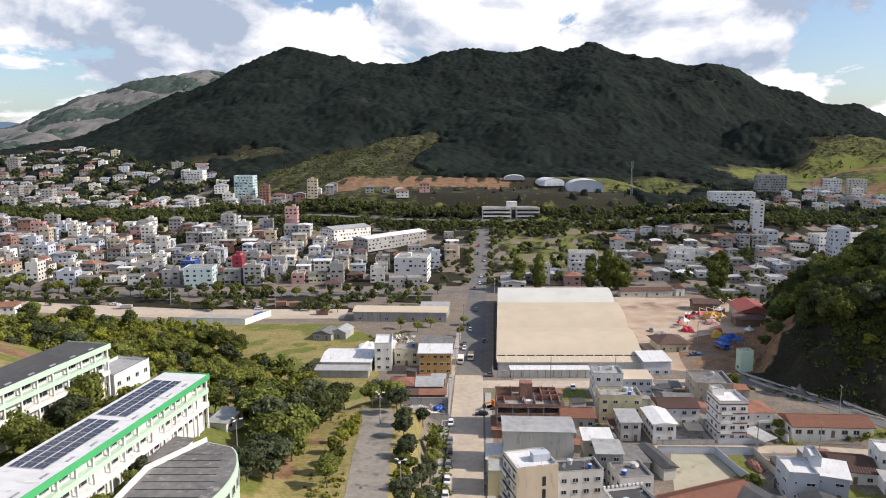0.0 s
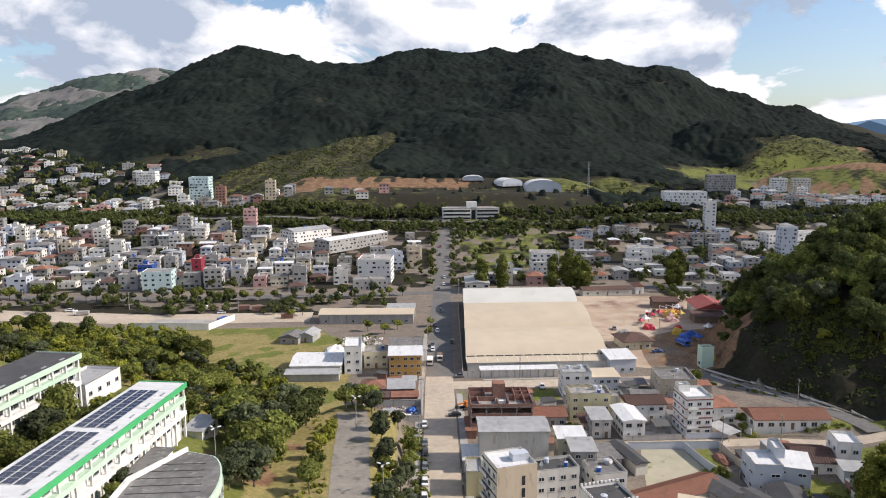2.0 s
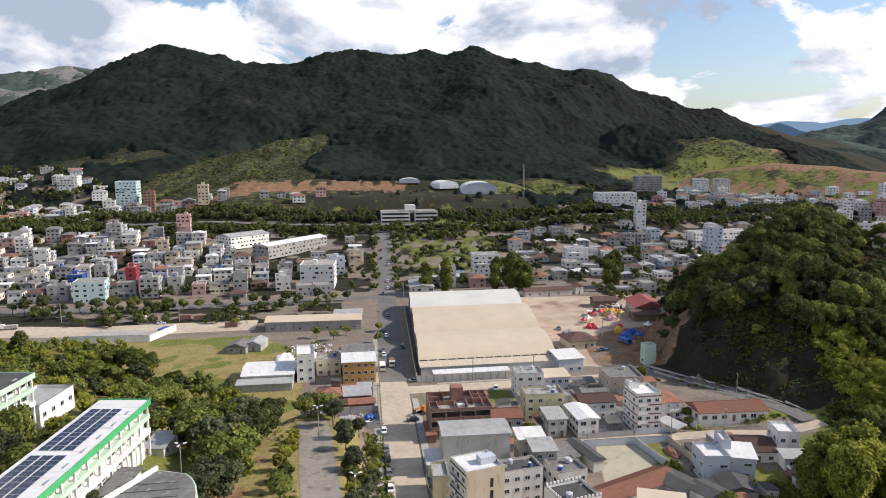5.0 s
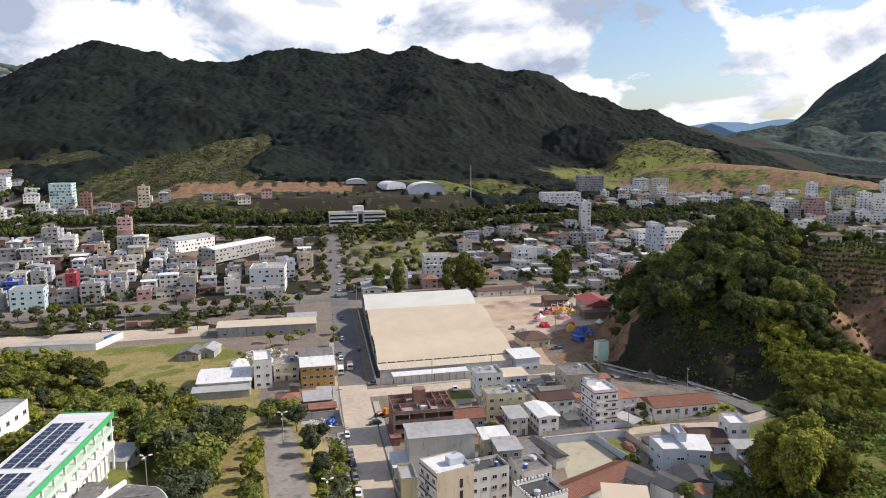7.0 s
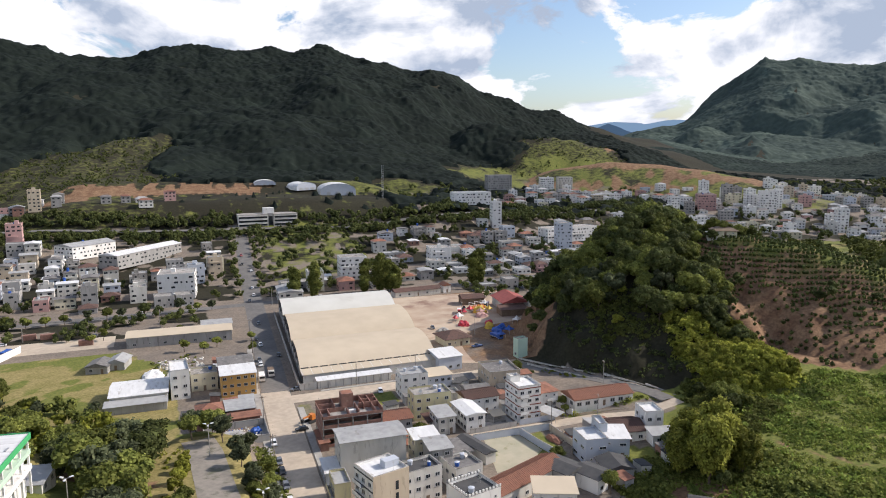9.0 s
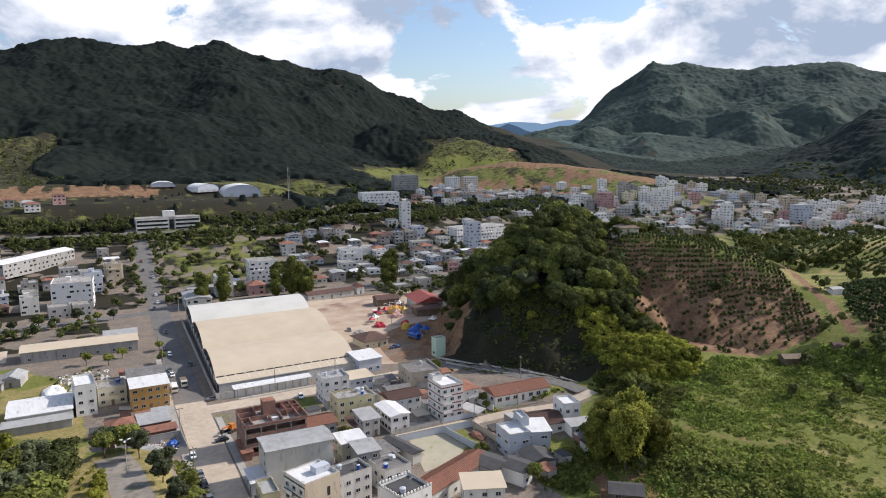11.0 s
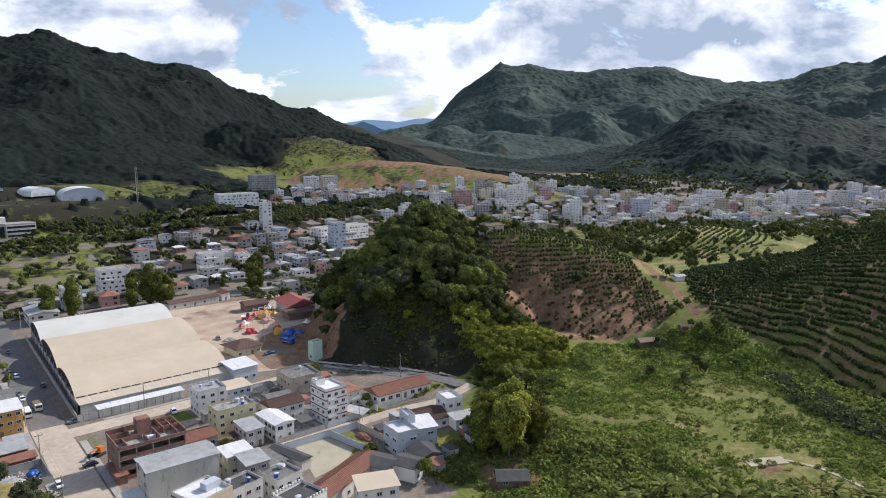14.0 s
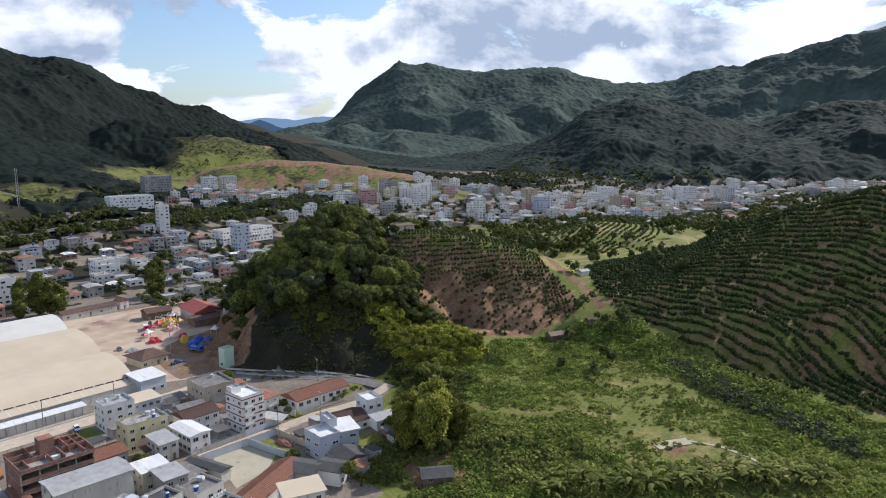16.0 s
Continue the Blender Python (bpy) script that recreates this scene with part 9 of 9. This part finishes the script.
backdrop_ridge([(1900, 3700, 120), (2239, 3470, 178), (2378, 3374, 200), (2503, 3281, 188), (2602, 3202, 205), (2699, 3118, 208), (2900, 2990, 160), (3100, 2900, 100)], 3, (0.20, 0.30, 0.42), "hills on the horizon with pale blue haze as glow")
backdrop_ridge([(1560, 2950, 60), (1700, 2820, 110), (1781, 2754, 142), (1862, 2699, 168), (1941, 2641, 136), (1999, 2596, 110), (2150, 2500, 70)], 5, (0.055, 0.095, 0.15), "hill in the valley gap with dark blue haze as glow")
backdrop_ridge([(-2900, 3000, 200), (-2500, 3300, 215), (-2100, 3500, 190), (-1700, 3700, 150)], 6, (0.10, 0.16, 0.25), "hills beyond the left-hand valley with blue haze as glow")


def palm(x, y, s, seed):
    """A low banana-like plant of arching fronds on a short stem."""
    rng = random.Random(seed)
    root = thing("banana_plant", "dark green banana plant with long arching leaves", "plant", pose(x, y, hz(x, y) - 0.1, 0, 0, rng.uniform(0, 360)) @ Matrix.Scale(s, 4), "banana plants")
    part("stem", shared("palm_stem", lambda: Box().tube(0, 0, 0, 1.7, 0.22, 0.13, 7).mesh("stem", M["leaf_grey"])), None, root)

    def frond():
        b = Box()
        for k in range(7):
            t = k / 6
            w = 0.34 * math.sin(math.pi * (0.12 + 0.86 * t))
            px_, pz = 0.15 + 2.3 * t, 1.6 + 1.7 * t - 1.6 * t * t
            b.v += [(px_, -w, pz - 0.10), (px_, 0, pz), (px_, w, pz - 0.10)]
            if k:
                n = 3 * k
                b.f += [(n - 3, n, n + 1, n - 2), (n - 2, n + 1, n + 2, n - 1)]
        return b.mesh("frond", M["leaf"])

    for k in range(9):
        part("frond", shared("frond", frond), None, root, at=pose(0, 0, rng.uniform(-0.2, 0.2), 0, rng.uniform(-28, 16), 40 * k + rng.uniform(-14, 14)))


for k in range(34):
    t = k / 33
    palm(108 + 46 * t + random.Random(k).uniform(-3, 3), 99 - 58 * t + random.Random(k + 50).uniform(-3, 3), random.Random(k + 9).uniform(1.3, 2.3), k)
for templates in list(TREES.values()) + [list(CARS.values()), [PICKUP]]:
    for root in templates:
        for o in [*root.children_recursive, root]:
            bpy.data.objects.remove(o)
